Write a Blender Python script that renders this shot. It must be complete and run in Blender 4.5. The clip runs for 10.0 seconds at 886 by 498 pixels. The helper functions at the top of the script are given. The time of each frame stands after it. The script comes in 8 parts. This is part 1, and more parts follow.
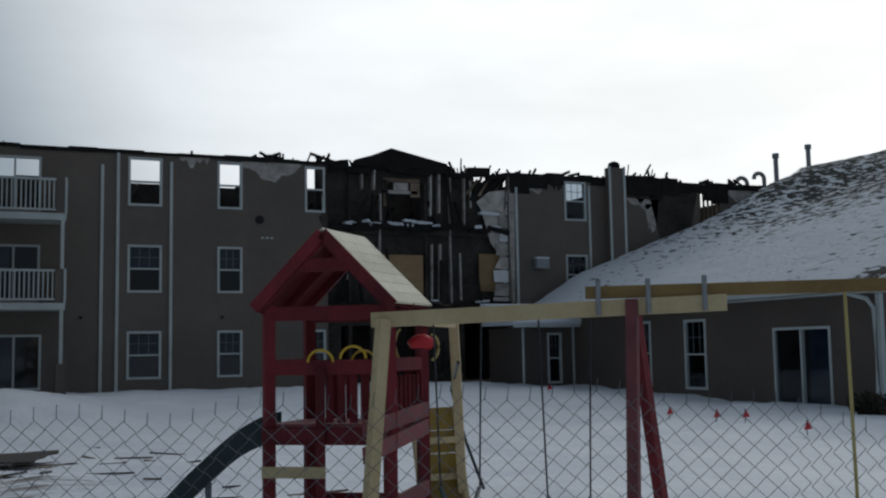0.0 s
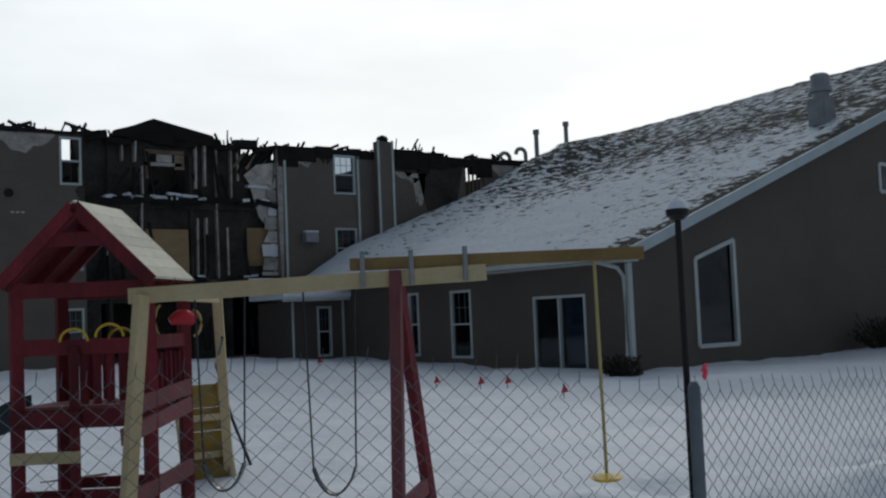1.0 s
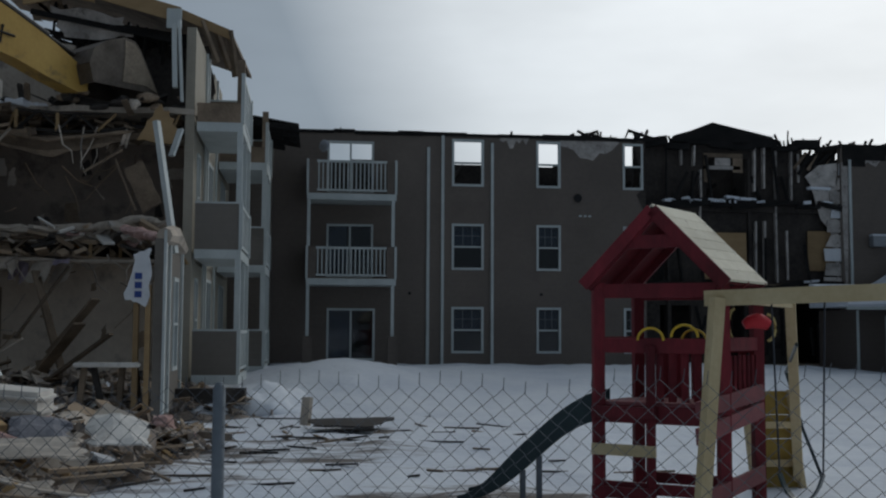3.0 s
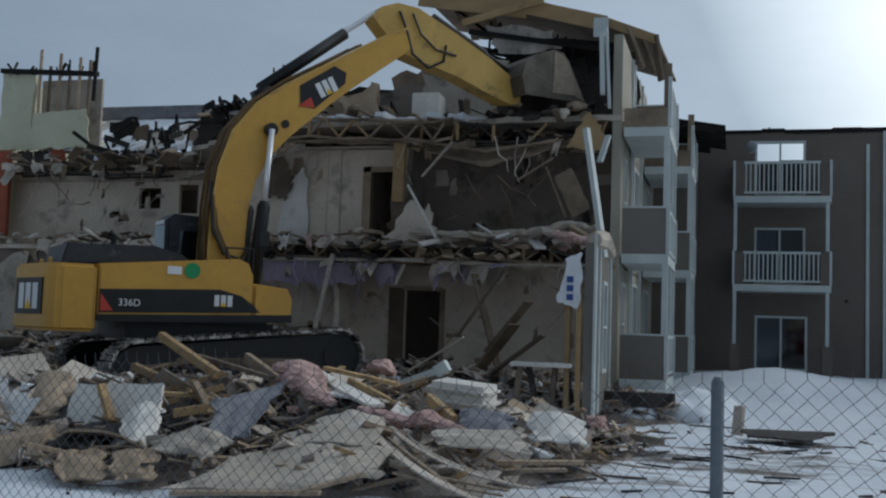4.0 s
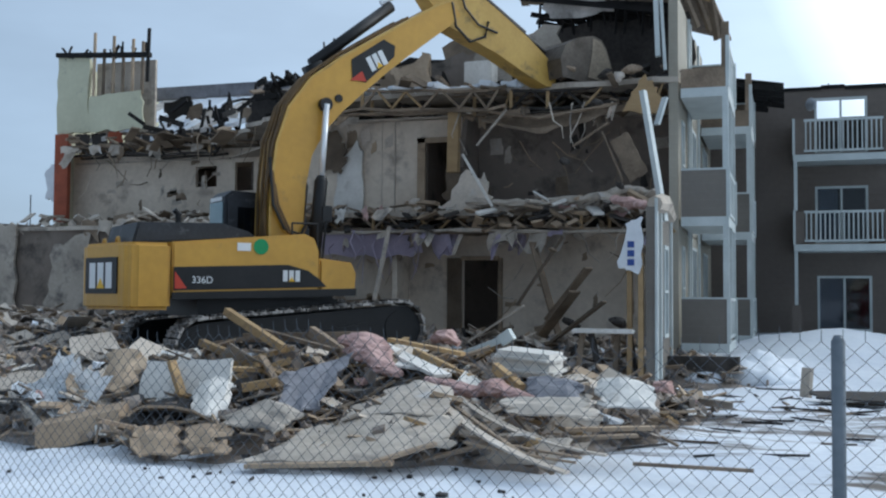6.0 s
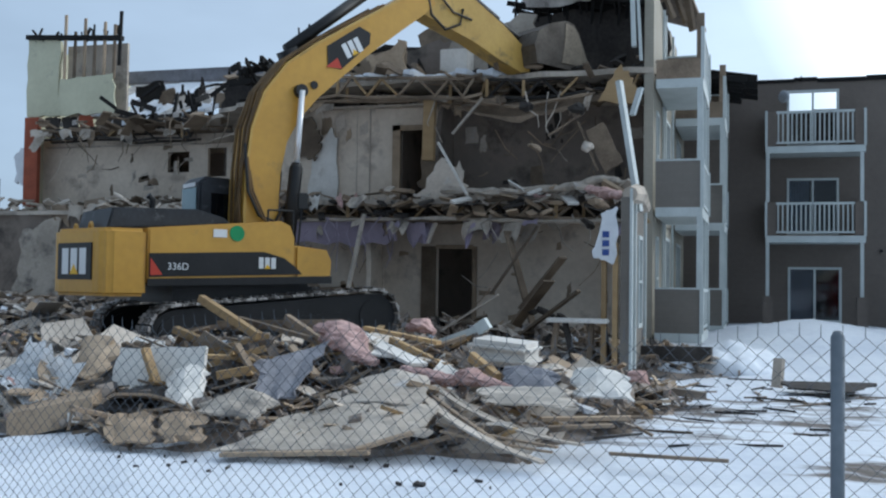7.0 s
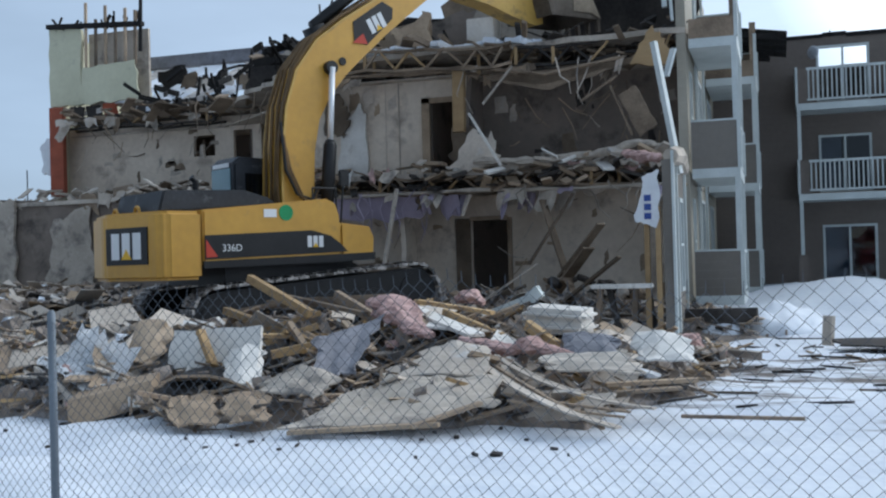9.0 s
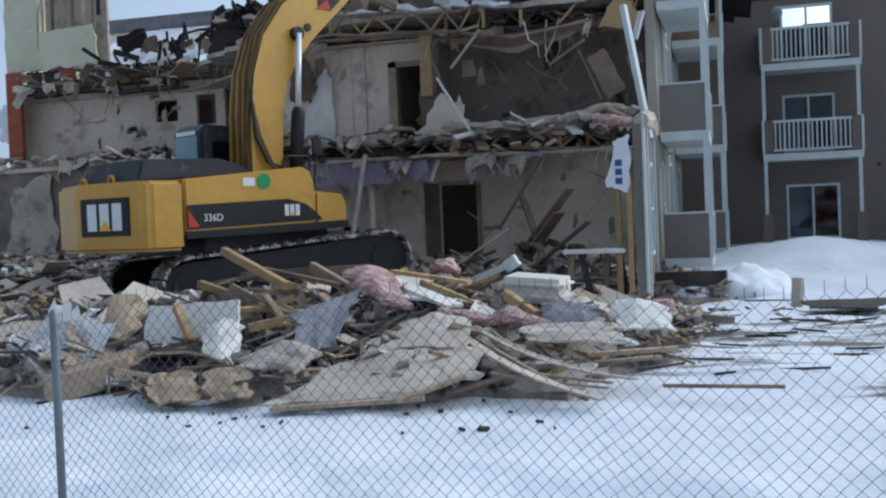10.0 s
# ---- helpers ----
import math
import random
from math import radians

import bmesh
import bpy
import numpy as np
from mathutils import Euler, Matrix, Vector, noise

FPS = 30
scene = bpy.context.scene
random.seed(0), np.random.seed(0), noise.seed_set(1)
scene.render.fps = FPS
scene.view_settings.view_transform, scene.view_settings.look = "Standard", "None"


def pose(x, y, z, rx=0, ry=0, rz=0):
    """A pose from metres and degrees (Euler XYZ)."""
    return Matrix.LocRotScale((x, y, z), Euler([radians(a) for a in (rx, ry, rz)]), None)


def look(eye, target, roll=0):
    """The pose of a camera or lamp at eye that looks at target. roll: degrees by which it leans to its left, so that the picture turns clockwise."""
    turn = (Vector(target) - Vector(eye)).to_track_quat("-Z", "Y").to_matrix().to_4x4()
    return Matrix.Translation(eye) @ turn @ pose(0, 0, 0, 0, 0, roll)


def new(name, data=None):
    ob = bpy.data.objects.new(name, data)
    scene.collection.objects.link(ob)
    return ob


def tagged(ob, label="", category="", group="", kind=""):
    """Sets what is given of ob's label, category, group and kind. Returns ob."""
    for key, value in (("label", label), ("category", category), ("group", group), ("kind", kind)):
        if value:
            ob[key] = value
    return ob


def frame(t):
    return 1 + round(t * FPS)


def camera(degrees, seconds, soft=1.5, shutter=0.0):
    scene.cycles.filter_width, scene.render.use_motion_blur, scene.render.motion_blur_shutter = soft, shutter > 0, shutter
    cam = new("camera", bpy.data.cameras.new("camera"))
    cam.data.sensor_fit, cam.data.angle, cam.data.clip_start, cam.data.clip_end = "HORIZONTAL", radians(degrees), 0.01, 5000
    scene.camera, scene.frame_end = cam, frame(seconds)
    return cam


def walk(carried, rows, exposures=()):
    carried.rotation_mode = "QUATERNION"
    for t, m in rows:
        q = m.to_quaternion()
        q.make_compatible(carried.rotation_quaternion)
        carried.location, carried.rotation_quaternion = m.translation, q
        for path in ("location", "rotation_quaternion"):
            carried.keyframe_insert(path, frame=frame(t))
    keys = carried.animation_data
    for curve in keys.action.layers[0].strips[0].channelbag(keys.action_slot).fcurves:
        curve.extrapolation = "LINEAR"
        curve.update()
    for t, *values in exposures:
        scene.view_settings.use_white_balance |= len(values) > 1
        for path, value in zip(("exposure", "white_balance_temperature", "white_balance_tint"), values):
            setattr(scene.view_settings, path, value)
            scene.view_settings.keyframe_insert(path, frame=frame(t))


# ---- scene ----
cam = camera(45.4, 10.0, soft=2.2)
PATH = [
    (0, (0.593, -0.053, 1.727), (1.4, 1.768, 1.916), -1.0),
    (0.5, (0.618, -0.083, 1.726), (1.66, 1.617, 1.883), -1.9),
    (1, (0.653, -0.057, 1.714), (1.833, 1.553, 1.841), -2.4),
    (1.5, (0.634, -0.03, 1.721), (1.654, 1.688, 1.827), -1.6),
    (2, (0.569, 0.006, 1.72), (1.345, 1.846, 1.828), -0.7),
    (2.2, (0.554, 0.004, 1.715), (1.215, 1.887, 1.833), -0.7),
    (3.3, (0.448, 0.019, 1.715), (0.49, 2.013, 1.87), 0.6),
    (3.5, (0.436, 0.026, 1.719), (0.313, 2.016, 1.875), 0.7),
    (4, (0.269, 0.073, 1.676), (-0.261, 1.996, 1.825), 1.9),
    (4.5, (0.345, 0.01, 1.702), (-0.389, 1.864, 1.852), 1.6),
    (5, (0.225, -0.005, 1.704), (-0.557, 1.834, 1.807), 1.2),
    (5.5, (0.208, 0.04, 1.669), (-0.51, 1.904, 1.756), 1.0),
    (5.7, (0.17, 0.061, 1.659), (-0.478, 1.951, 1.759), 0.7),
    (6.8, (0.091, 0.144, 1.678), (-0.51, 2.05, 1.731), 0.1),
    (7, (0.058, 0.105, 1.673), (-0.514, 2.02, 1.742), 0.8),
    (7.5, (-0.075, 0.001, 1.698), (-0.632, 1.921, 1.767), 0.2),
    (8, (-0.182, -0.098, 1.666), (-0.719, 1.824, 1.797), -0.4),
    (8.5, (-0.315, -0.03, 1.66), (-0.811, 1.906, 1.739), 1.6),
    (8.8, (-0.297, 0.07, 1.657), (-0.907, 1.968, 1.813), -1.8),
    (9, (-0.378, 0.145, 1.612), (-0.983, 2.052, 1.635), -1.6),
    (9.5, (-0.408, 0.176, 1.719), (-1.024, 2.076, 1.621), -2.4),
    (10, (-0.573, 0.146, 1.744), (-1.11, 2.072, 1.689), -2.3),
]
walk(cam, [(t, look(eye, target, roll)) for t, eye, target, roll in PATH], exposures=((0, -1.17, 6150, 8), (2.2, -1.17, 6100, 8), (3.5, -1.4, 6000, 8), (4.0, -0.68, 5850, 6), (4.4, -0.1, 5700, 6), (5.0, 0.15, 5650, 6), (8.5, 0.18, 5650, 7), (10, 0.17, 5650, 9)))

# ---- world, sun ----
SUN_AZ, SUN_EL = radians(48), radians(27)          # from +y towards +x, above the horizon
SUN_DIR = Vector((math.sin(SUN_AZ) * math.cos(SUN_EL), math.cos(SUN_AZ) * math.cos(SUN_EL), math.sin(SUN_EL)))


def make_world():
    w = bpy.data.worlds.new("overcast_sky")
    scene.world = w
    w.use_nodes = True
    nt = w.node_tree
    nt.nodes.clear()
    N, L = nt.nodes.new, nt.links.new
    out, bg = N("ShaderNodeOutputWorld"), N("ShaderNodeBackground")
    sky = N("ShaderNodeTexSky")
    sky.sky_type, sky.sun_disc = "NISHITA", False
    sky.sun_elevation, sky.sun_rotation = SUN_EL, SUN_AZ
    co = N("ShaderNodeTexCoord")
    dot = N("ShaderNodeVectorMath")
    dot.operation = "DOT_PRODUCT"
    dot.inputs[1].default_value = SUN_DIR
    L(co.outputs["Generated"], dot.inputs[0])
    ramp = N("ShaderNodeValToRGB")
    half = N("ShaderNodeMapRange")
    half.inputs["From Min"].default_value, half.inputs["From Max"].default_value = -1, 1
    L(dot.outputs["Value"], half.inputs["Value"])
    e = ramp.color_ramp.elements
    e[0].position, e[0].color = 0.0, (2.1, 2.45, 2.9, 1)
    e[1].position, e[1].color = 1.0, (24, 23.4, 22.4, 1)
    for p, c in ((0.44, (2.85, 3.3, 3.85, 1)), (0.54, (3.7, 4.35, 5.1, 1)), (0.66, (4.4, 5.05, 5.8, 1)), (0.78, (5.3, 5.95, 6.65, 1)), (0.84, (6.2, 6.9, 7.5, 1)), (0.89, (17, 17.2, 17, 1))):
        q = e.new(p)
        q.color = c
    L(half.outputs["Result"], ramp.inputs["Fac"])
    no = N("ShaderNodeTexNoise")
    no.inputs["Scale"].default_value, no.inputs["Detail"].default_value, no.inputs["Roughness"].default_value = 2.2, 5, 0.55
    sq = N("ShaderNodeMapping")
    sq.inputs["Scale"].default_value = (1, 1, 3.2)
    L(co.outputs["Generated"], sq.inputs["Vector"])
    L(sq.outputs["Vector"], no.inputs["Vector"])
    mr = N("ShaderNodeMapRange")
    mr.inputs["From Min"].default_value, mr.inputs["From Max"].default_value = 0.3, 0.7
    mr.inputs["To Min"].default_value, mr.inputs["To Max"].default_value = 0.86, 1.1
    L(no.outputs["Fac"], mr.inputs["Value"])
    mul = N("ShaderNodeVectorMath")
    mul.operation = "MULTIPLY"
    L(ramp.outputs["Color"], mul.inputs[0])
    L(mr.outputs["Result"], mul.inputs[1])
    mix = N("ShaderNodeMix")
    mix.data_type = "RGBA"
    mix.inputs["Factor"].default_value = 0.88
    L(sky.outputs["Color"], mix.inputs[6])
    L(mul.outputs["Vector"], mix.inputs[7])
    L(mix.outputs[2], bg.inputs["Color"])
    bg.inputs["Strength"].default_value = 0.115
    L(bg.outputs["Background"], out.inputs["Surface"])


make_world()
sun = new("sun", bpy.data.lights.new("sun", "SUN"))
sun.data.energy, sun.data.angle, sun.data.color = 0.6, radians(9), (1.0, 0.93, 0.84)
sun.matrix_world = look(SUN_DIR * 60, (0, 0, 0))

# ---- materials ----


def mat(name, c1, c2=None, scale=1.5, fine=25.0, rough=0.8, metal=0.0, bump=0.15, spec=0.3, stretch=(1, 1, 1), grime=None, grime_at=0.62, vary=0.0):
    """Two colours mixed by coarse and fine noise, an optional grime colour in patches, fine relief."""
    m = bpy.data.materials.new(name)
    m.use_nodes = True
    nt = m.node_tree
    N, L = nt.nodes.new, nt.links.new
    bs = nt.nodes["Principled BSDF"]
    co, mp = N("ShaderNodeTexCoord"), N("ShaderNodeMapping")
    mp.inputs["Scale"].default_value = stretch
    L(co.outputs["Object"], mp.inputs["Vector"])
    n1, n2 = N("ShaderNodeTexNoise"), N("ShaderNodeTexNoise")
    n1.inputs["Scale"].default_value, n1.inputs["Detail"].default_value = scale, 6
    n2.inputs["Scale"].default_value, n2.inputs["Detail"].default_value = fine, 4
    L(mp.outputs["Vector"], n1.inputs["Vector"])
    L(mp.outputs["Vector"], n2.inputs["Vector"])
    add = N("ShaderNodeMath")
    add.operation = "MULTIPLY_ADD"
    L(n2.outputs["Fac"], add.inputs[0])
    add.inputs[1].default_value = 0.45
    L(n1.outputs["Fac"], add.inputs[2])
    ramp = N("ShaderNodeValToRGB")
    c2 = c2 or tuple(v * 0.78 for v in c1)
    ramp.color_ramp.elements[0].position, ramp.color_ramp.elements[0].color = 0.5, (*c2, 1)
    ramp.color_ramp.elements[1].position, ramp.color_ramp.elements[1].color = 0.95, (*c1, 1)
    L(add.outputs[0], ramp.inputs["Fac"])
    last = ramp.outputs["Color"]
    if grime:
        n3 = N("ShaderNodeTexNoise")
        n3.inputs["Scale"].default_value, n3.inputs["Detail"].default_value, n3.inputs["Roughness"].default_value = scale * 1.7, 8, 0.65
        L(mp.outputs["Vector"], n3.inputs["Vector"])
        r3 = N("ShaderNodeMapRange")
        r3.inputs["From Min"].default_value, r3.inputs["From Max"].default_value = grime_at - 0.1, grime_at + 0.06
        L(n3.outputs["Fac"], r3.inputs["Value"])
        mx = N("ShaderNodeMix")
        mx.data_type = "RGBA"
        L(r3.outputs["Result"], mx.inputs["Factor"])
        L(last, mx.inputs[6])
        mx.inputs[7].default_value = (*grime, 1)
        last = mx.outputs[2]
    if vary:
        oi, geo = N("ShaderNodeObjectInfo"), N("ShaderNodeNewGeometry")
        s = N("ShaderNodeMath")
        s.operation = "ADD"
        L(oi.outputs["Random"], s.inputs[0])
        L(geo.outputs["Random Per Island"], s.inputs[1])
        fr = N("ShaderNodeMath")
        fr.operation = "FRACT"
        L(s.outputs[0], fr.inputs[0])
        hv = N("ShaderNodeHueSaturation")
        mv = N("ShaderNodeMapRange")
        mv.inputs["To Min"].default_value, mv.inputs["To Max"].default_value = 1 - vary, 1 + vary
        L(fr.outputs[0], mv.inputs["Value"])
        L(mv.outputs["Result"], hv.inputs["Value"])
        L(last, hv.inputs["Color"])
        last = hv.outputs["Color"]
    L(last, bs.inputs["Base Color"])
    bs.inputs["Roughness"].default_value, bs.inputs["Metallic"].default_value = rough, metal
    bs.inputs["Specular IOR Level"].default_value = spec
    if bump:
        bp = N("ShaderNodeBump")
        bp.inputs["Strength"].default_value, bp.inputs["Distance"].default_value = bump, 0.02
        L(add.outputs[0], bp.inputs["Height"])
        L(bp.outputs["Normal"], bs.inputs["Normal"])
    return m


def glass_mat(name, tint, gloss):
    m = bpy.data.materials.new(name)
    m.use_nodes = True
    nt = m.node_tree
    nt.nodes.clear()
    N, L = nt.nodes.new, nt.links.new
    out, mx, tr, gl = N("ShaderNodeOutputMaterial"), N("ShaderNodeMixShader"), N("ShaderNodeBsdfTransparent"), N("ShaderNodeBsdfGlossy")
    tr.inputs["Color"].default_value = (*tint, 1)
    gl.inputs["Roughness"].default_value = 0.04
    mx.inputs["Fac"].default_value = gloss
    L(tr.outputs[0], mx.inputs[1])
    L(gl.outputs[0], mx.inputs[2])
    L(mx.outputs[0], out.inputs["Surface"])
    return m


def siding_mat(name, c, c2):
    """Lap siding: level courses in the relief and faintly in the colour, with weather stains."""
    m = mat(name, c, c2, scale=0.5, fine=9, rough=0.7, bump=0.0, grime=tuple(v * 0.8 for v in c), grime_at=0.66)
    nt = m.node_tree
    N, L = nt.nodes.new, nt.links.new
    bs = nt.nodes["Principled BSDF"]
    co = N("ShaderNodeTexCoord")
    wv = N("ShaderNodeTexWave")
    wv.wave_type, wv.bands_direction, wv.wave_profile = "BANDS", "Z", "SAW"
    wv.inputs["Scale"].default_value = 0.3142 / 0.18
    L(co.outputs["Object"], wv.inputs["Vector"])
    bp = N("ShaderNodeBump")
    bp.inputs["Strength"].default_value, bp.inputs["Distance"].default_value = 0.5, 0.02
    L(wv.outputs["Fac"], bp.inputs["Height"])
    L(bp.outputs["Normal"], bs.inputs["Normal"])
    return m


SNOW = mat("snow", (0.8, 0.83, 0.87), (0.68, 0.72, 0.78), scale=0.7, fine=9, rough=0.65, bump=0.35, spec=0.35)
YARD = mat("yard_snow", (0.77, 0.8, 0.84), (0.62, 0.66, 0.73), scale=0.5, fine=7, rough=0.65, bump=0.45, spec=0.35)
TAUPE = siding_mat("taupe_siding", (0.178, 0.149, 0.126), (0.138, 0.116, 0.099))
TAUPE_H = siding_mat("house_taupe_siding", (0.13, 0.106, 0.09), (0.1, 0.083, 0.071))
TAUPE_L = siding_mat("pale_taupe_siding", (0.2, 0.182, 0.158), (0.165, 0.15, 0.13))
CREAM = siding_mat("cream_siding", (0.37, 0.34, 0.275), (0.31, 0.285, 0.23))
TRIM = mat("white_trim", (0.58, 0.62, 0.61), (0.46, 0.5, 0.49), scale=2, fine=30, rough=0.55, bump=0.05)
CHAR = mat("charred_timber", (0.022, 0.02, 0.019), (0.008, 0.008, 0.008), scale=2, fine=22, rough=0.9, bump=0.6)
SOOT = mat("sooted_wall", (0.075, 0.064, 0.056), (0.018, 0.016, 0.015), scale=0.9, fine=10, rough=0.9, bump=0.3)
ASH = mat("burnt_sheathing", (0.58, 0.54, 0.5), (0.3, 0.275, 0.25), scale=2.5, fine=18, rough=0.9, grime=(0.07, 0.06, 0.055), grime_at=0.66, vary=0.25)
PLY = mat("plywood", (0.36, 0.25, 0.13), (0.27, 0.18, 0.09), scale=1.2, fine=14, rough=0.75, stretch=(1, 1, 4), vary=0.15)
PINE = mat("pine_lumber", (0.5, 0.35, 0.18), (0.35, 0.23, 0.11), scale=2, fine=25, rough=0.75, grime=(0.16, 0.11, 0.07), grime_at=0.66, vary=0.35)
OLDWOOD = mat("weathered_lumber", (0.275, 0.212, 0.15), (0.13, 0.098, 0.07), scale=2, fine=25, rough=0.85, vary=0.35)
DRYWALL = mat("drywall", (0.57, 0.5, 0.42), (0.38, 0.33, 0.27), scale=1.1, fine=12, rough=0.9, grime=(0.2, 0.18, 0.16), grime_at=0.62, vary=0.2)
WALLIN = mat("interior_plaster", (0.74, 0.645, 0.53), (0.56, 0.475, 0.38), scale=0.8, fine=8, rough=0.9, grime=(0.36, 0.3, 0.245), grime_at=0.63)
# taupe-brown walls deep in the rooms, darkened in the colour for their shade
WALLDK = mat("shaded_brown_wall", (0.25, 0.205, 0.17), (0.18, 0.15, 0.125), scale=0.7, fine=8, rough=0.9, grime=(0.08, 0.07, 0.06))
GREEN_W = mat("pale_green_plaster", (0.6, 0.585, 0.43), (0.5, 0.485, 0.35), scale=0.8, fine=8, rough=0.9, grime=(0.3, 0.29, 0.23), grime_at=0.68)
RUBBLE = mat("rubble", (0.39, 0.325, 0.27), (0.17, 0.14, 0.115), scale=1.8, fine=12, rough=0.95, bump=0.8, grime=(0.42, 0.42, 0.43), grime_at=0.66)
GREYB = mat("grey_board", (0.58, 0.51, 0.43), (0.37, 0.32, 0.265), scale=1.3, fine=16, rough=0.9, grime=(0.5, 0.5, 0.5), grime_at=0.68, vary=0.25)
DARKB = mat("dark_debris", (0.07, 0.062, 0.056), (0.03, 0.027, 0.025), scale=2, fine=15, rough=0.9, vary=0.3)
WHITEB = mat("white_debris", (0.78, 0.75, 0.7), (0.58, 0.55, 0.5), scale=1.5, fine=14, rough=0.8, grime=(0.4, 0.36, 0.31), grime_at=0.68)
PINK = mat("pink_insulation", (0.6, 0.42, 0.385), (0.36, 0.235, 0.21), scale=5, fine=26, rough=1.0, bump=0.9, spec=0.05)
LILAC = mat("lilac_ceiling", (0.4, 0.34, 0.42), (0.3, 0.26, 0.32), scale=1.5, fine=14, rough=0.9)
TANB = mat("tan_board", (0.45, 0.345, 0.24), (0.28, 0.21, 0.145), scale=1.4, fine=16, rough=0.9, grime=(0.2, 0.15, 0.11), grime_at=0.66, vary=0.25)
# tan steel, paler than the bucket shell to show its lit side
SIDEP = mat("lit_tan_plate", (0.36, 0.3, 0.225), (0.17, 0.14, 0.105), scale=2.4, fine=16, rough=0.6, metal=0.2, bump=0.2)
TARP = mat("blue_grey_tarp", (0.25, 0.25, 0.275), (0.13, 0.13, 0.145), scale=3, fine=14, rough=0.7, bump=0.4)
FOIL = mat("foil_facing", (0.9, 0.91, 0.92), (0.74, 0.77, 0.8), scale=5, fine=20, rough=0.3, bump=0.4, spec=0.6)
OXIDE = mat("rust_red_board", (0.36, 0.1, 0.055), (0.24, 0.07, 0.04), scale=2, fine=14, rough=0.85)
CATY = mat("excavator_yellow", (0.56, 0.31, 0.04), (0.46, 0.25, 0.032), scale=1.0, fine=8, rough=0.42, bump=0.03, spec=0.5, grime=(0.3, 0.19, 0.05), grime_at=0.7)
HOSE = mat("grimy_hose", (0.17, 0.1, 0.035), (0.08, 0.05, 0.022), scale=3, fine=18, rough=0.6, bump=0.1)
CATY2 = mat("worn_yellow", (0.56, 0.36, 0.09), (0.44, 0.27, 0.06), scale=1.6, fine=12, rough=0.5, bump=0.05, spec=0.4, grime=(0.2, 0.14, 0.06), grime_at=0.66)
BLACKP = mat("black_paint", (0.02, 0.02, 0.021), (0.012, 0.012, 0.012), scale=2, fine=15, rough=0.45, bump=0.03)
HOODM = mat("dark_hood", (0.04, 0.043, 0.05), (0.022, 0.024, 0.027), scale=2, fine=15, rough=0.5, bump=0.05, grime=(0.12, 0.12, 0.13), grime_at=0.66)
STEEL = mat("worn_steel", (0.16, 0.135, 0.11), (0.07, 0.058, 0.046), scale=2.2, fine=16, rough=0.55, metal=0.25, bump=0.2)
TRACKM = mat("track_steel", (0.09, 0.08, 0.07), (0.035, 0.032, 0.03), scale=3, fine=20, rough=0.75, metal=0.3, bump=0.4, grime=(0.5, 0.47, 0.44), grime_at=0.53)
CHROME = mat("chrome_rod", (0.78, 0.79, 0.8), (0.7, 0.71, 0.72), rough=0.3, metal=0.35, bump=0)
DECALW = mat("white_decal", (0.75, 0.76, 0.76), (0.66, 0.67, 0.67), rough=0.5, bump=0)
DECALY = mat("yellow_decal", (0.75, 0.46, 0.03), (0.7, 0.42, 0.03), rough=0.5, bump=0)
DECALR = mat("red_decal", (0.5, 0.06, 0.035), (0.42, 0.05, 0.03), rough=0.5, bump=0)
DECALG = mat("green_decal", (0.03, 0.28, 0.1), (0.025, 0.23, 0.08), rough=0.5, bump=0)
REDW = mat("red_stained_wood", (0.23, 0.028, 0.038), (0.11, 0.017, 0.022), scale=3, fine=30, rough=0.7, bump=0.15, stretch=(1, 1, 0.4), vary=0.2)
REDP = mat("faded_red_wood", (0.25, 0.085, 0.09), (0.17, 0.06, 0.065), scale=3, fine=30, rough=0.75, bump=0.15, vary=0.2)
PALEW = mat("pale_lumber", (0.6, 0.5, 0.3), (0.48, 0.38, 0.21), scale=2, fine=22, rough=0.7, bump=0.12, grime=(0.36, 0.27, 0.14), grime_at=0.7, vary=0.1)
BEAMW = mat("brown_beam", (0.28, 0.19, 0.075), (0.2, 0.13, 0.05), scale=2, fine=22, rough=0.7, bump=0.12)
OCHRE = mat("ochre_board", (0.34, 0.24, 0.06), (0.25, 0.17, 0.04), scale=2, fine=20, rough=0.75, bump=0.12, vary=0.12)
ROOFTAN = mat("tan_roof_boards", (0.76, 0.72, 0.58), (0.62, 0.57, 0.44), scale=3, fine=24, rough=0.75, bump=0.15, vary=0.12)
SLIDEM = mat("dark_green_plastic", (0.022, 0.045, 0.05), (0.015, 0.03, 0.035), scale=2, fine=14, rough=0.35, bump=0.02)
YELP = mat("yellow_plastic", (0.7, 0.48, 0.04), (0.62, 0.4, 0.03), rough=0.4, bump=0.02)
REDPL = mat("red_plastic", (0.6, 0.035, 0.05), (0.5, 0.03, 0.04), rough=0.4, bump=0.02)
PINKR = mat("bright_pink_ribbon", (0.9, 0.1, 0.16), (0.8, 0.08, 0.13), rough=0.6, bump=0)
GALV = mat("galvanised_steel", (0.2, 0.225, 0.25), (0.13, 0.15, 0.17), scale=4, fine=40, rough=0.55, metal=0.5, bump=0.05)
WIRE = mat("fence_wire", (0.12, 0.13, 0.145), (0.08, 0.088, 0.1), scale=4, fine=40, rough=0.6, metal=0.3, bump=0)
BLACKM = mat("black_metal", (0.012, 0.012, 0.013), (0.008, 0.008, 0.008), rough=0.5, bump=0.03)
CHAINM = mat("dark_chain", (0.05, 0.055, 0.065), (0.03, 0.032, 0.04), rough=0.5, metal=0.4, bump=0)
ROPE = mat("yellow_rope", (0.5, 0.42, 0.18), (0.4, 0.33, 0.13), rough=0.9, bump=0)
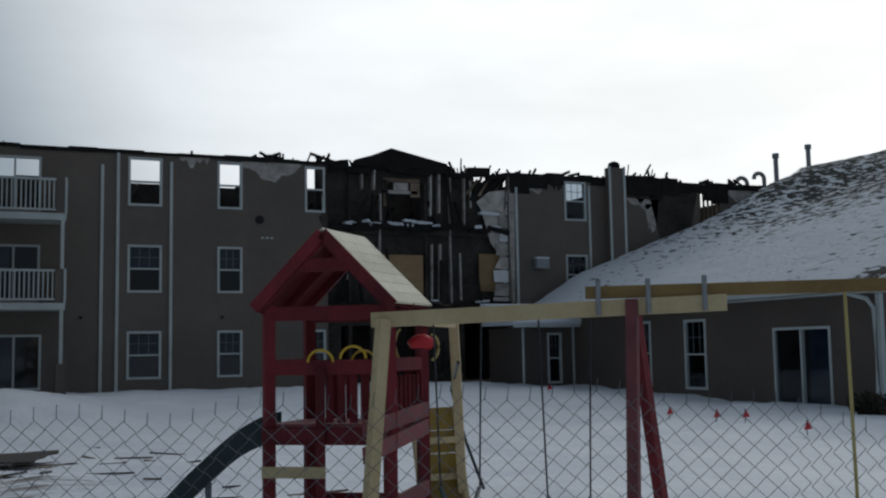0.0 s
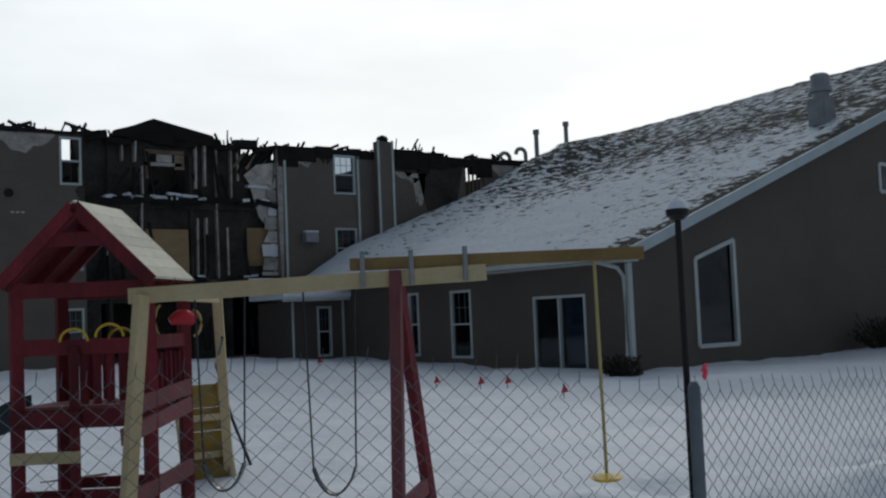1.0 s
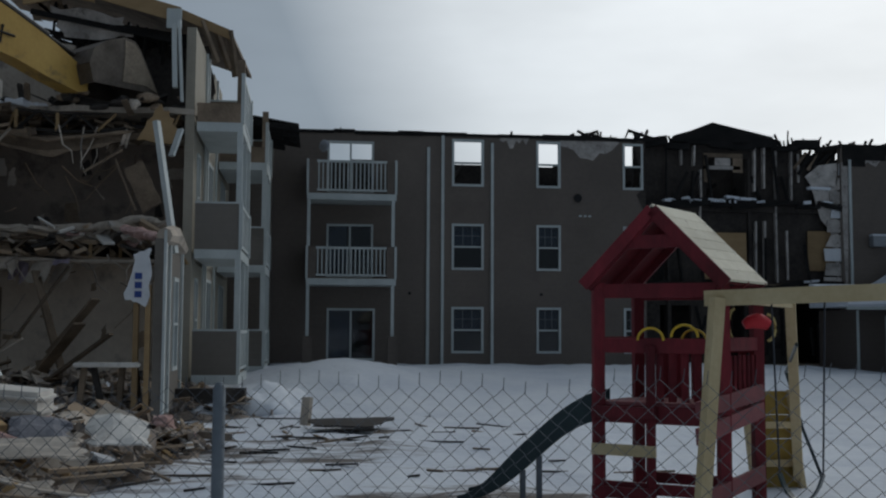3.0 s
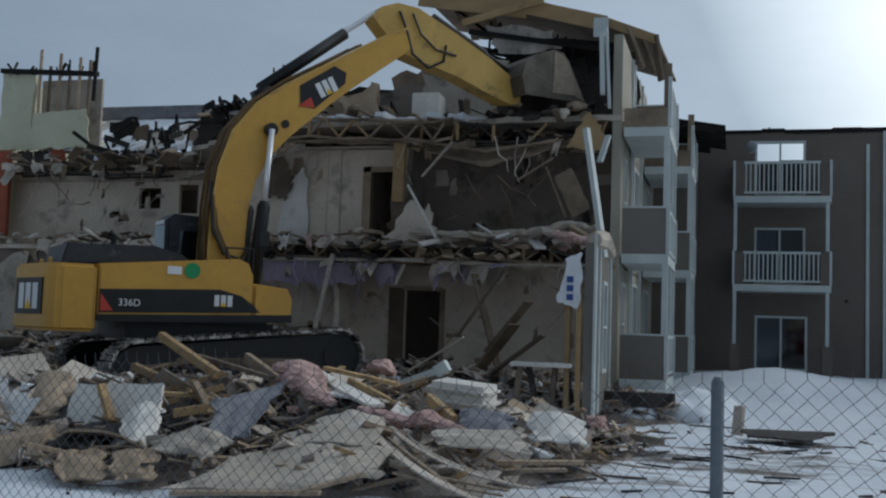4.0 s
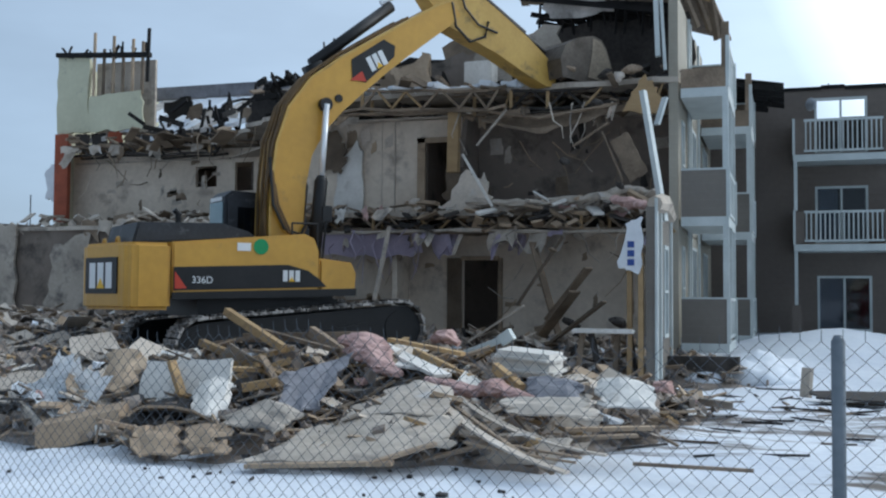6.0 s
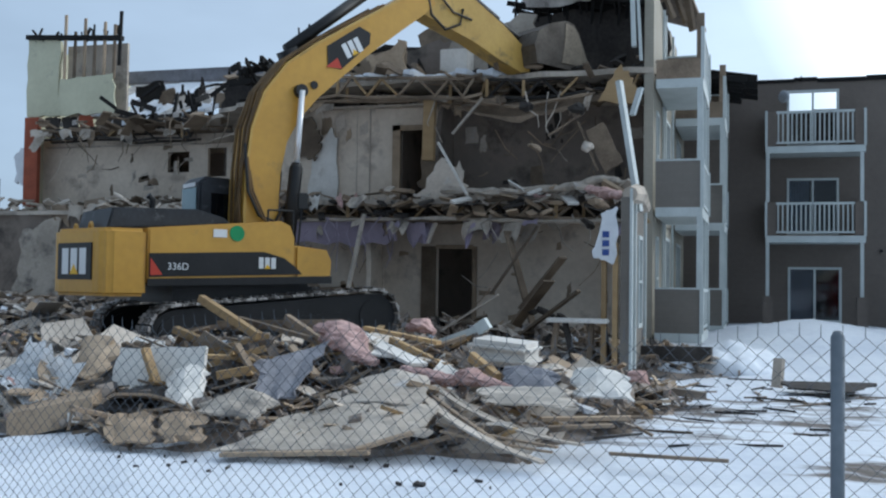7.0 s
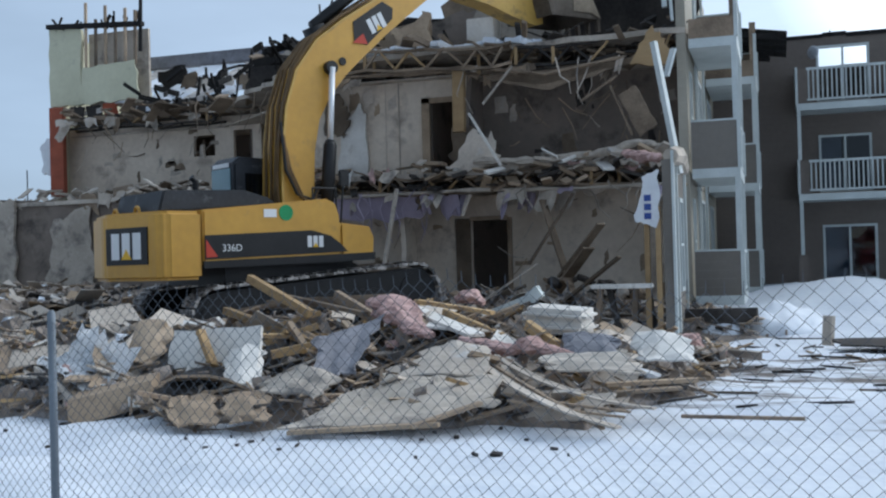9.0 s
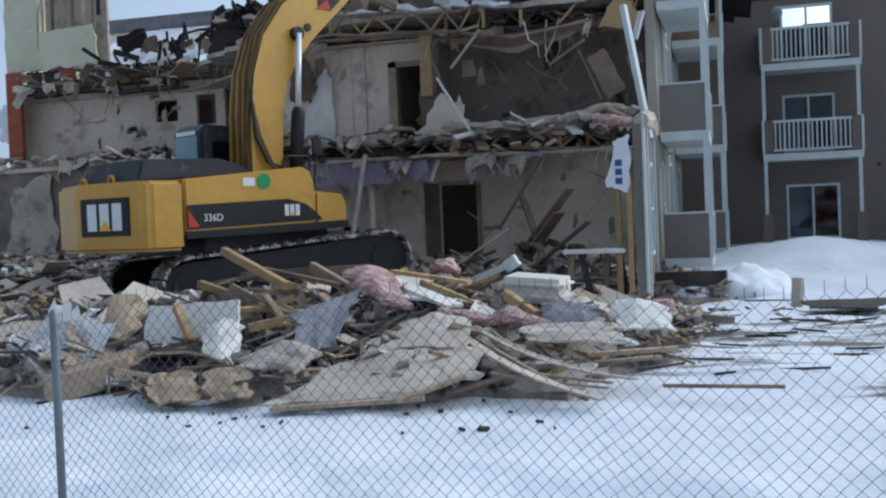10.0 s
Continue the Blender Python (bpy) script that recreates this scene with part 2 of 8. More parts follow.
PIPEG = mat("grey_vent_metal", (0.34, 0.36, 0.38), (0.24, 0.255, 0.27), scale=3, fine=20, rough=0.5, metal=0.3, bump=0.05)
SHRUB = mat("bare_shrub", (0.06, 0.05, 0.035), (0.03, 0.026, 0.02), rough=0.9, bump=0, vary=0.4)
# distance haze is mixed into this pale blue-grey
HAZE = mat("hazed_distance", (0.5, 0.56, 0.62), (0.42, 0.48, 0.54), scale=0.01, fine=0.1, rough=0.9, bump=0)
WRAP = mat("white_house_wrap", (0.76, 0.78, 0.8), (0.62, 0.64, 0.67), scale=2, fine=12, rough=0.6, bump=0.2)
DECALB = mat("blue_print", (0.05, 0.09, 0.3), (0.04, 0.07, 0.25), rough=0.6, bump=0)
CURTAIN = mat("pale_blind", (0.2, 0.24, 0.3), (0.14, 0.17, 0.22), scale=2, fine=14, rough=0.9, bump=0.1)
BARS = mat("dim_glazing_bar", (0.2, 0.22, 0.24), (0.15, 0.165, 0.18), rough=0.6, bump=0)
GLASS = glass_mat("window_glass", (0.55, 0.6, 0.65), 0.045)


def roof_snow_mat():
    """Dark shingles under patchy, streaky snow: thin towards the ridge, whole above the eaves."""
    m = bpy.data.materials.new("snowy_shingles")
    m.use_nodes = True
    nt = m.node_tree
    N, L = nt.nodes.new, nt.links.new
    bs = nt.nodes["Principled BSDF"]
    co, mp = N("ShaderNodeTexCoord"), N("ShaderNodeMapping")
    mp.inputs["Scale"].default_value = (2.2, 1.3, 1.0)
    L(co.outputs["Object"], mp.inputs["Vector"])
    n1, n2 = N("ShaderNodeTexNoise"), N("ShaderNodeTexNoise")
    n1.inputs["Scale"].default_value, n1.inputs["Detail"].default_value, n1.inputs["Roughness"].default_value = 1.75, 9, 0.7
    n2.inputs["Scale"].default_value, n2.inputs["Detail"].default_value = 0.13, 2
    L(mp.outputs["Vector"], n1.inputs["Vector"])
    L(co.outputs["Object"], n2.inputs["Vector"])
    sx = N("ShaderNodeSeparateXYZ")
    L(co.outputs["Object"], sx.inputs[0])
    up = N("ShaderNodeMapRange")
    up.inputs["From Min"].default_value, up.inputs["From Max"].default_value = 21.5, 32.0
    up.inputs["To Min"].default_value, up.inputs["To Max"].default_value = 0.15, -0.035
    L(sx.outputs[0], up.inputs["Value"])
    a, b = N("ShaderNodeMath"), N("ShaderNodeMath")
    a.operation = b.operation = "ADD"
    L(n1.outputs["Fac"], a.inputs[0])
    rake = N("ShaderNodeMapRange")
    rake.inputs["From Min"].default_value, rake.inputs["From Max"].default_value = 17.4, 18.9
    rake.inputs["To Min"].default_value, rake.inputs["To Max"].default_value = -0.24, 0.0
    L(sx.outputs[1], rake.inputs["Value"])
    both = N("ShaderNodeMath")
    both.operation = "ADD"
    L(up.outputs["Result"], both.inputs[0])
    L(rake.outputs["Result"], both.inputs[1])
    L(both.outputs[0], a.inputs[1])
    b.operation = "MULTIPLY_ADD"
    L(n2.outputs["Fac"], b.inputs[0])
    b.inputs[1].default_value = 0.3
    L(a.outputs[0], b.inputs[2])
    r = N("ShaderNodeMapRange")
    r.inputs["From Min"].default_value, r.inputs["From Max"].default_value = 0.645, 0.676
    L(b.outputs[0], r.inputs["Value"])
    mx = N("ShaderNodeMix")
    mx.data_type = "RGBA"
    mx.inputs[6].default_value, mx.inputs[7].default_value = (0.02, 0.024, 0.022, 1), (0.64, 0.68, 0.73, 1)
    L(r.outputs["Result"], mx.inputs["Factor"])
    L(mx.outputs[2], bs.inputs["Base Color"])
    bs.inputs["Roughness"].default_value = 0.9
    bs.inputs["Specular IOR Level"].default_value = 0.15
    bp = N("ShaderNodeBump")
    bp.inputs["Strength"].default_value, bp.inputs["Distance"].default_value = 0.8, 0.12
    L(b.outputs[0], bp.inputs["Height"])
    L(bp.outputs["Normal"], bs.inputs["Normal"])
    return m


def trampled_mat():
    """Yard snow with muddy, splintered streaks where machines have driven."""
    m = YARD
    nt = m.node_tree
    N, L = nt.nodes.new, nt.links.new
    bs = nt.nodes["Principled BSDF"]
    old = bs.inputs["Base Color"].links[0].from_socket
    co, mp = N("ShaderNodeTexCoord"), N("ShaderNodeMapping")
    mp.inputs["Scale"].default_value, mp.inputs["Rotation"].default_value = (0.35, 1.5, 1), (0, 0, radians(-12))
    L(co.outputs["Object"], mp.inputs["Vector"])
    n = N("ShaderNodeTexNoise")
    n.inputs["Scale"].default_value, n.inputs["Detail"].default_value, n.inputs["Roughness"].default_value = 1.3, 9, 0.68
    L(mp.outputs["Vector"], n.inputs["Vector"])
    d = N("ShaderNodeVectorMath")
    d.operation = "SUBTRACT"
    d.inputs[1].default_value = (-2.5, 14.5, 0)
    L(co.outputs["Object"], d.inputs[0])
    sc = N("ShaderNodeVectorMath")
    sc.operation = "MULTIPLY"
    sc.inputs[1].default_value = (0.13, 0.2, 0)
    L(d.outputs["Vector"], sc.inputs[0])
    ln = N("ShaderNodeVectorMath")
    ln.operation = "LENGTH"
    L(sc.outputs["Vector"], ln.inputs[0])
    area = N("ShaderNodeMapRange")
    area.inputs["From Min"].default_value, area.inputs["From Max"].default_value = 0.35, 1.25
    area.inputs["To Min"].default_value, area.inputs["To Max"].default_value = 0.11, -0.24
    L(ln.outputs["Value"], area.inputs["Value"])
    last = area.outputs["Result"]
    for cx, cy, ax, ay, most in ((3.7, 9.4, 1.7, 1.4, 0.19), (2.0, 10.5, 2.5, 2.0, 0.16), (5.0, 9.6, 0.9, 0.6, 0.08), (0.4, 15.4, 3.0, 2.2, 0.14)):
        d2, s2, l2 = N("ShaderNodeVectorMath"), N("ShaderNodeVectorMath"), N("ShaderNodeVectorMath")
        d2.operation, s2.operation, l2.operation = "SUBTRACT", "MULTIPLY", "LENGTH"
        d2.inputs[1].default_value, s2.inputs[1].default_value = (cx, cy, 0), (1 / ax, 1 / ay, 0)
        L(co.outputs["Object"], d2.inputs[0])
        L(d2.outputs["Vector"], s2.inputs[0])
        L(s2.outputs["Vector"], l2.inputs[0])
        near = N("ShaderNodeMapRange")
        near.inputs["From Min"].default_value, near.inputs["From Max"].default_value = 0.4, 1.2
        near.inputs["To Min"].default_value, near.inputs["To Max"].default_value = most, -0.24
        L(l2.outputs["Value"], near.inputs["Value"])
        top_of = N("ShaderNodeMath")
        top_of.operation = "MAXIMUM"
        L(last, top_of.inputs[0])
        L(near.outputs["Result"], top_of.inputs[1])
        last = top_of.outputs[0]
    s = N("ShaderNodeMath")
    s.operation = "ADD"
    L(n.outputs["Fac"], s.inputs[0])
    L(last, s.inputs[1])
    r = N("ShaderNodeMapRange")
    r.inputs["From Min"].default_value, r.inputs["From Max"].default_value = 0.57, 0.68
    L(s.outputs[0], r.inputs["Value"])
    mx = N("ShaderNodeMix")
    mx.data_type = "RGBA"
    mx.inputs[7].default_value = (0.12, 0.1, 0.085, 1)
    L(r.outputs["Result"], mx.inputs["Factor"])
    L(old, mx.inputs[6])
    L(mx.outputs[2], bs.inputs["Base Color"])

    for q in nt.nodes:
        if q.type == "BUMP":
            q.inputs["Distance"].default_value, q.inputs["Strength"].default_value = 0.09, 0.7


trampled_mat()
SHINGLE = roof_snow_mat()

# ---- mesh helpers ----


def box(bm, lo, hi, bevel=0.0):
    vs = [bm.verts.new((x, y, z)) for z in (lo[2], hi[2]) for y in (lo[1], hi[1]) for x in (lo[0], hi[0])]
    fs = [bm.faces.new([vs[i] for i in q]) for q in ((0, 2, 3, 1), (4, 5, 7, 6), (0, 1, 5, 4), (2, 6, 7, 3), (0, 4, 6, 2), (1, 3, 7, 5))]
    if bevel:
        bmesh.ops.bevel(bm, geom=list({e for f in fs for e in f.edges}), offset=bevel, segments=2, affect="EDGES")
    return vs


def obox(bm, m, size, bevel=0.0):
    """A box of the given size about the origin of the pose m."""
    s = [v / 2 for v in size]
    tmp = bmesh.new()
    box(tmp, [-v for v in s], s, bevel)
    me = bpy.data.meshes.new("tmp")
    tmp.to_mesh(me)
    tmp.free()
    me.transform(m)
    bm.from_mesh(me)
    bpy.data.meshes.remove(me)


def beam(bm, p, q, w, h, twist=0.0):
    """A straight timber from p to q; w level, h upright."""
    p, q = Vector(p), Vector(q)
    d = (q - p)
    n = d.normalized()
    side = n.cross(Vector((0, 0, 1)))
    side = side.normalized() if side.length > 1e-4 else Vector((1, 0, 0))
    up = side.cross(n)
    if twist:
        side, up = side * math.cos(twist) + up * math.sin(twist), up * math.cos(twist) - side * math.sin(twist)
    vs = [bm.verts.new(e + side * a * w / 2 + up * b * h / 2) for e in (p, q) for a, b in ((-1, -1), (1, -1), (1, 1), (-1, 1))]
    for f in ((3, 2, 1, 0), (4, 5, 6, 7), (0, 1, 5, 4), (1, 2, 6, 5), (2, 3, 7, 6), (3, 0, 4, 7)):
        bm.faces.new([vs[i] for i in f])


def tube(bm, pts, r, n=8, caps=True):
    """A round bar along the points."""
    pts = [Vector(p) for p in pts]
    rs = r if isinstance(r, (list, tuple)) else [r] * len(pts)
    rings = []
    for i, p in enumerate(pts):
        d = (pts[min(i + 1, len(pts) - 1)] - pts[max(i - 1, 0)]).normalized()
        a = d.cross(Vector((0, 0, 1)))
        a = a.normalized() if a.length > 1e-3 else Vector((1, 0, 0))
        b = d.cross(a)
        rings.append([bm.verts.new(p + (a * math.cos(k * 2 * math.pi / n) + b * math.sin(k * 2 * math.pi / n)) * rs[i]) for k in range(n)])
    for u, v in zip(rings, rings[1:]):
        for k in range(n):
            bm.faces.new((u[k], u[(k + 1) % n], v[(k + 1) % n], v[k]))
    if caps:
        bm.faces.new(rings[0][::-1])
        bm.faces.new(rings[-1])


def slab(bm, pts, thick, direction=(0, 0, -1)):
    """A plate with the outline pts, thickened along direction."""
    d = Vector(direction).normalized() * thick
    a = [bm.verts.new(p) for p in pts]
    b = [bm.verts.new(Vector(p) + d) for p in pts]
    bm.faces.new(a)
    bm.faces.new(b[::-1])
    n = len(a)
    for i in range(n):
        bm.faces.new((a[i], b[i], b[(i + 1) % n], a[(i + 1) % n]))


def wall(bm, axis, at, thick, u0, u1, z0, z1, holes=()):
    """An upright wall along x or y with openings (u0, u1, z0, z1) through it; its front lies at `at`, its back at at + thick."""
    us = sorted({u0, u1, *(v for h in holes for v in h[:2] if u0 < v < u1)})
    zs = sorted({z0, z1, *(v for h in holes for v in h[2:4] if z0 < v < z1)})
    solid = {}
    for i in range(len(us) - 1):
        for j in range(len(zs) - 1):
            cu, cz = (us[i] + us[i + 1]) / 2, (zs[j] + zs[j + 1]) / 2
            solid[i, j] = not any(h[0] < cu < h[1] and h[2] < cz < h[3] for h in holes)
    cache = {}

    def v(i, j, k):
        if (i, j, k) not in cache:
            w = at + (thick if k else 0)
            cache[i, j, k] = bm.verts.new((us[i], w, zs[j]) if axis == "x" else (w, us[i], zs[j]))
        return cache[i, j, k]

    for (i, j), s in solid.items():
        if not s:
            continue
        bm.faces.new((v(i, j, 0), v(i + 1, j, 0), v(i + 1, j + 1, 0), v(i, j + 1, 0)))
        bm.faces.new((v(i, j + 1, 1), v(i + 1, j + 1, 1), v(i + 1, j, 1), v(i, j, 1)))
        for di, dj, p, q in ((-1, 0, (i, j), (i, j + 1)), (1, 0, (i + 1, j + 1), (i + 1, j)), (0, -1, (i + 1, j), (i, j)), (0, 1, (i, j + 1), (i + 1, j + 1))):
            if not solid.get((i + di, j + dj), False):
                bm.faces.new((v(*p, 0), v(*q, 0), v(*q, 1), v(*p, 1)))


def part(name, bm, material, parent=None, label="", smooth=False):
    """Links a bmesh as one mesh object, under a thing or a part where given."""
    bmesh.ops.recalc_face_normals(bm, faces=bm.faces)
    me = bpy.data.meshes.new(name)
    bm.to_mesh(me)
    bm.free()
    if smooth:
        me.polygons.foreach_set("use_smooth", [True] * len(me.polygons))
    me.materials.append(material)
    ob = new(name, me)
    if parent:
        ob.parent = parent
    if label:
        ob["label"] = label
    return ob


def thing(name, label, category, group="", at=None, kind=""):
    ob = new(name)
    if at:
        ob.matrix_basis = at
    return tagged(ob, label, category, group, kind)


def stick(parent, name, m, *spec):
    bm = bmesh.new()
    beam(bm, *spec)
    return part(name, bm, m, parent)


def single(name, bm, material, label, category, group="", kind="", smooth=False):
    return tagged(part(name, bm, material, None, "", smooth), label, category, group, kind)


def lumpy(bm, pts, r, seed, n=12, flat=0.8):
    """A torn, lumpy roll along the points."""
    q = random.Random(seed)
    pts = [Vector(p) for p in pts]
    line = []
    for a, c in zip(pts, pts[1:]):
        line += [a.lerp(c, k / 6) for k in range(6)]
    line.append(pts[-1])
    rings = []
    for i, p in enumerate(line):
        d = (line[min(i + 1, len(line) - 1)] - line[max(i - 1, 0)]).normalized()
        a = d.cross(Vector((0, 0, 1))).normalized()
        b = a.cross(d)
        w = r * (0.75 + 0.5 * q.random()) * (0.45 if i in (0, len(line) - 1) else 1)
        o = p + Vector((q.uniform(-0.3, 0.3), q.uniform(-0.3, 0.3), q.uniform(-0.2, 0.2))) * r
        rings.append([bm.verts.new(o + (a * math.cos(6.2832 * k / n) + b * flat * math.sin(6.2832 * k / n)) * w * (1 + 0.5 * noise.noise((k * 1.7, i * 1.3, seed)))) for k in range(n)])
    for u, v in zip(rings, rings[1:]):
        for k in range(n):
            bm.faces.new((u[k], u[(k + 1) % n], v[(k + 1) % n], v[k]))
    bm.faces.new(rings[0][::-1])
    bm.faces.new(rings[-1])


def strip(bm, line, w, h):
    """One bent board of the section w by h along a line of points."""
    rings = []
    for i, p in enumerate(line):
        d = (line[min(i + 1, len(line) - 1)] - line[max(i - 1, 0)]).normalized()
        a = d.cross(Vector((0, 0, 1))).normalized() * w / 2
        b = a.cross(d).normalized() * h / 2
        rings.append([bm.verts.new(p + e) for e in (-a - b, a - b, a + b, -a + b)])
    for u, v in zip(rings, rings[1:]):
        for k in range(4):
            bm.faces.new((u[k], u[(k + 1) % 4], v[(k + 1) % 4], v[k]))
    bm.faces.new(rings[0][::-1])
    bm.faces.new(rings[-1])


def smooth_step(v):
    v = min(1.0, max(0.0, v))
    return v * v * (3 - 2 * v)


# ---- ground ----


def gz(x, y):
    """The height of the snow."""
    rise = 0.6 * smooth_step((y - 21) / 11) * (1 - 0.62 * smooth_step((x - 13) / 6)) * smooth_step((x + 9) / 8)
    rise += 0.22 * smooth_step((x - 11) / 8) * smooth_step((y - 9) / 6)
    rise += 0.5 * math.exp(-((x - 1.2) / 2.2) ** 2 - ((y - 27) / 3.5) ** 2)
    near = noise.noise((x * 0.3, y * 0.45, 0)) * 0.1 + noise.noise((x * 1.1, y * 1.1, 3)) * 0.07 + noise.noise((x * 3, y * 3, 7)) * 0.024
    if y < 12 and abs(x) < 16:
        pits = abs(noise.noise((x * 1.15, y * 1.15, 21)))
        near += 0.09 * (min(pits, 0.25) - 0.2) * smooth_step((12 - y) / 3)
        drift = noise.noise((x * 0.8 + 4, y * 1.2, 31))
        near += (0.24 * drift - 0.22 * max(0.0, noise.noise((x * 1.7, y * 2.4, 41)) - 0.22)) * smooth_step((8.6 - y) / 2) * smooth_step((y - 3.4) / 1.2)
    far = max(abs(x), abs(y))
    return rise + near * (1 if far < 60 else 60 / far)


def heap(x, y):
    """The height of the rubble over the snow."""
    bumps = ((-5.6, 13.4, 3.4, 1.9, 0.72), (-9.0, 13.0, 3.0, 1.6, 0.62), (-13.5, 16, 4.0, 3.4, 0.8), (-9.0, 18.4, 4.2, 2.6, 0.56), (-7, 22.3, 5.5, 1.6, 0.66),
             (-19, 23.5, 6.0, 3.2, 1.0), (-4.4, 10.4, 1.9, 1.2, 0.3), (-7.4, 10.9, 1.7, 1.0, 0.34), (-3.2, 15.6, 2.0, 1.6, 0.28))
    h = max(s[4] * math.exp(-((x - s[0]) / s[2]) ** 4 - ((y - s[1]) / s[3]) ** 4) for s in bumps)
    h = min(h, max(0.0, 0.21 * (y - 9.3 - 0.45 * smooth_step((x + 4.2) / 1.2))))
    return h * (1 + 0.35 * noise.noise((x * 0.9, y * 0.9, 11))) + (0.1 * noise.noise((x * 2.3, y * 2.3, 5)) if h > 0.06 else 0)


def top(x, y):
    return max(gz(x, y), 0.0 + heap(x, y))


def build_ground():
    def lines(lo, hi, step, far):
        a = list(np.arange(lo, hi + 1e-6, step))
        g, up, down = step, [], []
        x = hi
        while x < far:
            g *= 1.35
            x += g
            up.append(x)
        g, x = step, lo
        while x > -far:
            g *= 1.35
            x -= g
            down.append(x)
        return down[::-1] + a + up
    xs, ys = lines(-26, 30, 0.16, 3500), lines(-3, 36, 0.16, 3500)
    vs = [(x, y, gz(x, y)) for y in ys for x in xs]
    n = len(xs)
    fs = [(j * n + i, j * n + i + 1, (j + 1) * n + i + 1, (j + 1) * n + i) for j in range(len(ys) - 1) for i in range(n - 1)]
    me = bpy.data.meshes.new("ground")
    me.from_pydata(vs, [], fs)
    me.polygons.foreach_set("use_smooth", [True] * len(fs))
    me.materials.append(YARD)
    tagged(new("ground", me), "snow-covered yard, trampled and muddy beside the rubble", "ground", kind="structure")


build_ground()

# ---- far apartment block, burnt out ----
FY = 34.59


def window(parent, axis, at, u0, u1, z0, z1, inward, blind=True, bars=True, pane=True):
    """A double-hung window in a wall along axis whose face lies at `at`; inward: +1 or -1, the way into the building."""
    def pt(u, w, z):
        return (u, at + w * inward, z) if axis == "x" else (at + w * inward, u, z)

    def bx(bm, a0, a1, w0, w1, b0, b1):
        p, q = pt(a0, w0, b0), pt(a1, w1, b1)
        box(bm, [min(a, b) for a, b in zip(p, q)], [max(a, b) for a, b in zip(p, q)])
    bm = bmesh.new()
    t, zm = 0.045, (z0 + z1) / 2
    for a0, a1, b0, b1 in ((u0 - 0.03, u0 + t, z0 - 0.03, z1 + 0.03), (u1 - t, u1 + 0.03, z0 - 0.03, z1 + 0.03), (u0 + t, u1 - t, z0 - 0.03, z0 + t),
                           (u0 + t, u1 - t, z1 - t, z1 + 0.03), (u0 + t, u1 - t, zm - 0.025, zm + 0.025)):
        bx(bm, a0, a1, -0.03, 0.1, b0, b1)
    fr = part("window", bm, TRIM, parent, "white double-hung window frame")
    if bars:
        for k in (1, 2):
            u = u0 + t + (u1 - u0 - 2 * t) * k / 3
            bm = bmesh.new()
            bx(bm, u - 0.009, u + 0.009, 0.03, 0.045, zm + 0.025, z1 - t)
            part("glazing_bar", bm, BARS, fr)
        bm = bmesh.new()
        bx(bm, u0 + t, u1 - t, 0.03, 0.044, (zm + z1) / 2 - 0.009, (zm + z1) / 2 + 0.009)
        part("glazing_bar", bm, BARS, fr)
    if pane:
        for b0, b1 in ((z0 + t, zm - 0.025), (zm + 0.025, z1 - t)):
            bm = bmesh.new()
            bx(bm, u0 + t, u1 - t, 0.05, 0.056, b0, b1)
            part("pane", bm, GLASS, fr).visible_shadow = False
    if blind:
        bm = bmesh.new()
        z = zm + 0.01
        while z < z1 - t - 0.03:
            bx(bm, u0 + t, u1 - t, 0.13, 0.14, z, z + 0.045)
            z += 0.055
        part("blind", bm, CURTAIN, fr)
    return fr


def sliding_door(parent, axis, at, u0, u1, z0, z1, inward, open_sky=False):
    def pt(u, w, z):
        return (u, at + w * inward, z) if axis == "x" else (at + w * inward, u, z)

    def bx(bm, a0, a1, w0, w1, b0, b1):
        p, q = pt(a0, w0, b0), pt(a1, w1, b1)
        box(bm, [min(a, b) for a, b in zip(p, q)], [max(a, b) for a, b in zip(p, q)])
    bm = bmesh.new()
    t, um = 0.045, (u0 + u1) / 2
    for a0, a1, b0, b1 in ((u0 - 0.025, u0 + t, z0, z1 + 0.025), (u1 - t, u1 + 0.025, z0, z1 + 0.025), (u0 + t, u1 - t, z1 - t, z1 + 0.025),
                           (u0 + t, u1 - t, z0, z0 + 0.08), (um - 0.03, um + 0.03, z0 + 0.08, z1 - t)):
        bx(bm, a0, a1, -0.03, 0.1, b0, b1)
    fr = part("sliding_door", bm, TRIM, parent, "white-framed sliding glass door")
    if not open_sky:
        for a0, a1, w in ((u0 + t, um - 0.04, 0.06), (um + 0.04, u1 - t, 0.03)):
            bm = bmesh.new()
            bx(bm, a0, a1, w, w + 0.006, z0 + 0.08, z1 - t)
            part("pane", bm, GLASS, fr).visible_shadow = False
        bm = bmesh.new()
        u = u0 + t
        while u < um - 0.1:
            bx(bm, u, u + 0.075, 0.15, 0.16, z0 + 0.1, z1 - t)
            u += 0.085
        part("blind", bm, CURTAIN, fr)
    return fr


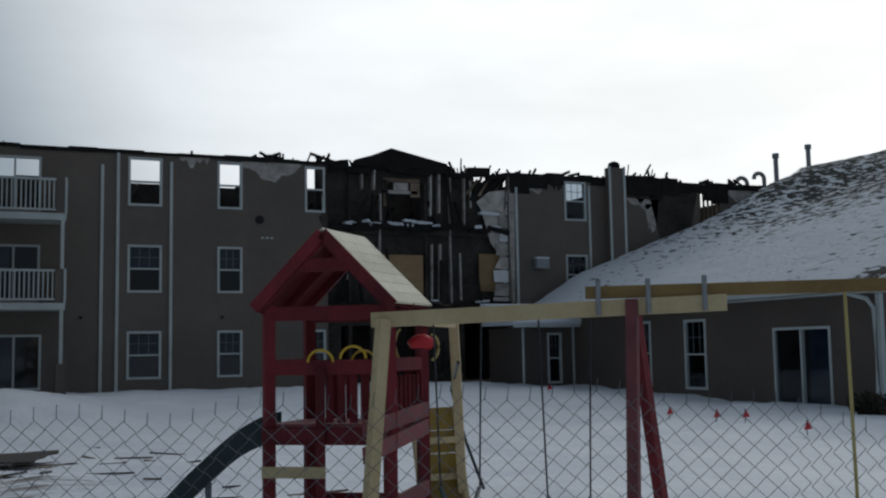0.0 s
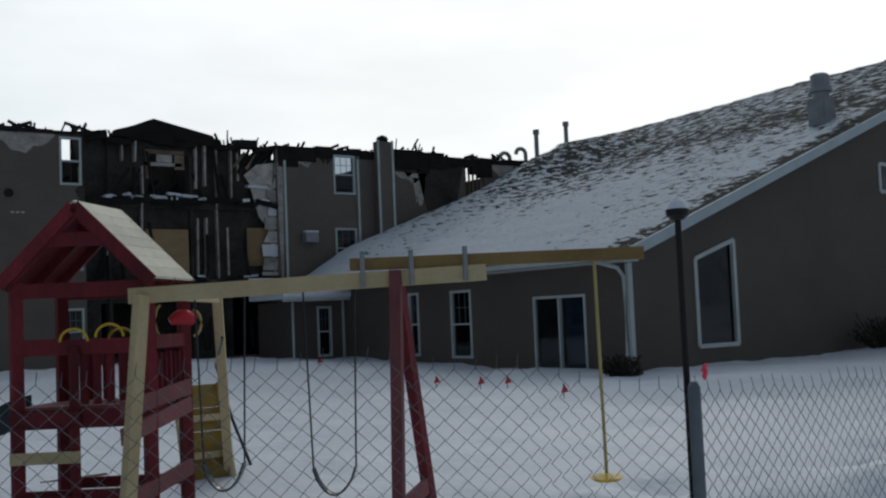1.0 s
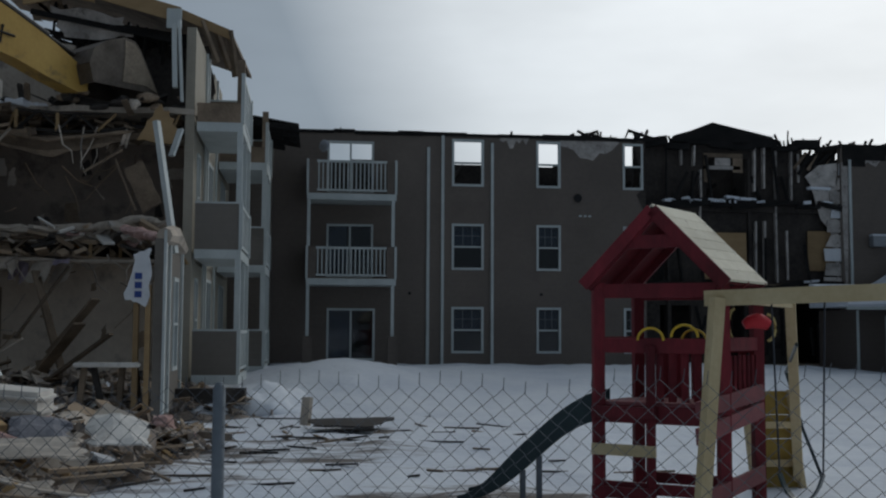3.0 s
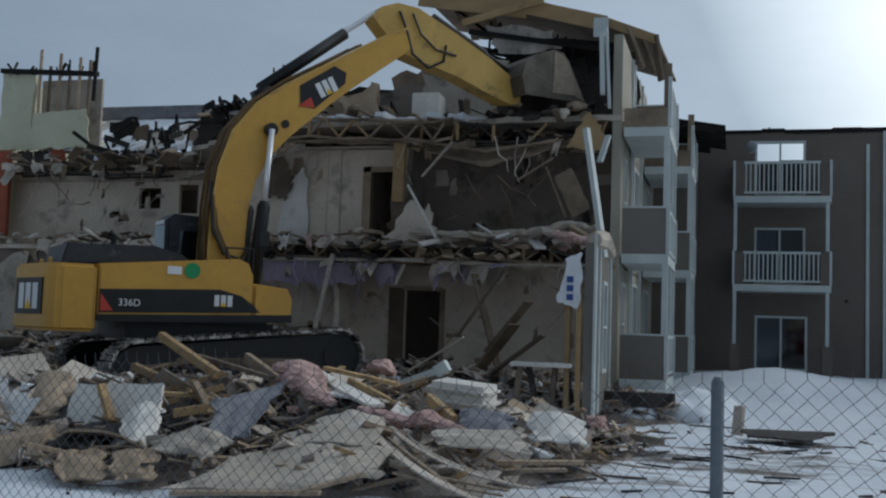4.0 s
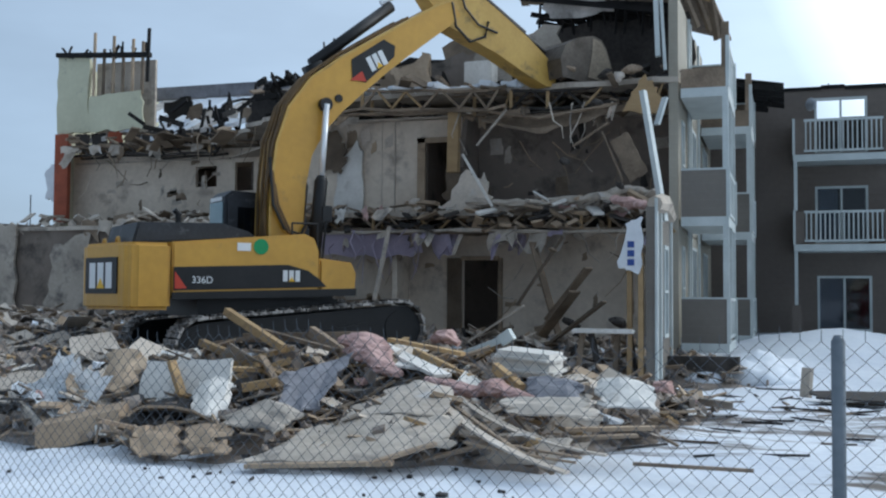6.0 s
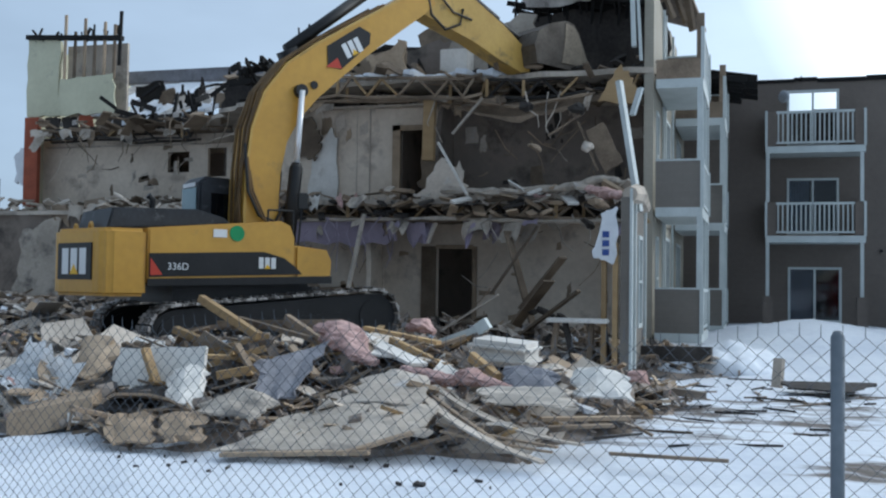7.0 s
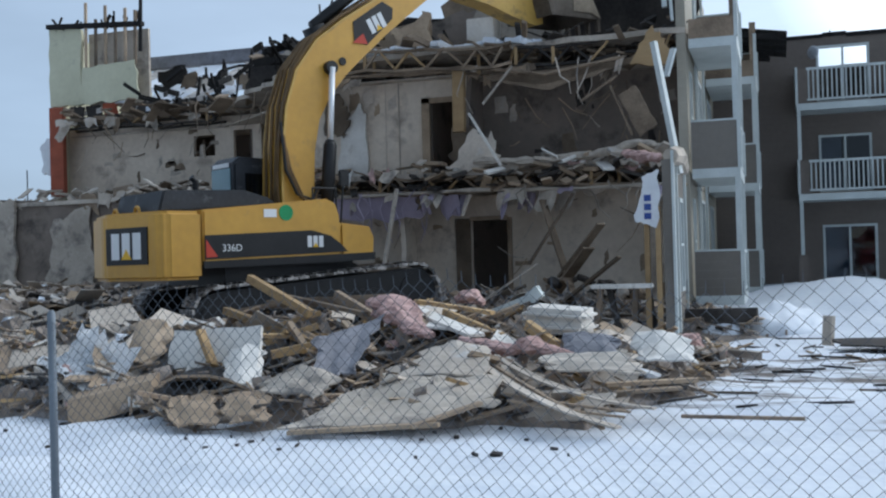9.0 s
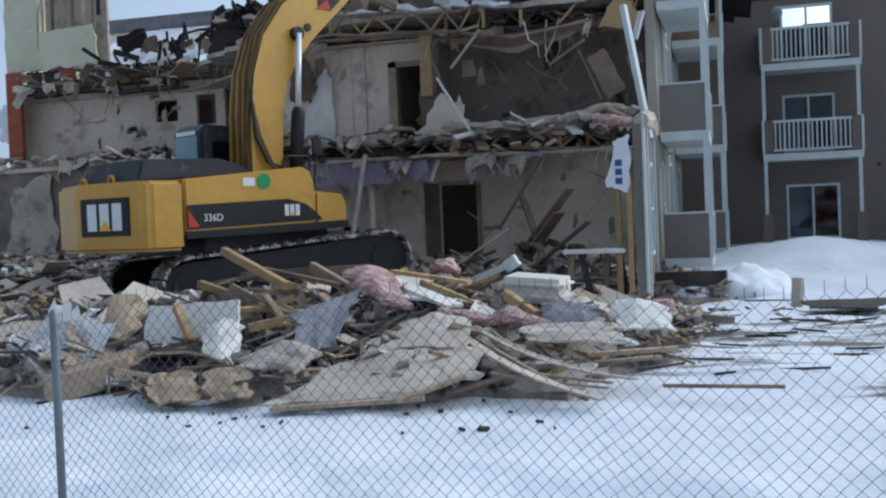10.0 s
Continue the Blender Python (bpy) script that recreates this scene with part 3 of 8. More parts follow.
def balcony(parent, x0, x1, y0, y1, zf, rail_top, face, solid_side=True):
    """A deck with white rim, balustrade on its open face ("-y" or "+x") and boarded ends."""
    bm = bmesh.new()
    box(bm, (x0, y0, zf - 0.2), (x1, y1, zf))
    deck = part("balcony", bm, TRIM, parent, "white-rimmed balcony deck with a balustrade")
    bm = bmesh.new()
    box(bm, (x0 + 0.06, y0 + 0.06, zf + 0.002), (x1 - 0.06, y1 - 0.06, zf + 0.03))
    part("boards", bm, OLDWOOD, deck)
    zt = rail_top
    if face == "-y":
        for a0, a1 in ((x0, x0 + 0.3), (x1 - 0.3, x1)):
            bm = bmesh.new()
            box(bm, (a0, y0 + 0.01, zf), (a1, y0 + 0.11, zt - 0.04))
            part("corner_panel", bm, TAUPE, deck, "taupe boarded corner panel")
        for a in (x0 - 0.02, x1 - 0.05):
            bm = bmesh.new()
            box(bm, (a, y0 - 0.02, zf), (a + 0.07, y1, zt))
            part("side_panel", bm, TRIM, deck)
        bm = bmesh.new()
        box(bm, (x0 + 0.3, y0 + 0.02, zt - 0.09), (x1 - 0.3, y0 + 0.1, zt - 0.02))
        box(bm, (x0 + 0.3, y0 + 0.03, zf + 0.08), (x1 - 0.3, y0 + 0.09, zf + 0.14))
        part("rail", bm, TRIM, deck)
        n = 17
        for k in range(n):
            u = x0 + 0.36 + (x1 - x0 - 0.72) * k / (n - 1)
            bm = bmesh.new()
            box(bm, (u - 0.02, y0 + 0.035, zf + 0.14), (u + 0.02, y0 + 0.075, zt - 0.09))
            part("baluster", bm, TRIM, deck)
    else:
        for b in (y0, y1 - 0.1):
            high = zt - 0.04 if solid_side or b > y0 else zf + 0.42
            bm = bmesh.new()
            box(bm, (x0, b, zf), (x1 - 0.05, b + 0.1, high))
            part("end_panel", bm, TAUPE_L if solid_side else OLDWOOD, deck, "boarded balcony end")
            bm = bmesh.new()
            box(bm, (x1 - 0.05, b - 0.02, zf), (x1 + 0.03, b + 0.12, zt))
            if high > zf + 0.5:
                box(bm, (x0, b - 0.02, zt - 0.04), (x1 - 0.05, b + 0.12, zt))
            part("end_trim", bm, TRIM, deck)
        bm = bmesh.new()
        box(bm, (x1 - 0.07, y0 + 0.12, zt - 0.09), (x1, y1 - 0.12, zt - 0.02))
        box(bm, (x1 - 0.06, y0 + 0.12, zf + 0.08), (x1 - 0.01, y1 - 0.12, zf + 0.14))
        part("rail", bm, TRIM, deck)
        n = 14
        for k in range(n):
            u = y0 + 0.2 + (y1 - y0 - 0.4) * k / (n - 1)
            bm = bmesh.new()
            box(bm, (x1 - 0.055, u - 0.02, zf + 0.14), (x1 - 0.015, u + 0.02, zt - 0.09))
            part("baluster", bm, TRIM, deck)
    return deck


def jagged(bm, x0, x1, y, z, tall, n, thick=0.05, seed=1):
    """Burnt stubs of rafters and top plates along a wall head."""
    r = random.Random(seed)
    for _ in range(n):
        x = r.uniform(x0, x1)
        h = r.uniform(0.2, 1.0) * tall
        lean = r.uniform(-0.5, 0.5) * h
        beam(bm, (x, y + r.uniform(0, 0.5), z - 0.05), (x + lean, y + r.uniform(-0.2, 0.6), z + h), thick * r.uniform(0.6, 1.4), thick * r.uniform(0.8, 2.0))


def build_far_block():
    b = thing("apartment_building", "three-storey taupe apartment building with its roof burnt away", "building")
    floors = (0.62, 3.37, 6.12)
    cols = ((5.02, 6.03), (7.87, 8.64), (10.85, 11.5))
    holes = [(0.94, 2.45, 0.7, 2.37), (0.9, 2.37, 3.37, 5.12), (0.9, 2.37, 6.12, 7.86)]
    for n, (a, c) in enumerate(cols):
        for z0, z1 in ((0.98, 2.44), (3.72, 5.19), (6.5, 8.02)):
            holes.append((a, c, z0, z1))
    bm = bmesh.new()
    wall(bm, "x", FY, 0.22, -2.0, 11.62, 0.0, 8.22, holes)
    part("wall", bm, TAUPE, b)
    rh = [(21.05, 21.95, 6.55, 8.0), (21.05, 21.95, 3.72, 5.2), (27.3, 28.35, 6.6, 8.2), (19.6, 20.15, 4.66, 5.02)]
    bm = bmesh.new()
    wall(bm, "x", FY, 0.22, 18.62, 36.0, 0.0, 8.25, rh)
    part("wall", bm, TAUPE, b)
    # windows and doors
    for n, (a, c) in enumerate(cols):
        for k, (z0, z1) in enumerate(((0.98, 2.44), (3.72, 5.19), (6.5, 8.02))):
            window(b, "x", FY, a, c, z0, z1, 1, blind=k < 2 and n < 2, bars=k < 2, pane=k < 2)
    for a, c, z0, z1 in rh[:2]:
        window(b, "x", FY, a, c, z0, z1, 1, blind=False)
    bm = bmesh.new()
    for k in range(5):
        beam(bm, (27.4 + k * 0.21, FY + 0.1, 6.6), (27.4 + k * 0.21, FY + 0.1, 8.25), 0.05, 0.09)
    part("bare_studs", bm, OLDWOOD, b, "bare pale studs in a burnt opening")
    sliding_door(b, "x", FY, 0.94, 2.45, 0.7, 2.37, 1)
    sliding_door(b, "x", FY, 0.9, 2.37, 3.37, 5.12, 1)
    sliding_door(b, "x", FY, 0.9, 2.37, 6.12, 7.86, 1, open_sky=True)
    # balconies with their posts
    for zf, zt in ((5.98, 7.06), (3.3, 4.32)):
        balcony(b, 0.24, 3.05, 33.25, FY - 0.005, zf, zt, "-y")
    for x in (0.3, 2.95):
        for z0, z1 in ((0.4, 3.1), (4.32, 5.78)):
            bm = bmesh.new()
            box(bm, (x - 0.05, 33.28, z0), (x + 0.05, 33.38, z1))
            part("balcony_post", bm, TRIM, b)
        bm = bmesh.new()
        box(bm, (x - 0.16, 33.2, 0.35), (x + 0.16, 33.5, 1.5), 0.02)
        part("post_base", bm, TAUPE, b)
    # downspouts and corner boards
    for x, z0, z1 in ((4.2, 0.5, 7.75), (4.68, 0.5, 8.15), (6.34, 0.5, 7.95), (18.94, 0.4, 7.7), (22.1, 0.4, 7.9)):
        bm = bmesh.new()
        box(bm, (x - 0.05, FY - 0.07, z0), (x + 0.05, FY - 0.004, z1), 0.015)
        part("downspout", bm, TRIM, b)
    bm = bmesh.new()
    box(bm, (22.86, FY - 0.35, 0.2), (23.52, FY - 0.004, 8.62))
    st = part("chimney_chase", bm, TAUPE, b)
    for x in (22.86, 23.52):
        bm = bmesh.new()
        box(bm, (x - 0.05, FY - 0.38, 0.2), (x + 0.05, FY - 0.353, 8.66))
        part("corner_board", bm, TRIM, st)
    bm = bmesh.new()
    tube(bm, [(23.2, FY - 0.15, 8.6), (23.2, FY - 0.15, 8.72), (23.2, FY - 0.15, 8.82), (23.2, FY - 0.15, 8.88)], [0.2, 0.24, 0.2, 0.08], 12)
    part("flue_cap", bm, CHAR, st)
    # charred wall heads
    bm = bmesh.new()
    r = random.Random(4)
    x = -1.6
    while x < 11.6:
        w = r.uniform(0.5, 1.6)
        box(bm, (x, FY - 0.03 - r.uniform(0, 0.03), 8.2 - r.uniform(0.02, 0.1)), (x + w, FY + 0.3, 8.25 + r.uniform(-0.02, 0.04)))
        x += w
    x = 18.7
    while x < 35.5:
        w = r.uniform(0.4, 1.3)
        box(bm, (x, FY - 0.03 - r.uniform(0, 0.03), 8.22 - r.uniform(0.15, 0.75)), (x + w, FY + 0.28, 8.3 + r.uniform(-0.12, 0.12)))
        x += w
    jagged(bm, 9.2, 11.6, FY, 8.2, 0.3, 9, seed=2)
    jagged(bm, 18.6, 36, FY, 8.2, 0.26, 50, seed=3)
    jagged(bm, -1.6, 9.2, FY, 8.2, 0.12, 14, seed=6)
    for _ in range(26):
        x = r.choice((r.uniform(9, 12), r.uniform(18.6, 30)))
        beam(bm, (x, FY, 8.25), (x + r.uniform(-0.9, 0.9), FY + 0.3, 8.3 + r.uniform(0, 0.3)), 0.06, 0.1)
    jagged(bm, 23.7, 26.2, FY, 8.3, 0.6, 10, seed=5)
    tagged(part("charred_wall_head", bm, CHAR, b, "charred ragged wall head"), kind="stuff")
    # soot and bared sheathing patches, each proud of the siding
    for x0, x1, z0, z1, m in ((11.52, 11.6, 6.4, 8.1, SOOT), (8.66, 10.7, 7.5, 8.1, ASH), (6.6, 7.6, 7.85, 8.18, ASH), (23.56, 25.6, 7.35, 8.1, SOOT), (24.9, 27.2, 5.3, 8.1, SOOT),
                              (18.64, 18.88, 3.2, 7.6, ASH), (19.0, 20.4, 7.45, 8.0, ASH), (20.3, 21.0, 7.7, 8.1, SOOT), (28.45, 30.2, 7.6, 8.15, ASH), (23.6, 25.4, 7.15, 7.5, ASH), (24.7, 25.3, 6.2, 7.3, ASH)):
        bm = bmesh.new()
        n = 9
        up = [(x0 + (x1 - x0) * k / n, FY - 0.012, min(z0 + r.uniform(-0.12, 0.2) + (z1 - z0) * 0.85 * abs(2 * k / n - 1) ** 2.5, z1 - 0.03)) for k in range(n + 1)]
        slab(bm, up + [(x1, FY - 0.012, z1), (x0, FY - 0.012, z1)], 0.008, (0, 1, 0))
        part("scorched_patch", bm, m, b)
    for x, z, s in ((9.25, 6.15, 0.14), (3.6, 2.9, 0.05), (8.0, 2.9, 0.05)):
        bm = bmesh.new()
        tube(bm, [(x, FY - 0.06, z), (x, FY - 0.005, z)], s, 12)
        part("vent_hole", bm, BLACKM, b)
    bm = bmesh.new()
    for k in range(3):
        box(bm, (9.3 + k * 0.16, FY - 0.01, 5.52), (9.4 + k * 0.16, FY - 0.004, 5.58))
    part("number_plate", bm, TRIM, b)
    bm = bmesh.new()
    box(bm, (19.6, FY - 0.3, 4.66), (20.15, FY - 0.003, 5.02), 0.02)
    ac = part("air_conditioner", bm, PIPEG, b, "grey through-wall air conditioner with snow on top")
    bm = bmesh.new()
    box(bm, (19.58, FY - 0.31, 5.022), (20.17, FY - 0.02, 5.09), 0.025)
    part("snow_cap", bm, SNOW, ac)
    bm = bmesh.new()
    tube(bm, [(0.75, 33.4, 7.5), (0.72, 33.36, 7.5), (0.7, 33.33, 7.5)], [0.2, 0.16, 0.03], 14)
    part("satellite_dish", bm, PIPEG, b)
    # the burnt-out bay
    bm = bmesh.new()
    wall(bm, "x", FY + 0.35, 0.2, 11.62, 18.62, 0.0, 8.2, [(13.9, 15.3, 6.3, 7.7), (12.2, 13.3, 0.8, 2.6), (14.0, 15.2, 0.6, 2.7), (16.9, 18.4, 0.5, 2.9), (17.4, 18.0, 7.9, 8.1)])
    bay = part("burnt_bay", bm, SOOT, b, "blackened burnt-out stair bay")
    bm = bmesh.new()
    slab(bm, [(12.6, FY + 0.1, 8.2), (12.7, FY + 0.1, 8.42), (13.3, FY + 0.1, 8.6), (14.05, FY + 0.1, 8.9), (14.9, FY + 0.1, 8.72), (16.2, FY + 0.1, 8.45), (16.4, FY + 0.1, 8.2)], 0.25, (0, 1, 0))
    part("burnt_gable", bm, CHAR, b, "charred dormer gable")
    for z in (3.3, 6.1, 8.15):
        for k in range(9):
            x = 11.6 + k * 0.78
            stick(b, "charred_joist", CHAR, (x, FY + 0.25, z + r.uniform(-0.12, 0.08)), (x + 0.82, FY + 0.1, z + r.uniform(-0.15, 0.1)), 0.3, r.uniform(0.1, 0.3))
    for k in range(26):
        x, z = r.uniform(11.7, 18.5), r.choice((3.4, 6.2, 0.9))
        stick(b, "charred_stud", CHAR, (x, FY + r.uniform(-0.1, 0.3), z), (x + r.uniform(-0.5, 0.5), FY + r.uniform(-0.1, 0.3), z + r.uniform(0.8, 2.2)), 0.06, 0.1)
    bm = bmesh.new()
    jagged(bm, 16.4, 18.6, FY + 0.1, 8.15, 0.5, 14, seed=8)
    jagged(bm, 11.6, 12.8, FY + 0.1, 8.15, 0.3, 6, seed=9)
    tagged(part("charred_wall_head", bm, CHAR, b), kind="stuff")
    bm = bmesh.new()
    slab(bm, [(17.4, FY + 0.16, 7.1), (17.9, FY + 0.16, 7.5), (18.58, FY + 0.16, 7.6), (18.58, FY + 0.16, 3.2), (18.3, FY + 0.16, 5.2), (17.95, FY + 0.16, 5.6), (17.6, FY + 0.16, 6.8)], 0.03, (0, 1, 0))
    part("torn_sheathing", bm, ASH, bay)
    # ragged courses of bared sheathing down the edge of the bay
    for k in range(9):
        z = 7.6 - k * 0.5
        wide = 0.28 + 0.5 * smooth_step(k / 5) + r.uniform(-0.1, 0.12)
        bm = bmesh.new()
        slab(bm, [(18.84 - wide, FY + 0.08, z - 0.44), (18.86, FY + 0.08, z - 0.46), (18.86, FY + 0.08, z), (18.84 - wide * r.uniform(0.7, 1.05), FY + 0.08, z - r.uniform(0, 0.06))], 0.03, (0, 1, 0))
        part("torn_sheathing", bm, ASH if k % 3 else WRAP, bay)
    # what is left of a window frame and its wall behind the bay's upper floor
    for x0, x1, z0, z1, m in ((13.8, 15.2, 7.72, 7.86, OLDWOOD), (13.8, 15.1, 7.3, 7.42, ASH), (14.2, 14.75, 7.44, 7.7, ASH), (14.85, 15.2, 7.2, 7.7, OLDWOOD), (13.8, 13.95, 6.85, 7.7, OLDWOOD)):
        bm = bmesh.new()
        box(bm, (x0, FY + 0.3, z0), (x1, FY + 0.34, z1))
        part("scorched_frame", bm, m, bay)
    for x, z, w in ((14.7, 6.3, 0.5), (15.25, 6.25, 0.6), (17.85, 6.68, 0.8)):
        bm = bmesh.new()
        obox(bm, pose(x, FY + 0.1, z, 4, r.uniform(-6, 6), 0), (w, 0.3, 0.1), 0.03)
        part("snow_on_ledge", bm, SNOW, bay)
    for k in range(10):
        stick(bay, "rafter_stub", OLDWOOD if k % 3 == 0 else CHAR, (17.0 + k * 0.17, FY + 0.2, 7.35 + r.uniform(-0.2, 0.2)), (17.5 + k * 0.17, FY + 0.26, 7.95 + r.uniform(-0.1, 0.3)), 0.05, 0.1)
    bm = bmesh.new()
    slab(bm, [(11.62, FY - 0.01, 5.6), (11.62, FY - 0.01, 8.2), (11.0, FY - 0.01, 8.2), (11.2, FY - 0.01, 8.05), (11.55, FY - 0.01, 6.6), (11.3, FY - 0.01, 6.3)], 0.006, (0, 1, 0))
    part("scorched_patch", bm, SOOT, b)
    strips = [(12.95, 7.4, 8.05, 0.28), (13.38, 7.38, 8.08, 0.36), (13.66, 6.3, 7.26, 0.17), (13.61, 5.1, 6.06, 0.12), (15.56, 6.54, 8.1, 0.25), (15.9, 6.65, 8.12, 0.28), (16.36, 6.22, 8.1, 0.25),
              (16.9, 6.25, 8.05, 0.22), (15.58, 3.5, 5.5, 0.18), (15.9, 3.45, 5.52, 0.21), (16.36, 3.4, 6.04, 0.16), (12.4, 4.2, 5.2, 0.12), (16.75, 3.5, 5.2, 0.09), (17.2, 6.9, 7.9, 0.1)]
    for x, z0, z1, w in strips:
        bm = bmesh.new()
        beam(bm, (x, FY + 0.28, z0), (x + r.uniform(-0.03, 0.03), FY + 0.28, z1), w, 0.06)
        part("sheathing_strip", bm, ASH, bay)
    for x0, x1, z0, z1 in ((13.72, 15.25, 3.5, 5.1), (17.48, 18.46, 3.82, 5.2)):
        bm = bmesh.new()
        box(bm, (x0, FY + 0.22, z0), (x1, FY + 0.26, z1))
        part("plywood_board", bm, PLY, bay, "plywood sheet over an opening")
    for k in range(16):
        bm = bmesh.new()
        x = r.uniform(12, 18.3)
        z = r.choice((6.1, 6.15, 3.4))
        obox(bm, pose(x, FY + 0.12, z + 0.05, r.uniform(-9, 9), r.uniform(-9, 9), r.uniform(0, 90)), (r.uniform(0.2, 0.6), 0.25, r.uniform(0.04, 0.12)))
        part("snow_on_ledge", bm, SNOW, bay)
    # inside: floors, corridor walls with ragged heads, back wall
    for n, z in enumerate(floors):
        bm = bmesh.new()
        box(bm, (-2, FY + 0.22, z - 0.3), (36, FY + 14, z - 0.02))
        part("floor_deck", bm, SOOT if n == 2 else OLDWOOD, b)
    spans = [((-2 + k * 1.9, FY + 4.2, 0.6), (-0.1 + k * 1.9, FY + 4.35, r.uniform(7.78, 7.98))) for k in range(20)]
    spans += [((x - 0.06, FY + 0.23, 0.6), (x + 0.06, FY + 4.2, r.uniform(7.0, 7.9))) for x in (3.9, 7.2, 9.9, 12.5, 15.4, 18.7, 22.5, 26, 29.5)]
    spans.append(((11.7, FY + 1.6, 0.6), (17.4, FY + 1.75, 8.25)))
    for lo, hi in spans:
        bm = bmesh.new()
        box(bm, lo, hi)
        part("partition", bm, SOOT, b)
    bm = bmesh.new()
    box(bm, (-2, FY + 14, 0), (36, FY + 14.2, 8.0))
    part("wall", bm, TAUPE, b)
    for k in range(40):
        x, z = r.uniform(0, 30), 6.15
        stick(b, "fallen_rafter", CHAR, (x, FY + r.uniform(0.6, 4), z), (x + r.uniform(-1.5, 1.5), FY + r.uniform(0.5, 4.5), z + r.uniform(0.3, 1.7)), 0.06, 0.12)


build_far_block()

# ---- house with the snowy roof ----
HX, HY0, HY1 = 19.38, 17.95, 31.5
PITCH = 0.371


def roof_z(x):
    return 3.08 + PITCH * (x - 18.85)


def roof_lift(x, y):
    """The roof's far end kicks up before the taller block."""
    return smooth_step((y - 30) / 4.2) * (0.45 * smooth_step((x - 19) / 2.5) + 0.4 * smooth_step((x - 27) / 4)) * (1 - smooth_step((x - 33) / 4))


def build_house():
    b = thing("community_house", "low taupe house with a wide snow-covered shingle roof", "house")
    holes = [(19.51, 21.47, 0.1, 2.11), (24.25, 25.19, 0.5, 2.43), (26.9, 27.4, 0.55, 2.45)]
    bm = bmesh.new()
    wall(bm, "y", HX, 0.2, HY0 + 0.2, HY1, -0.3, 3.14, holes)
    part("wall", bm, TAUPE_H, b)
    sliding_door(b, "y", HX, *holes[0], 1)
    window(b, "y", HX, *holes[1], 1, blind=False)
    window(b, "y", HX, *holes[2], 1, blind=False)
    # gable wall, cut to the slope, with a window whose head follows it
    bm = bmesh.new()
    far = 43.0
    def col(a, c, z0, z1a, z1c):
        slab(bm, [(a, HY0, z0), (c, HY0, z0), (c, HY0, z1c), (a, HY0, z1a)], 0.2, (0, 1, 0))
    rz = lambda x: roof_z(x) - 0.22  # noqa: E731
    col(HX, 21.79, -0.3, rz(HX), rz(21.79))
    col(21.79, 23.34, -0.3, 0.68, 0.68)
    slab(bm, [(21.79, HY0, 2.92), (23.34, HY0, 3.42), (23.34, HY0, rz(23.34)), (21.79, HY0, rz(21.79))], 0.2, (0, 1, 0))
    col(23.34, 30.45, -0.3, rz(23.34), rz(30.45))
    col(30.45, 31.6, -0.3, 4.95, 4.95)
    slab(bm, [(30.45, HY0, 5.8), (31.6, HY0, 5.8), (31.6, HY0, rz(31.6)), (30.45, HY0, rz(30.45))], 0.2, (0, 1, 0))
    col(31.6, far, -0.3, rz(31.6), rz(far))
    col(far, 58.4, -0.3, rz(far), 2.9)
    bmesh.ops.remove_doubles(bm, verts=bm.verts, dist=0.001)
    part("wall", bm, TAUPE_H, b)
    bm = bmesh.new()
    for p, q in (((21.79, 0.68), (23.34, 0.68)), ((23.34, 0.68), (23.34, 3.42)), ((23.34, 3.42), (21.79, 2.92)), ((21.79, 2.92), (21.79, 0.68))):
        beam(bm, (p[0], HY0 + 0.02, p[1]), (q[0], HY0 + 0.02, q[1]), 0.12, 0.11)
    gw = part("window", bm, TRIM, b, "white-framed window with a sloping head")
    bm = bmesh.new()
    slab(bm, [(21.8, HY0 + 0.06, 0.7), (23.33, HY0 + 0.06, 0.7), (23.33, HY0 + 0.06, 3.4), (21.8, HY0 + 0.06, 2.9)], 0.006, (0, 1, 0))
    part("pane", bm, GLASS, gw).visible_shadow = False
    bm = bmesh.new()
    for p, q in (((30.45, 4.95), (31.6, 4.95)), ((31.6, 4.95), (31.6, 5.8)), ((31.6, 5.8), (30.45, 5.8)), ((30.45, 5.8), (30.45, 4.95))):
        beam(bm, (p[0], HY0 + 0.02, p[1]), (q[0], HY0 + 0.02, q[1]), 0.12, 0.11)
    part("window", bm, TRIM, b)
    # inside: floor and back walls, so that the panes look into a dark room
    bm = bmesh.new()
    box(bm, (HX + 0.2, HY0 + 0.2, -0.05), (33, HY1, 0.05))
    box(bm, (26, HY0 + 0.2, 0.05), (26.15, HY1, 5.0))
    box(bm, (HX + 0.2, 23, 0.05), (26, 23.12, 3.0))
    part("inner_wall", bm, WALLIN, b)
    # roof: one broad slope, uneven with snow, and the slopes behind its edge
    bm = bmesh.new()
    ridge = [(18.85, 34.3), (22.5, 34.3), (27.0, 34.3), (32.0, 34.3), (36.4, 37.5), (37.6, 40.2), (38.6, 40.2), (39.0, 36.0), (40.0, 32.0), (41.2, 28.4), (42.1, 24.3), (43.0, 17.45)]
    def inside(x, y):
        hit = False
        poly = [(18.85, 17.45)] + ridge
        for (xa, ya), (xb, yb) in zip(poly, poly[1:] + poly[:1]):
            if (ya > y) != (yb > y) and x < (xb - xa) * (y - ya) / (yb - ya) + xa:
                hit = not hit
        return hit
    step = 0.3
    grid = {}
    nx, ny = int(24.15 / step + 1), int((40.7 - 17.45) / step + 1)
    def rv(i, j):
        if (i, j) not in grid:
            x, y = 18.85 + i * step, 17.45 + j * step
            lump = 0.05 * noise.noise((x * 1.6, y * 0.8, 2)) + 0.03 * noise.noise((x * 4, y * 2, 4))
            grid[i, j] = bm.verts.new((x, y, roof_z(x) + roof_lift(x, y) + 0.02 + (lump if i and j else 0)))
        return grid[i, j]
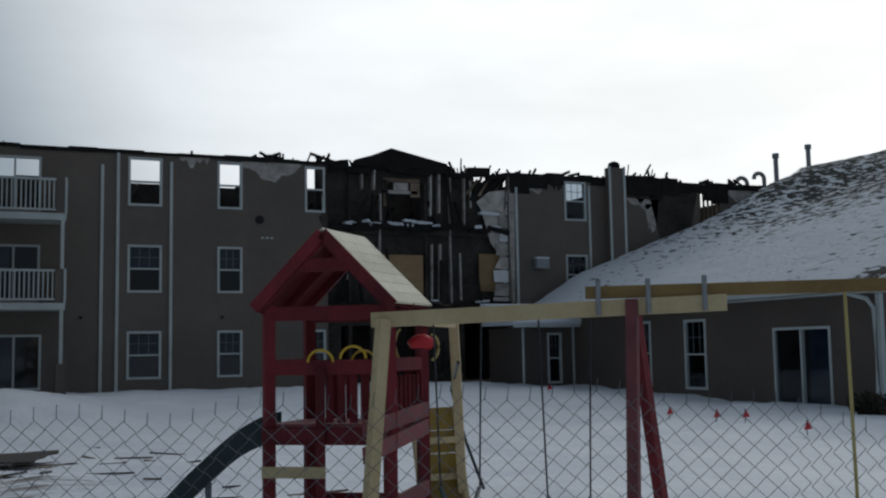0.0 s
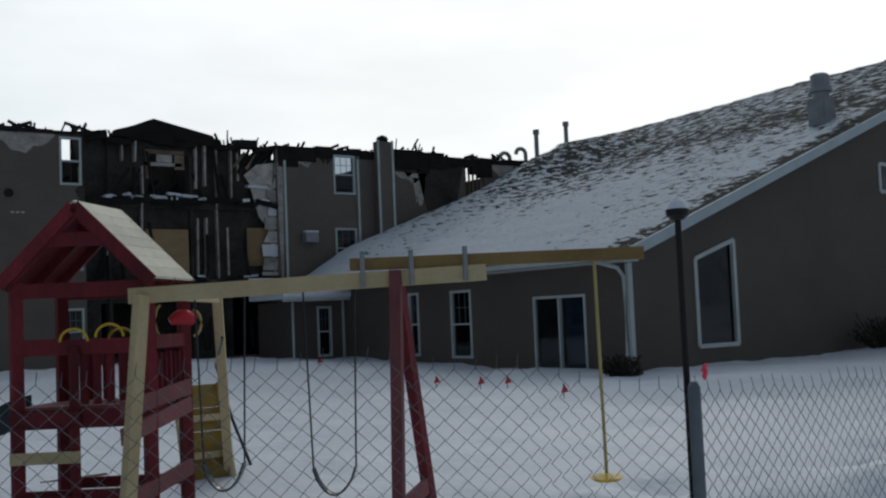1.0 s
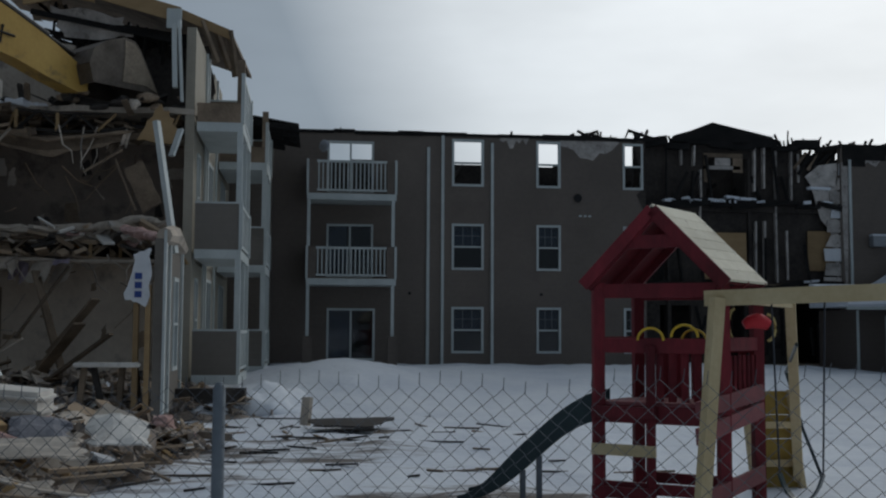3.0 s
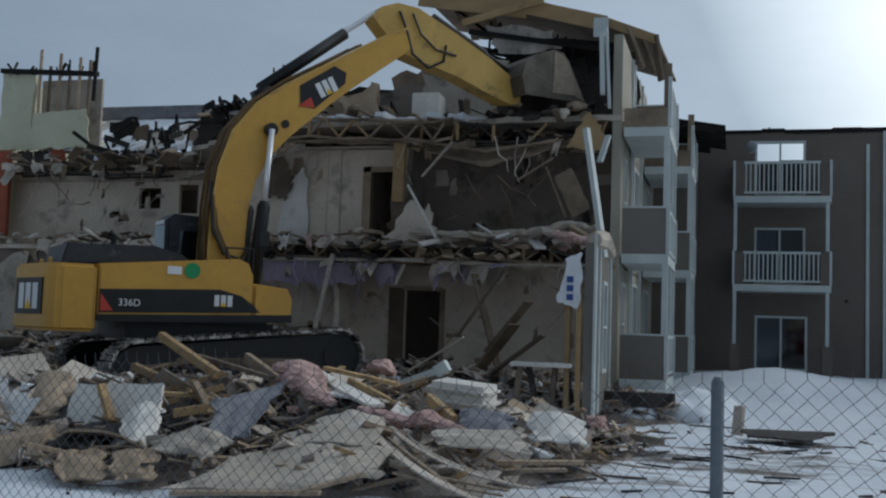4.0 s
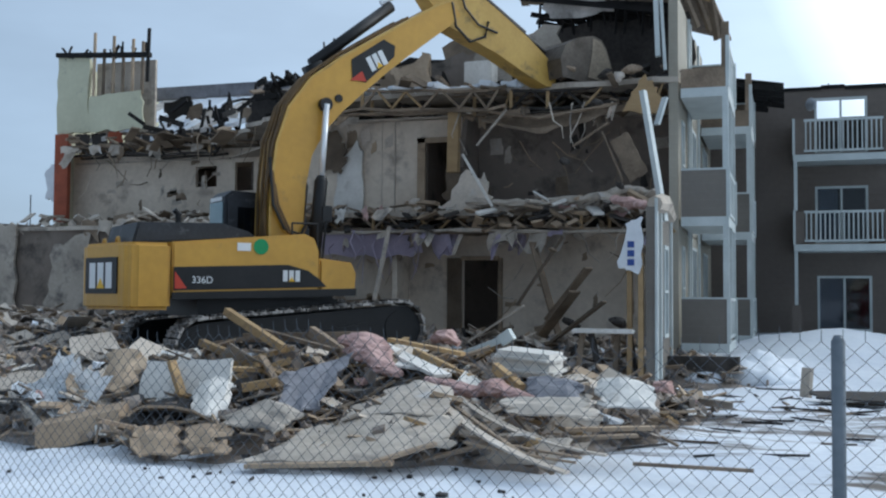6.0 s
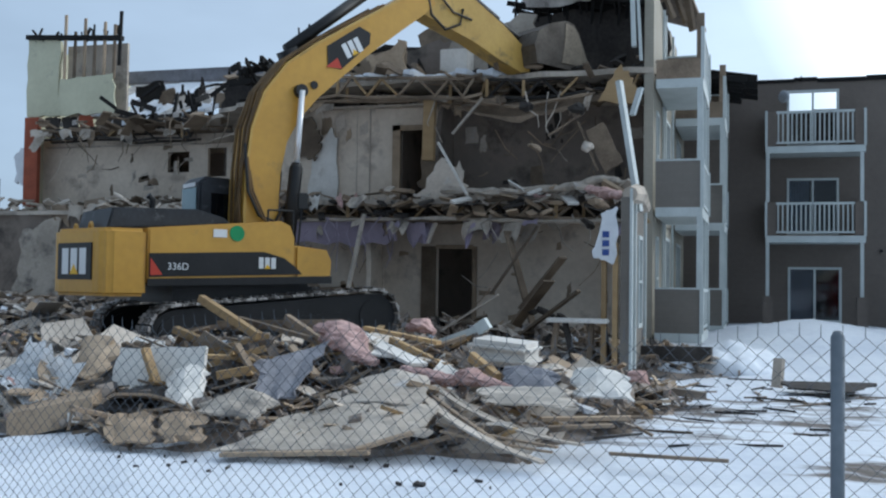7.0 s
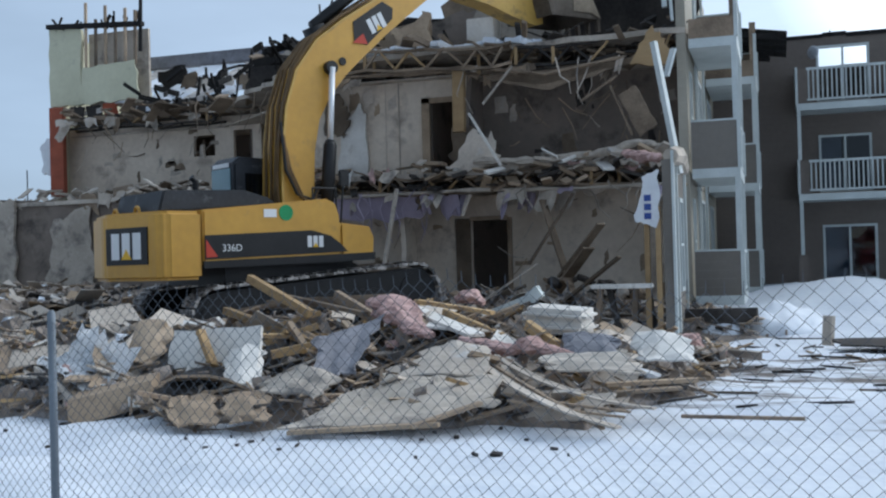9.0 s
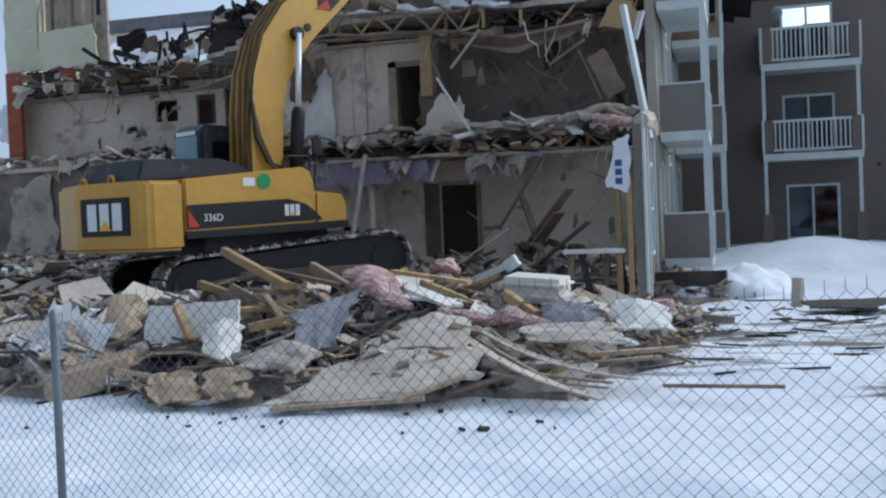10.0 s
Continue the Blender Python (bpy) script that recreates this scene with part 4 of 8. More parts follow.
    for i in range(nx):
        for j in range(ny):
            if inside(18.85 + (i + 0.5) * step, 17.45 + (j + 0.5) * step):
                bm.faces.new((rv(i, j), rv(i + 1, j), rv(i + 1, j + 1), rv(i, j + 1)))
    part("roof", bm, SHINGLE, b, "dark shingle roof under patchy wind-blown snow", smooth=True)
    bm = bmesh.new()
    pts = [(18.9, 17.5)] + [(x - 0.1, y - 0.1) for x, y in ridge]
    slab(bm, [(x, y, roof_z(x) - 0.04) for x, y in pts], 0.14)
    part("roof_deck", bm, OLDWOOD, b)
    bm = bmesh.new()
    back = [(x, y, roof_z(x) + roof_lift(x, y) - 0.02) for x, y in ridge]
    low = [(18.85, 34.42), (22.5, 34.42), (27.0, 34.42), (32.0, 34.42), (37.2, 39.5), (40.0, 46.0), (56.0, 46.0), (57.0, 38.0), (58.0, 33.0), (58.9, 29.0), (58.9, 24.3), (58.9, 17.45)]
    for k in range(11):
        slab(bm, [back[k], back[k + 1], (*low[k + 1], 3.0), (*low[k], 3.0)], 0.1)
    part("roof_back", bm, SNOW, b)
    # rake and eave boards, gutter
    bm = bmesh.new()
    beam(bm, (18.85, 17.42, roof_z(18.85) - 0.08), (43.0, 17.42, roof_z(43.0) - 0.08), 0.06, 0.26)
    part("rake_board", bm, mat("pale_blue_fascia", (0.5, 0.58, 0.6), (0.42, 0.49, 0.52), rough=0.6, bump=0.05), b)
    bm = bmesh.new()
    beam(bm, (18.85, 17.6, roof_z(18.85) - 0.12), (18.85, 31.6, roof_z(18.85) - 0.12), 0.12, 0.13)
    part("gutter", bm, TRIM, b)
    bm = bmesh.new()
    box(bm, (18.91, 17.6, 2.84), (HX - 0.004, 31.5, 2.88))
    part("soffit", bm, TRIM, b)
    bm = bmesh.new()
    tube(bm, [(18.85, 18.6, 2.9), (19.2, 18.15, 2.72), (19.3, 18.05, 2.5), (19.3, 18.05, 0.4)], 0.05, 8)
    part("downspout", bm, TRIM, b)
    for x, y in ((HX - 0.01, HY0 - 0.01), (HX - 0.01, HY1 - 0.1)):
        bm = bmesh.new()
        box(bm, (x - 0.02, y - 0.02, -0.2), (x + 0.1, y + 0.1, 2.83))
        part("corner_board", bm, TRIM, b)
    # lower wing jutting out before the burnt block
    bm = bmesh.new()
    wall(bm, "x", 31.5, 0.2, 17.42, 19.36, -0.2, 2.42, [(18.4, 18.9, 0.55, 2.2)])
    part("wall", bm, TAUPE_H, b)
    bm = bmesh.new()
    wall(bm, "y", 17.42, 0.2, 31.7, 34.0, -0.2, 2.42, [])
    part("wall", bm, TAUPE_H, b)
    window(b, "x", 31.5, 18.4, 18.9, 0.55, 2.2, 1, blind=False)
    bm = bmesh.new()
    prof = [(30.9, 2.5), (30.84, 2.58), (30.86, 2.7), (30.93, 2.8), (31.05, 2.87), (31.4, 2.95), (33.4, 3.3), (33.4, 2.5)]
    slab(bm, [(16.8, y, z) for y, z in prof], 2.56, (1, 0, 0))
    part("lower_roof", bm, SNOW, b, "lower roof under thick rounded snow")
    bm = bmesh.new()
    box(bm, (16.82, 30.92, 2.41), (19.36, 31.02, 2.5))
    part("gutter", bm, TRIM, b)
    bm = bmesh.new()
    box(bm, (17.4, 31.42, 0.3), (17.47, 31.496, 2.4), 0.015)
    part("downspout", bm, TRIM, b)
    # roof pipes and vents
    for x, y, h in ((36.97, 38.65, 11.2), (34.97, 38.65, 10.65)):
        bm = bmesh.new()
        tube(bm, [(x, y, 6.0), (x, y, h - 0.2)], 0.11, 10)
        tube(bm, [(x, y, h - 0.22), (x, y, h)], 0.16, 10)
        part("vent_pipe", bm, PIPEG, b)
    for x, y, h in ((34.4, 38.85, 9.55), (33.05, 38.45, 9.2)):
        bm = bmesh.new()
        tube(bm, [(x, y, 6.0), (x, y, h - 0.2)] + [(x - 0.3 + 0.3 * math.cos(a), y, h + 0.25 * math.sin(a) - 0.1) for a in np.linspace(0.3, 3.3, 7)], 0.1, 10)
        part("gooseneck_vent", bm, PIPEG, b)
    bm = bmesh.new()
    x, y = 30.4, 19.75
    z = roof_z(x)
    box(bm, (x - 0.31, y - 0.31, z - 0.3), (x + 0.31, y + 0.31, z + 0.76), 0.03)
    tube(bm, [(x, y, z + 0.74), (x, y, z + 0.98), (x, y, z + 1.0), (x, y, z + 1.12), (x, y, z + 1.14), (x, y, z + 1.54), (x, y, z + 1.6)], [0.27, 0.27, 0.36, 0.36, 0.3, 0.3, 0.22], 16)
    part("exhaust_vent", bm, PIPEG, b, "large round exhaust vent on a square curb")


build_house()


def shrub(x, y, r, seed, label):
    rr = random.Random(seed)
    bm = bmesh.new()
    z = gz(x, y) - 0.1
    for _ in range(150):
        a, h = rr.uniform(0, 6.28), rr.uniform(0.25, 1.0)
        d = rr.uniform(0.2, 1.0) * r
        p = Vector((x + 0.3 * d * math.cos(a), y + 0.3 * d * math.sin(a), z))
        q = Vector((x + d * math.cos(a), y + d * math.sin(a), z + h * r * 1.1))
        tube(bm, [p, (p + q) / 2 + Vector((0, 0, 0.05)), q], [0.012, 0.009, 0.004], 4, caps=False)
        for _ in range(4):
            t = rr.uniform(0.5, 1)
            c = p.lerp(q, t)
            obox(bm, pose(*c, rr.uniform(0, 90), rr.uniform(0, 90), 0), (0.07, 0.05, 0.02))
    single("shrub", bm, SHRUB, label, "shrub", "shrubs by the house")


shrub(18.3, 17.3, 0.55, 1, "small bare shrub at the corner of the house")
shrub(28.6, 17.0, 1.0, 2, "rounded dark shrub against the gable wall")
shrub(30.3, 16.9, 1.0, 3, "rounded dark shrub against the gable wall")

# ---- the wing under demolition ----


def ragged(bm, pts, thick, direction, seed, rough=0.12, n=6):
    """A plate whose straight outline is broken up into a torn edge."""
    r = random.Random(seed)
    out = []
    for p, q in zip(pts, pts[1:] + pts[:1]):
        p, q = Vector(p), Vector(q)
        for k in range(n):
            v = p.lerp(q, k / n)
            if k:
                v += Vector((r.uniform(-1, 1), r.uniform(-1, 1), r.uniform(-1, 1))) * rough
            out.append(v)
    d = Vector(direction).normalized()
    o = Vector(pts[0])
    out = [v - d * (v - o).dot(d) for v in out]
    slab(bm, out, thick, direction)


def truss_floor(parent, x0, x1, y, z0, z1, seed, m=OLDWOOD):
    """The cut end of a floor of open-web trusses: chord pieces and webs, some of them missing."""
    r = random.Random(seed)

    def sag(x):
        return 0.07 * math.sin(x * 1.3 + seed) + 0.04 * math.sin(x * 3.1)
    for row in range(2):
        yy = y + row * 0.6
        x = x0
        while x < x1 - 0.1:
            w = min(r.uniform(0.7, 0.95), x1 - x)
            for z in (z0, z1):
                stick(parent, "truss_chord", m, (x, yy, z + sag(x)), (x + w, yy, z + sag(x + w)), 0.09, 0.06)
            for a in (0, 1):
                if r.random() < (0.9 if row == 0 else 0.5):
                    stick(parent, "truss_web", PLY if r.random() < 0.4 else m, (x + a * w + r.uniform(-0.03, 0.03), yy + r.uniform(-0.05, 0.05), z0 + sag(x)), (x + w * 0.5 + r.uniform(-0.04, 0.04), yy, z1 + sag(x)), 0.06, 0.05)
            if r.random() < 0.25:
                stick(parent, "truss_post", PLY, (x, yy - 0.03, z0 + sag(x)), (x, yy - 0.03, z1 + sag(x)), 0.07, 0.05)
            x += w


def hanging(parent, x0, x1, y, z, n, seed, m, long=0.7, name="torn_strip"):
    r = random.Random(seed)
    for _ in range(n):
        bm = bmesh.new()
        x = r.uniform(x0, x1)
        p = Vector((x, y + r.uniform(-0.4, 0.2), z + r.uniform(-0.1, 0.1)))
        pts = [p]
        for _ in range(3):
            p = p + Vector((r.uniform(-0.25, 0.25), r.uniform(-0.1, 0.1), -r.uniform(0.3, 1.0) * long / 2))
            pts.append(p)
        tube(bm, pts, [0.016, 0.02, 0.014, 0.008], 5)
        part(name, bm, m, parent)


def scraps(parent, x0, x1, y, z, n, seed, mats, long=0.7):
    """Torn sheets of lining that hang from a broken edge, each with its own bend and ragged foot."""
    r = random.Random(seed)
    for _ in range(n):
        bm = bmesh.new()
        x, w, h = r.uniform(x0, x1), r.uniform(0.1, 0.5), r.uniform(0.15, 1.0) * long
        yy, lean, skew = y + r.uniform(-0.25, 0.3), r.uniform(-0.3, 0.15), r.uniform(-0.4, 0.4)
        cols = []
        for k in range(5):
            u = k / 4
            foot = h * r.uniform(0.45, 1.0)
            cols.append([(x + (u - 0.5) * w + skew * s * foot, yy + lean * s * s + 0.05 * math.sin(3 * u + seed), z + 0.06 * r.uniform(-1, 1) * (s == 0) - foot * s) for s in (0, 0.55, 1)])
        for c, d in zip(cols, cols[1:]):
            for s in (0, 1):
                slab(bm, [c[s], d[s], d[s + 1], c[s + 1]], 0.015, (0, 1, 0.1))
        bmesh.ops.remove_doubles(bm, verts=bm.verts, dist=0.002)
        part("torn_scrap", bm, r.choice(mats), parent)


def build_ruin():
    b = thing("collapsed_building", "half-demolished three-storey apartment wing with its rooms torn open", "building")
    r = random.Random(21)
    EX = -2.15
    Y = 23.3
    # floors that still hang together
    for x0, x1, y, z, m, th in ((-16.5, EX, Y, 6.48, DRYWALL, 0.12), (-16.5, EX, Y, 3.66, DRYWALL, 0.12), (-22.2, -16.5, 28.5, 6.45, OLDWOOD, 0.12), (-24.2, -16.5, 27.2, 3.75, DRYWALL, 0.12)):
        bm = bmesh.new()
        cut = [(x0, 28.6, z), (-10.9, y, z)] if x1 == EX else [(x0, y, z)]
        ragged(bm, cut + [(x1, y, z), (x1, 34.3, z), (x0, 34.3, z)], th, (0, 0, -1), int(-x0 * 7 + z), 0.22, 14)
        part("floor_deck", bm, m, b)
        bm = bmesh.new()
        slab(bm, ([(x0, 29.4, z - 0.46), (-10.6, y + 0.8, z - 0.46)] if x1 == EX else [(x0, y + 0.8, z - 0.46)]) + [(x1, y + 0.8, z - 0.46), (x1, 34.3, z - 0.46), (x0, 34.3, z - 0.46)], 0.04)
        part("ceiling_board", bm, DRYWALL, b)
    truss_floor(b, -11, -5.9, Y - 0.35, 5.98, 6.42, 1)
    truss_floor(b, -5.9, EX - 0.1, Y + 0.1, 6.0, 6.4, 5, DARKB)
    truss_floor(b, -11, EX - 0.1, Y, 3.2, 3.56, 2)
    truss_floor(b, -21.9, -16.5, 28.6, 6.1, 6.4, 3, DARKB)
    bm = bmesh.new()
    box(bm, (-24, Y + 0.5, 0.3), (EX, 34.3, 0.6))
    part("ground_slab", bm, DRYWALL, b)
    # ground floor rooms
    bm = bmesh.new()
    wall(bm, "x", 24.6, 0.14, -11.6, EX, 0.5, 3.2, [(-7.4, -6.5, 0.5, 2.58)])
    part("partition", bm, WALLIN, b, "beige plaster wall with a dark doorway")
    # wall behind the doorway, in the brown that carries the room's shade
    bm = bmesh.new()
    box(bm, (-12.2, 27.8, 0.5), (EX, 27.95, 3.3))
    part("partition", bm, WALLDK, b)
    for x, y0, z0, z1, m in ((-8.9, 23.7, 0.5, 3.2, WALLIN), (-12.0, 23.7, 0.5, 3.2, WALLIN)):
        bm = bmesh.new()
        ragged(bm, [(x, y0, z0), (x, 24.6, z0), (x, 24.6, z1), (x, y0, z1)], 0.12, (1, 0, 0), 5, 0.1)
        part("partition", bm, m, b)
    # second floor rooms
    bm = bmesh.new()
    wall(bm, "x", 24.4, 0.14, -11.8, -8.42, 3.66, 6.0, [])
    part("partition", bm, WALLIN, b, "cream plaster wall")
    bm = bmesh.new()
    wall(bm, "x", 25.2, 0.14, -7.3, EX, 3.66, 6.02, [])
    part("partition", bm, WALLDK, b, "brown bedroom wall, its shade put into the colour")
    bm = bmesh.new()
    box(bm, (-8.9, 27.6, 3.66), (-7.5, 27.75, 6.1))
    part("partition", bm, WALLDK, b)
    bm = bmesh.new()
    box(bm, (-8.42, 24.55, 3.66), (-8.3, 27.6, 6.0))
    part("partition", bm, WALLDK, b)
    bm = bmesh.new()
    ragged(bm, [(-7.3, 23.7, 3.7), (-7.3, 25.2, 3.7), (-7.3, 25.2, 6.0), (-7.3, 24.2, 6.0)], 0.12, (1, 0, 0), 9, 0.15)
    part("partition", bm, WALLDK, b)
    # doorway on the second floor: lintel, casing, brown reveal toned down for shade, pale board beside it
    bm = bmesh.new()
    wall(bm, "x", 24.4, 0.14, -8.415, -7.36, 5.5, 6.0, [])
    part("lintel", bm, WALLIN, b)
    for x0, x1, z0, z1 in ((-8.5, -8.3, 3.7, 5.55), (-8.5, -7.36, 5.42, 5.55)):
        bm = bmesh.new()
        box(bm, (x0, 24.33, z0), (x1, 24.396, z1))
        part("door_casing", bm, TANB, b)
    bm = bmesh.new()
    ragged(bm, [(-10.75, 24.3, 3.72), (-9.95, 24.3, 3.72), (-9.93, 24.3, 5.2), (-10.1, 24.3, 5.55), (-10.6, 24.3, 4.85)], 0.06, (0, 1, 0), 801, 0.05)
    part("torn_drywall", bm, WHITEB, b, "pale bared wallboard with a torn edge")
    bm = bmesh.new()
    ragged(bm, [(-11.0, 24.2, 4.8), (-10.5, 24.2, 4.7), (-10.3, 24.2, 5.3), (-10.55, 24.2, 5.75), (-11.0, 24.2, 5.8)], 0.05, (0, 1, 0), 802, 0.08)
    part("torn_drywall", bm, OLDWOOD, b)
    for x in (-9.45, -9.1):
        bm = bmesh.new()
        box(bm, (x - 0.012, 24.385, 3.72), (x + 0.012, 24.397, 5.98))
        part("board_joint", bm, GREYB, b)
    bm = bmesh.new()
    ragged(bm, [(-7.62, 23.9, 4.75), (-7.2, 23.9, 4.8), (-6.55, 23.9, 4.2), (-6.4, 23.9, 3.8), (-7.3, 23.9, 3.75), (-7.7, 23.9, 4.0)], 0.06, (0, 1, 0.1), 803, 0.09)
    part("torn_drywall", bm, OLDWOOD, b)
    # doorway on the ground floor: brown frame, half-open leaf, loose pieces round it
    for x0, x1, z0, z1, m in ((-7.78, -7.42, 0.5, 2.62, OLDWOOD), (-6.5, -6.4, 0.5, 2.62, TANB), (-7.42, -6.5, 2.56, 2.66, TANB)):
        bm = bmesh.new()
        box(bm, (x0, 24.52, z0), (x1, 24.595, z1))
        part("door_casing", bm, m, b)
    # low remains of an inner wall behind the machine
    bm = bmesh.new()
    ragged(bm, [(-12.0, 24.2, 0.6), (-9.0, 24.2, 0.6), (-9.1, 24.2, 1.5), (-10.4, 24.2, 1.7), (-11.9, 24.2, 1.2)], 0.08, (0, 1, 0), 806, 0.12)
    part("torn_drywall", bm, OLDWOOD, b)
    # stains and torn patches on the inner walls, each with its own outline
    q = random.Random(77)
    for x0, x1, y, z0, z1, n, ms in ((-6.3, -2.6, 24.59, 0.7, 3.0, 9, (TANB, GREYB, OLDWOOD)), (-11.4, -8.0, 24.59, 0.7, 3.0, 7, (TANB, GREYB, DRYWALL)), (-6.9, -2.6, 25.19, 3.9, 5.8, 10, (DARKB, OLDWOOD, GREYB)),
                                     (-21.6, -16.4, 29.39, 4.1, 6.2, 14, (GREYB, TANB, OLDWOOD, DRYWALL)), (-11.2, -8.6, 24.39, 5.3, 5.95, 5, (GREYB, TANB))):
        for _ in range(n):
            x, z, w, h = q.uniform(x0, x1), q.uniform(z0, z1), q.uniform(0.06, 0.4), q.uniform(0.08, 0.5)
            bm = bmesh.new()
            ragged(bm, [(x - w / 2, y, z - h / 2), (x + w / 2, y, z - h * q.uniform(0.2, 0.5)), (x + w * q.uniform(0.1, 0.5), y, z + h / 2), (x - w / 2, y, z + h * q.uniform(0.1, 0.5))], 0.012, (0, 1, 0), 900 + int(x * 10), 0.03, 3)
            part("torn_patch", bm, q.choice(ms), b)
    # thin cracks of bared lath and wire sagging across the rooms
    for x0, x1, y, z0, z1, n in ((-6.6, -2.7, 24.6, 4.2, 5.9, 16), (-21.5, -16.3, 29.2, 4.2, 6.3, 16), (-6.2, -2.8, 24.3, 0.9, 3.0, 8), (-10.9, -8.6, 24.0, 2.2, 3.1, 6)):
        for _ in range(n):
            p = Vector((q.uniform(x0, x1), y + q.uniform(-0.3, 0.1), q.uniform(z0, z1)))
            e = p + Vector((q.uniform(-0.7, 0.7), q.uniform(-0.1, 0.1), q.uniform(-0.8, 0.3)))
            bm = bmesh.new()
            tube(bm, [p, p.lerp(e, 0.5) + Vector((q.uniform(-0.1, 0.1), 0, -q.uniform(0.0, 0.12))), e], [0.018, 0.014, 0.01], 5)
            part("dangling_lath", bm, q.choice((OLDWOOD, TANB, DRYWALL)), b)
    bm = bmesh.new()
    beam(bm, (-7.25, Y, 4.55), (-7.23, Y, 6.0), 0.2, 0.26)
    part("timber_post", bm, PLY, b, "split brown timber post")
    bm = bmesh.new()
    ragged(bm, [(-7.5, Y - 0.1, 3.75), (-6.2, Y - 0.1, 3.7), (-6.4, Y - 0.1, 4.3), (-6.9, Y - 0.1, 4.6)], 0.06, (0, 1, 0), 3, 0.13)
    part("torn_drywall", bm, GREYB, b)
    bm = bmesh.new()
    ragged(bm, [(-6.6, Y, 5.8), (-5.2, Y, 5.5), (-3.2, Y, 5.95), (-3.2, Y, 5.82), (-5.1, Y, 5.36), (-6.6, Y, 5.7)], 0.05, (0, 1, 0.1), 8, 0.06)
    part("sagging_ceiling", bm, OLDWOOD, b)
    bm = bmesh.new()
    ragged(bm, [(-3.62, Y, 5.13), (-3.24, Y, 5.32), (-2.8, Y, 4.43), (-3.18, Y, 4.18)], 0.06, (0, 1, 0), 18, 0.02)
    part("hanging_panel", bm, OLDWOOD, b)
    # third floor: what is left of the walls
    for k, (x0, x1, y, z1, m) in enumerate(((-12.2, -8.6, 25.4, 7.7, OLDWOOD), (-9.4, -8.4, 24.9, 7.75, TANB), (-9.3, -7.5, 26.4, 8.1, WALLDK), (-7.6, -5.3, 26.0, 8.5, DRYWALL), (-5.6, EX, 27.0, 8.9, SOOT), (-8.9, -7.4, 27.4, 8.75, OLDWOOD), (-11.5, -8.6, 28.2, 8.5, SOOT), (-14.5, -12.4, 27, 7.5, SOOT))):
        bm = bmesh.new()
        ragged(bm, [(x0, y, 6.48), (x1, y, 6.48), (x1, y, z1), (x0, y, z1 - 0.25)], 0.12, (0, 1, 0), 30 + k, 0.14)
        part("partition", bm, m, b)
    bm = bmesh.new()
    box(bm, (-7.22, 24.0, 6.5), (-6.55, 24.6, 7.28), 0.02)
    part("white_cabinet", bm, WHITEB, b, "white metal appliance left on the upper floor")
    bm = bmesh.new()
    for k in range(60):
        x = r.uniform(-10.6, -5.2)
        obox(bm, pose(x, Y + r.uniform(0.0, 1.4), 6.53, r.uniform(-12, 12), r.uniform(-12, 12), r.uniform(0, 90)), (r.uniform(0.2, 0.8), r.uniform(0.2, 0.5), r.uniform(0.05, 0.2)), 0.02)
    part("snow_patch", bm, SNOW, b)
    # the hanging roof piece: sheathing above, black trusses below
    bm = bmesh.new()
    slab(bm, [(-7.2, 24.0, 9.85), (-4.4, 23.7, 9.35), (-2.5, 23.6, 8.75), (-1.45, 23.6, 8.3), (-1.3, 28.5, 8.5), (-4.4, 29, 9.6), (-7.2, 28, 10.0)], 0.08)
    rp = part("hanging_roof", bm, OLDWOOD, b, "torn roof deck hanging over the upper floor")
    bm = bmesh.new()
    for p, q, h in (((-7.1, 23.9, 9.62), (-4.4, 23.62, 9.1), 0.5), ((-4.4, 23.62, 9.12), (-2.6, 23.5, 8.62), 0.34), ((-2.6, 23.5, 8.66), (-1.45, 23.5, 8.2), 0.2)):
        beam(bm, p, q, 0.05, h)
    part("fascia_board", bm, PLY, rp, "tan-brown fascia board")
    bm = bmesh.new()
    beam(bm, (-5.9, 23.4, 8.75), (-4.0, 23.4, 9.2), 0.05, 0.16)
    part("loose_board", bm, PINE, rp)
    for k in range(22):
        bm = bmesh.new()
        y = 24 + k * 0.2
        beam(bm, (-5.6 + r.uniform(-0.4, 0.4), y, 8.9 - 0.02 * k + r.uniform(-0.2, 0.1)), (-2.3, y, 7.5 + r.uniform(-0.1, 0.9)), 0.05, 0.12)
        part("charred_truss", bm, CHAR, rp)
    for k in range(16):
        bm = bmesh.new()
        x = -5.4 + k * 0.2
        beam(bm, (x, 24.2, 9.0 - 0.25 * (x + 5.4)), (x + r.uniform(-0.3, 0.3), 25, 7.4 + r.uniform(-0.6, 0.4)), 0.05, 0.1)
        part("charred_truss", bm, CHAR, rp)
    bm = bmesh.new()
    ragged(bm, [(-5.5, 24.1, 8.9), (-3.9, 24.1, 8.7), (-3.7, 24.1, 8.25), (-5.2, 24.1, 8.2)], 0.04, (0, 1, 0.2), 41, 0.1)
    part("torn_sheathing", bm, ASH, rp)
    bm = bmesh.new()
    ragged(bm, [(-6.6, 24.3, 9.6), (-5.3, 24.3, 9.3), (-5.2, 24.3, 8.5), (-5.9, 24.3, 8.6)], 0.04, (0, 1, 0), 43, 0.12)
    part("torn_sheathing", bm, OLDWOOD, rp)
    bm = bmesh.new()
    box(bm, (-2.85, 23.35, 8.28), (-2.52, 23.4, 8.72), 0.01)
    part("loose_panel", bm, TRIM, rp)
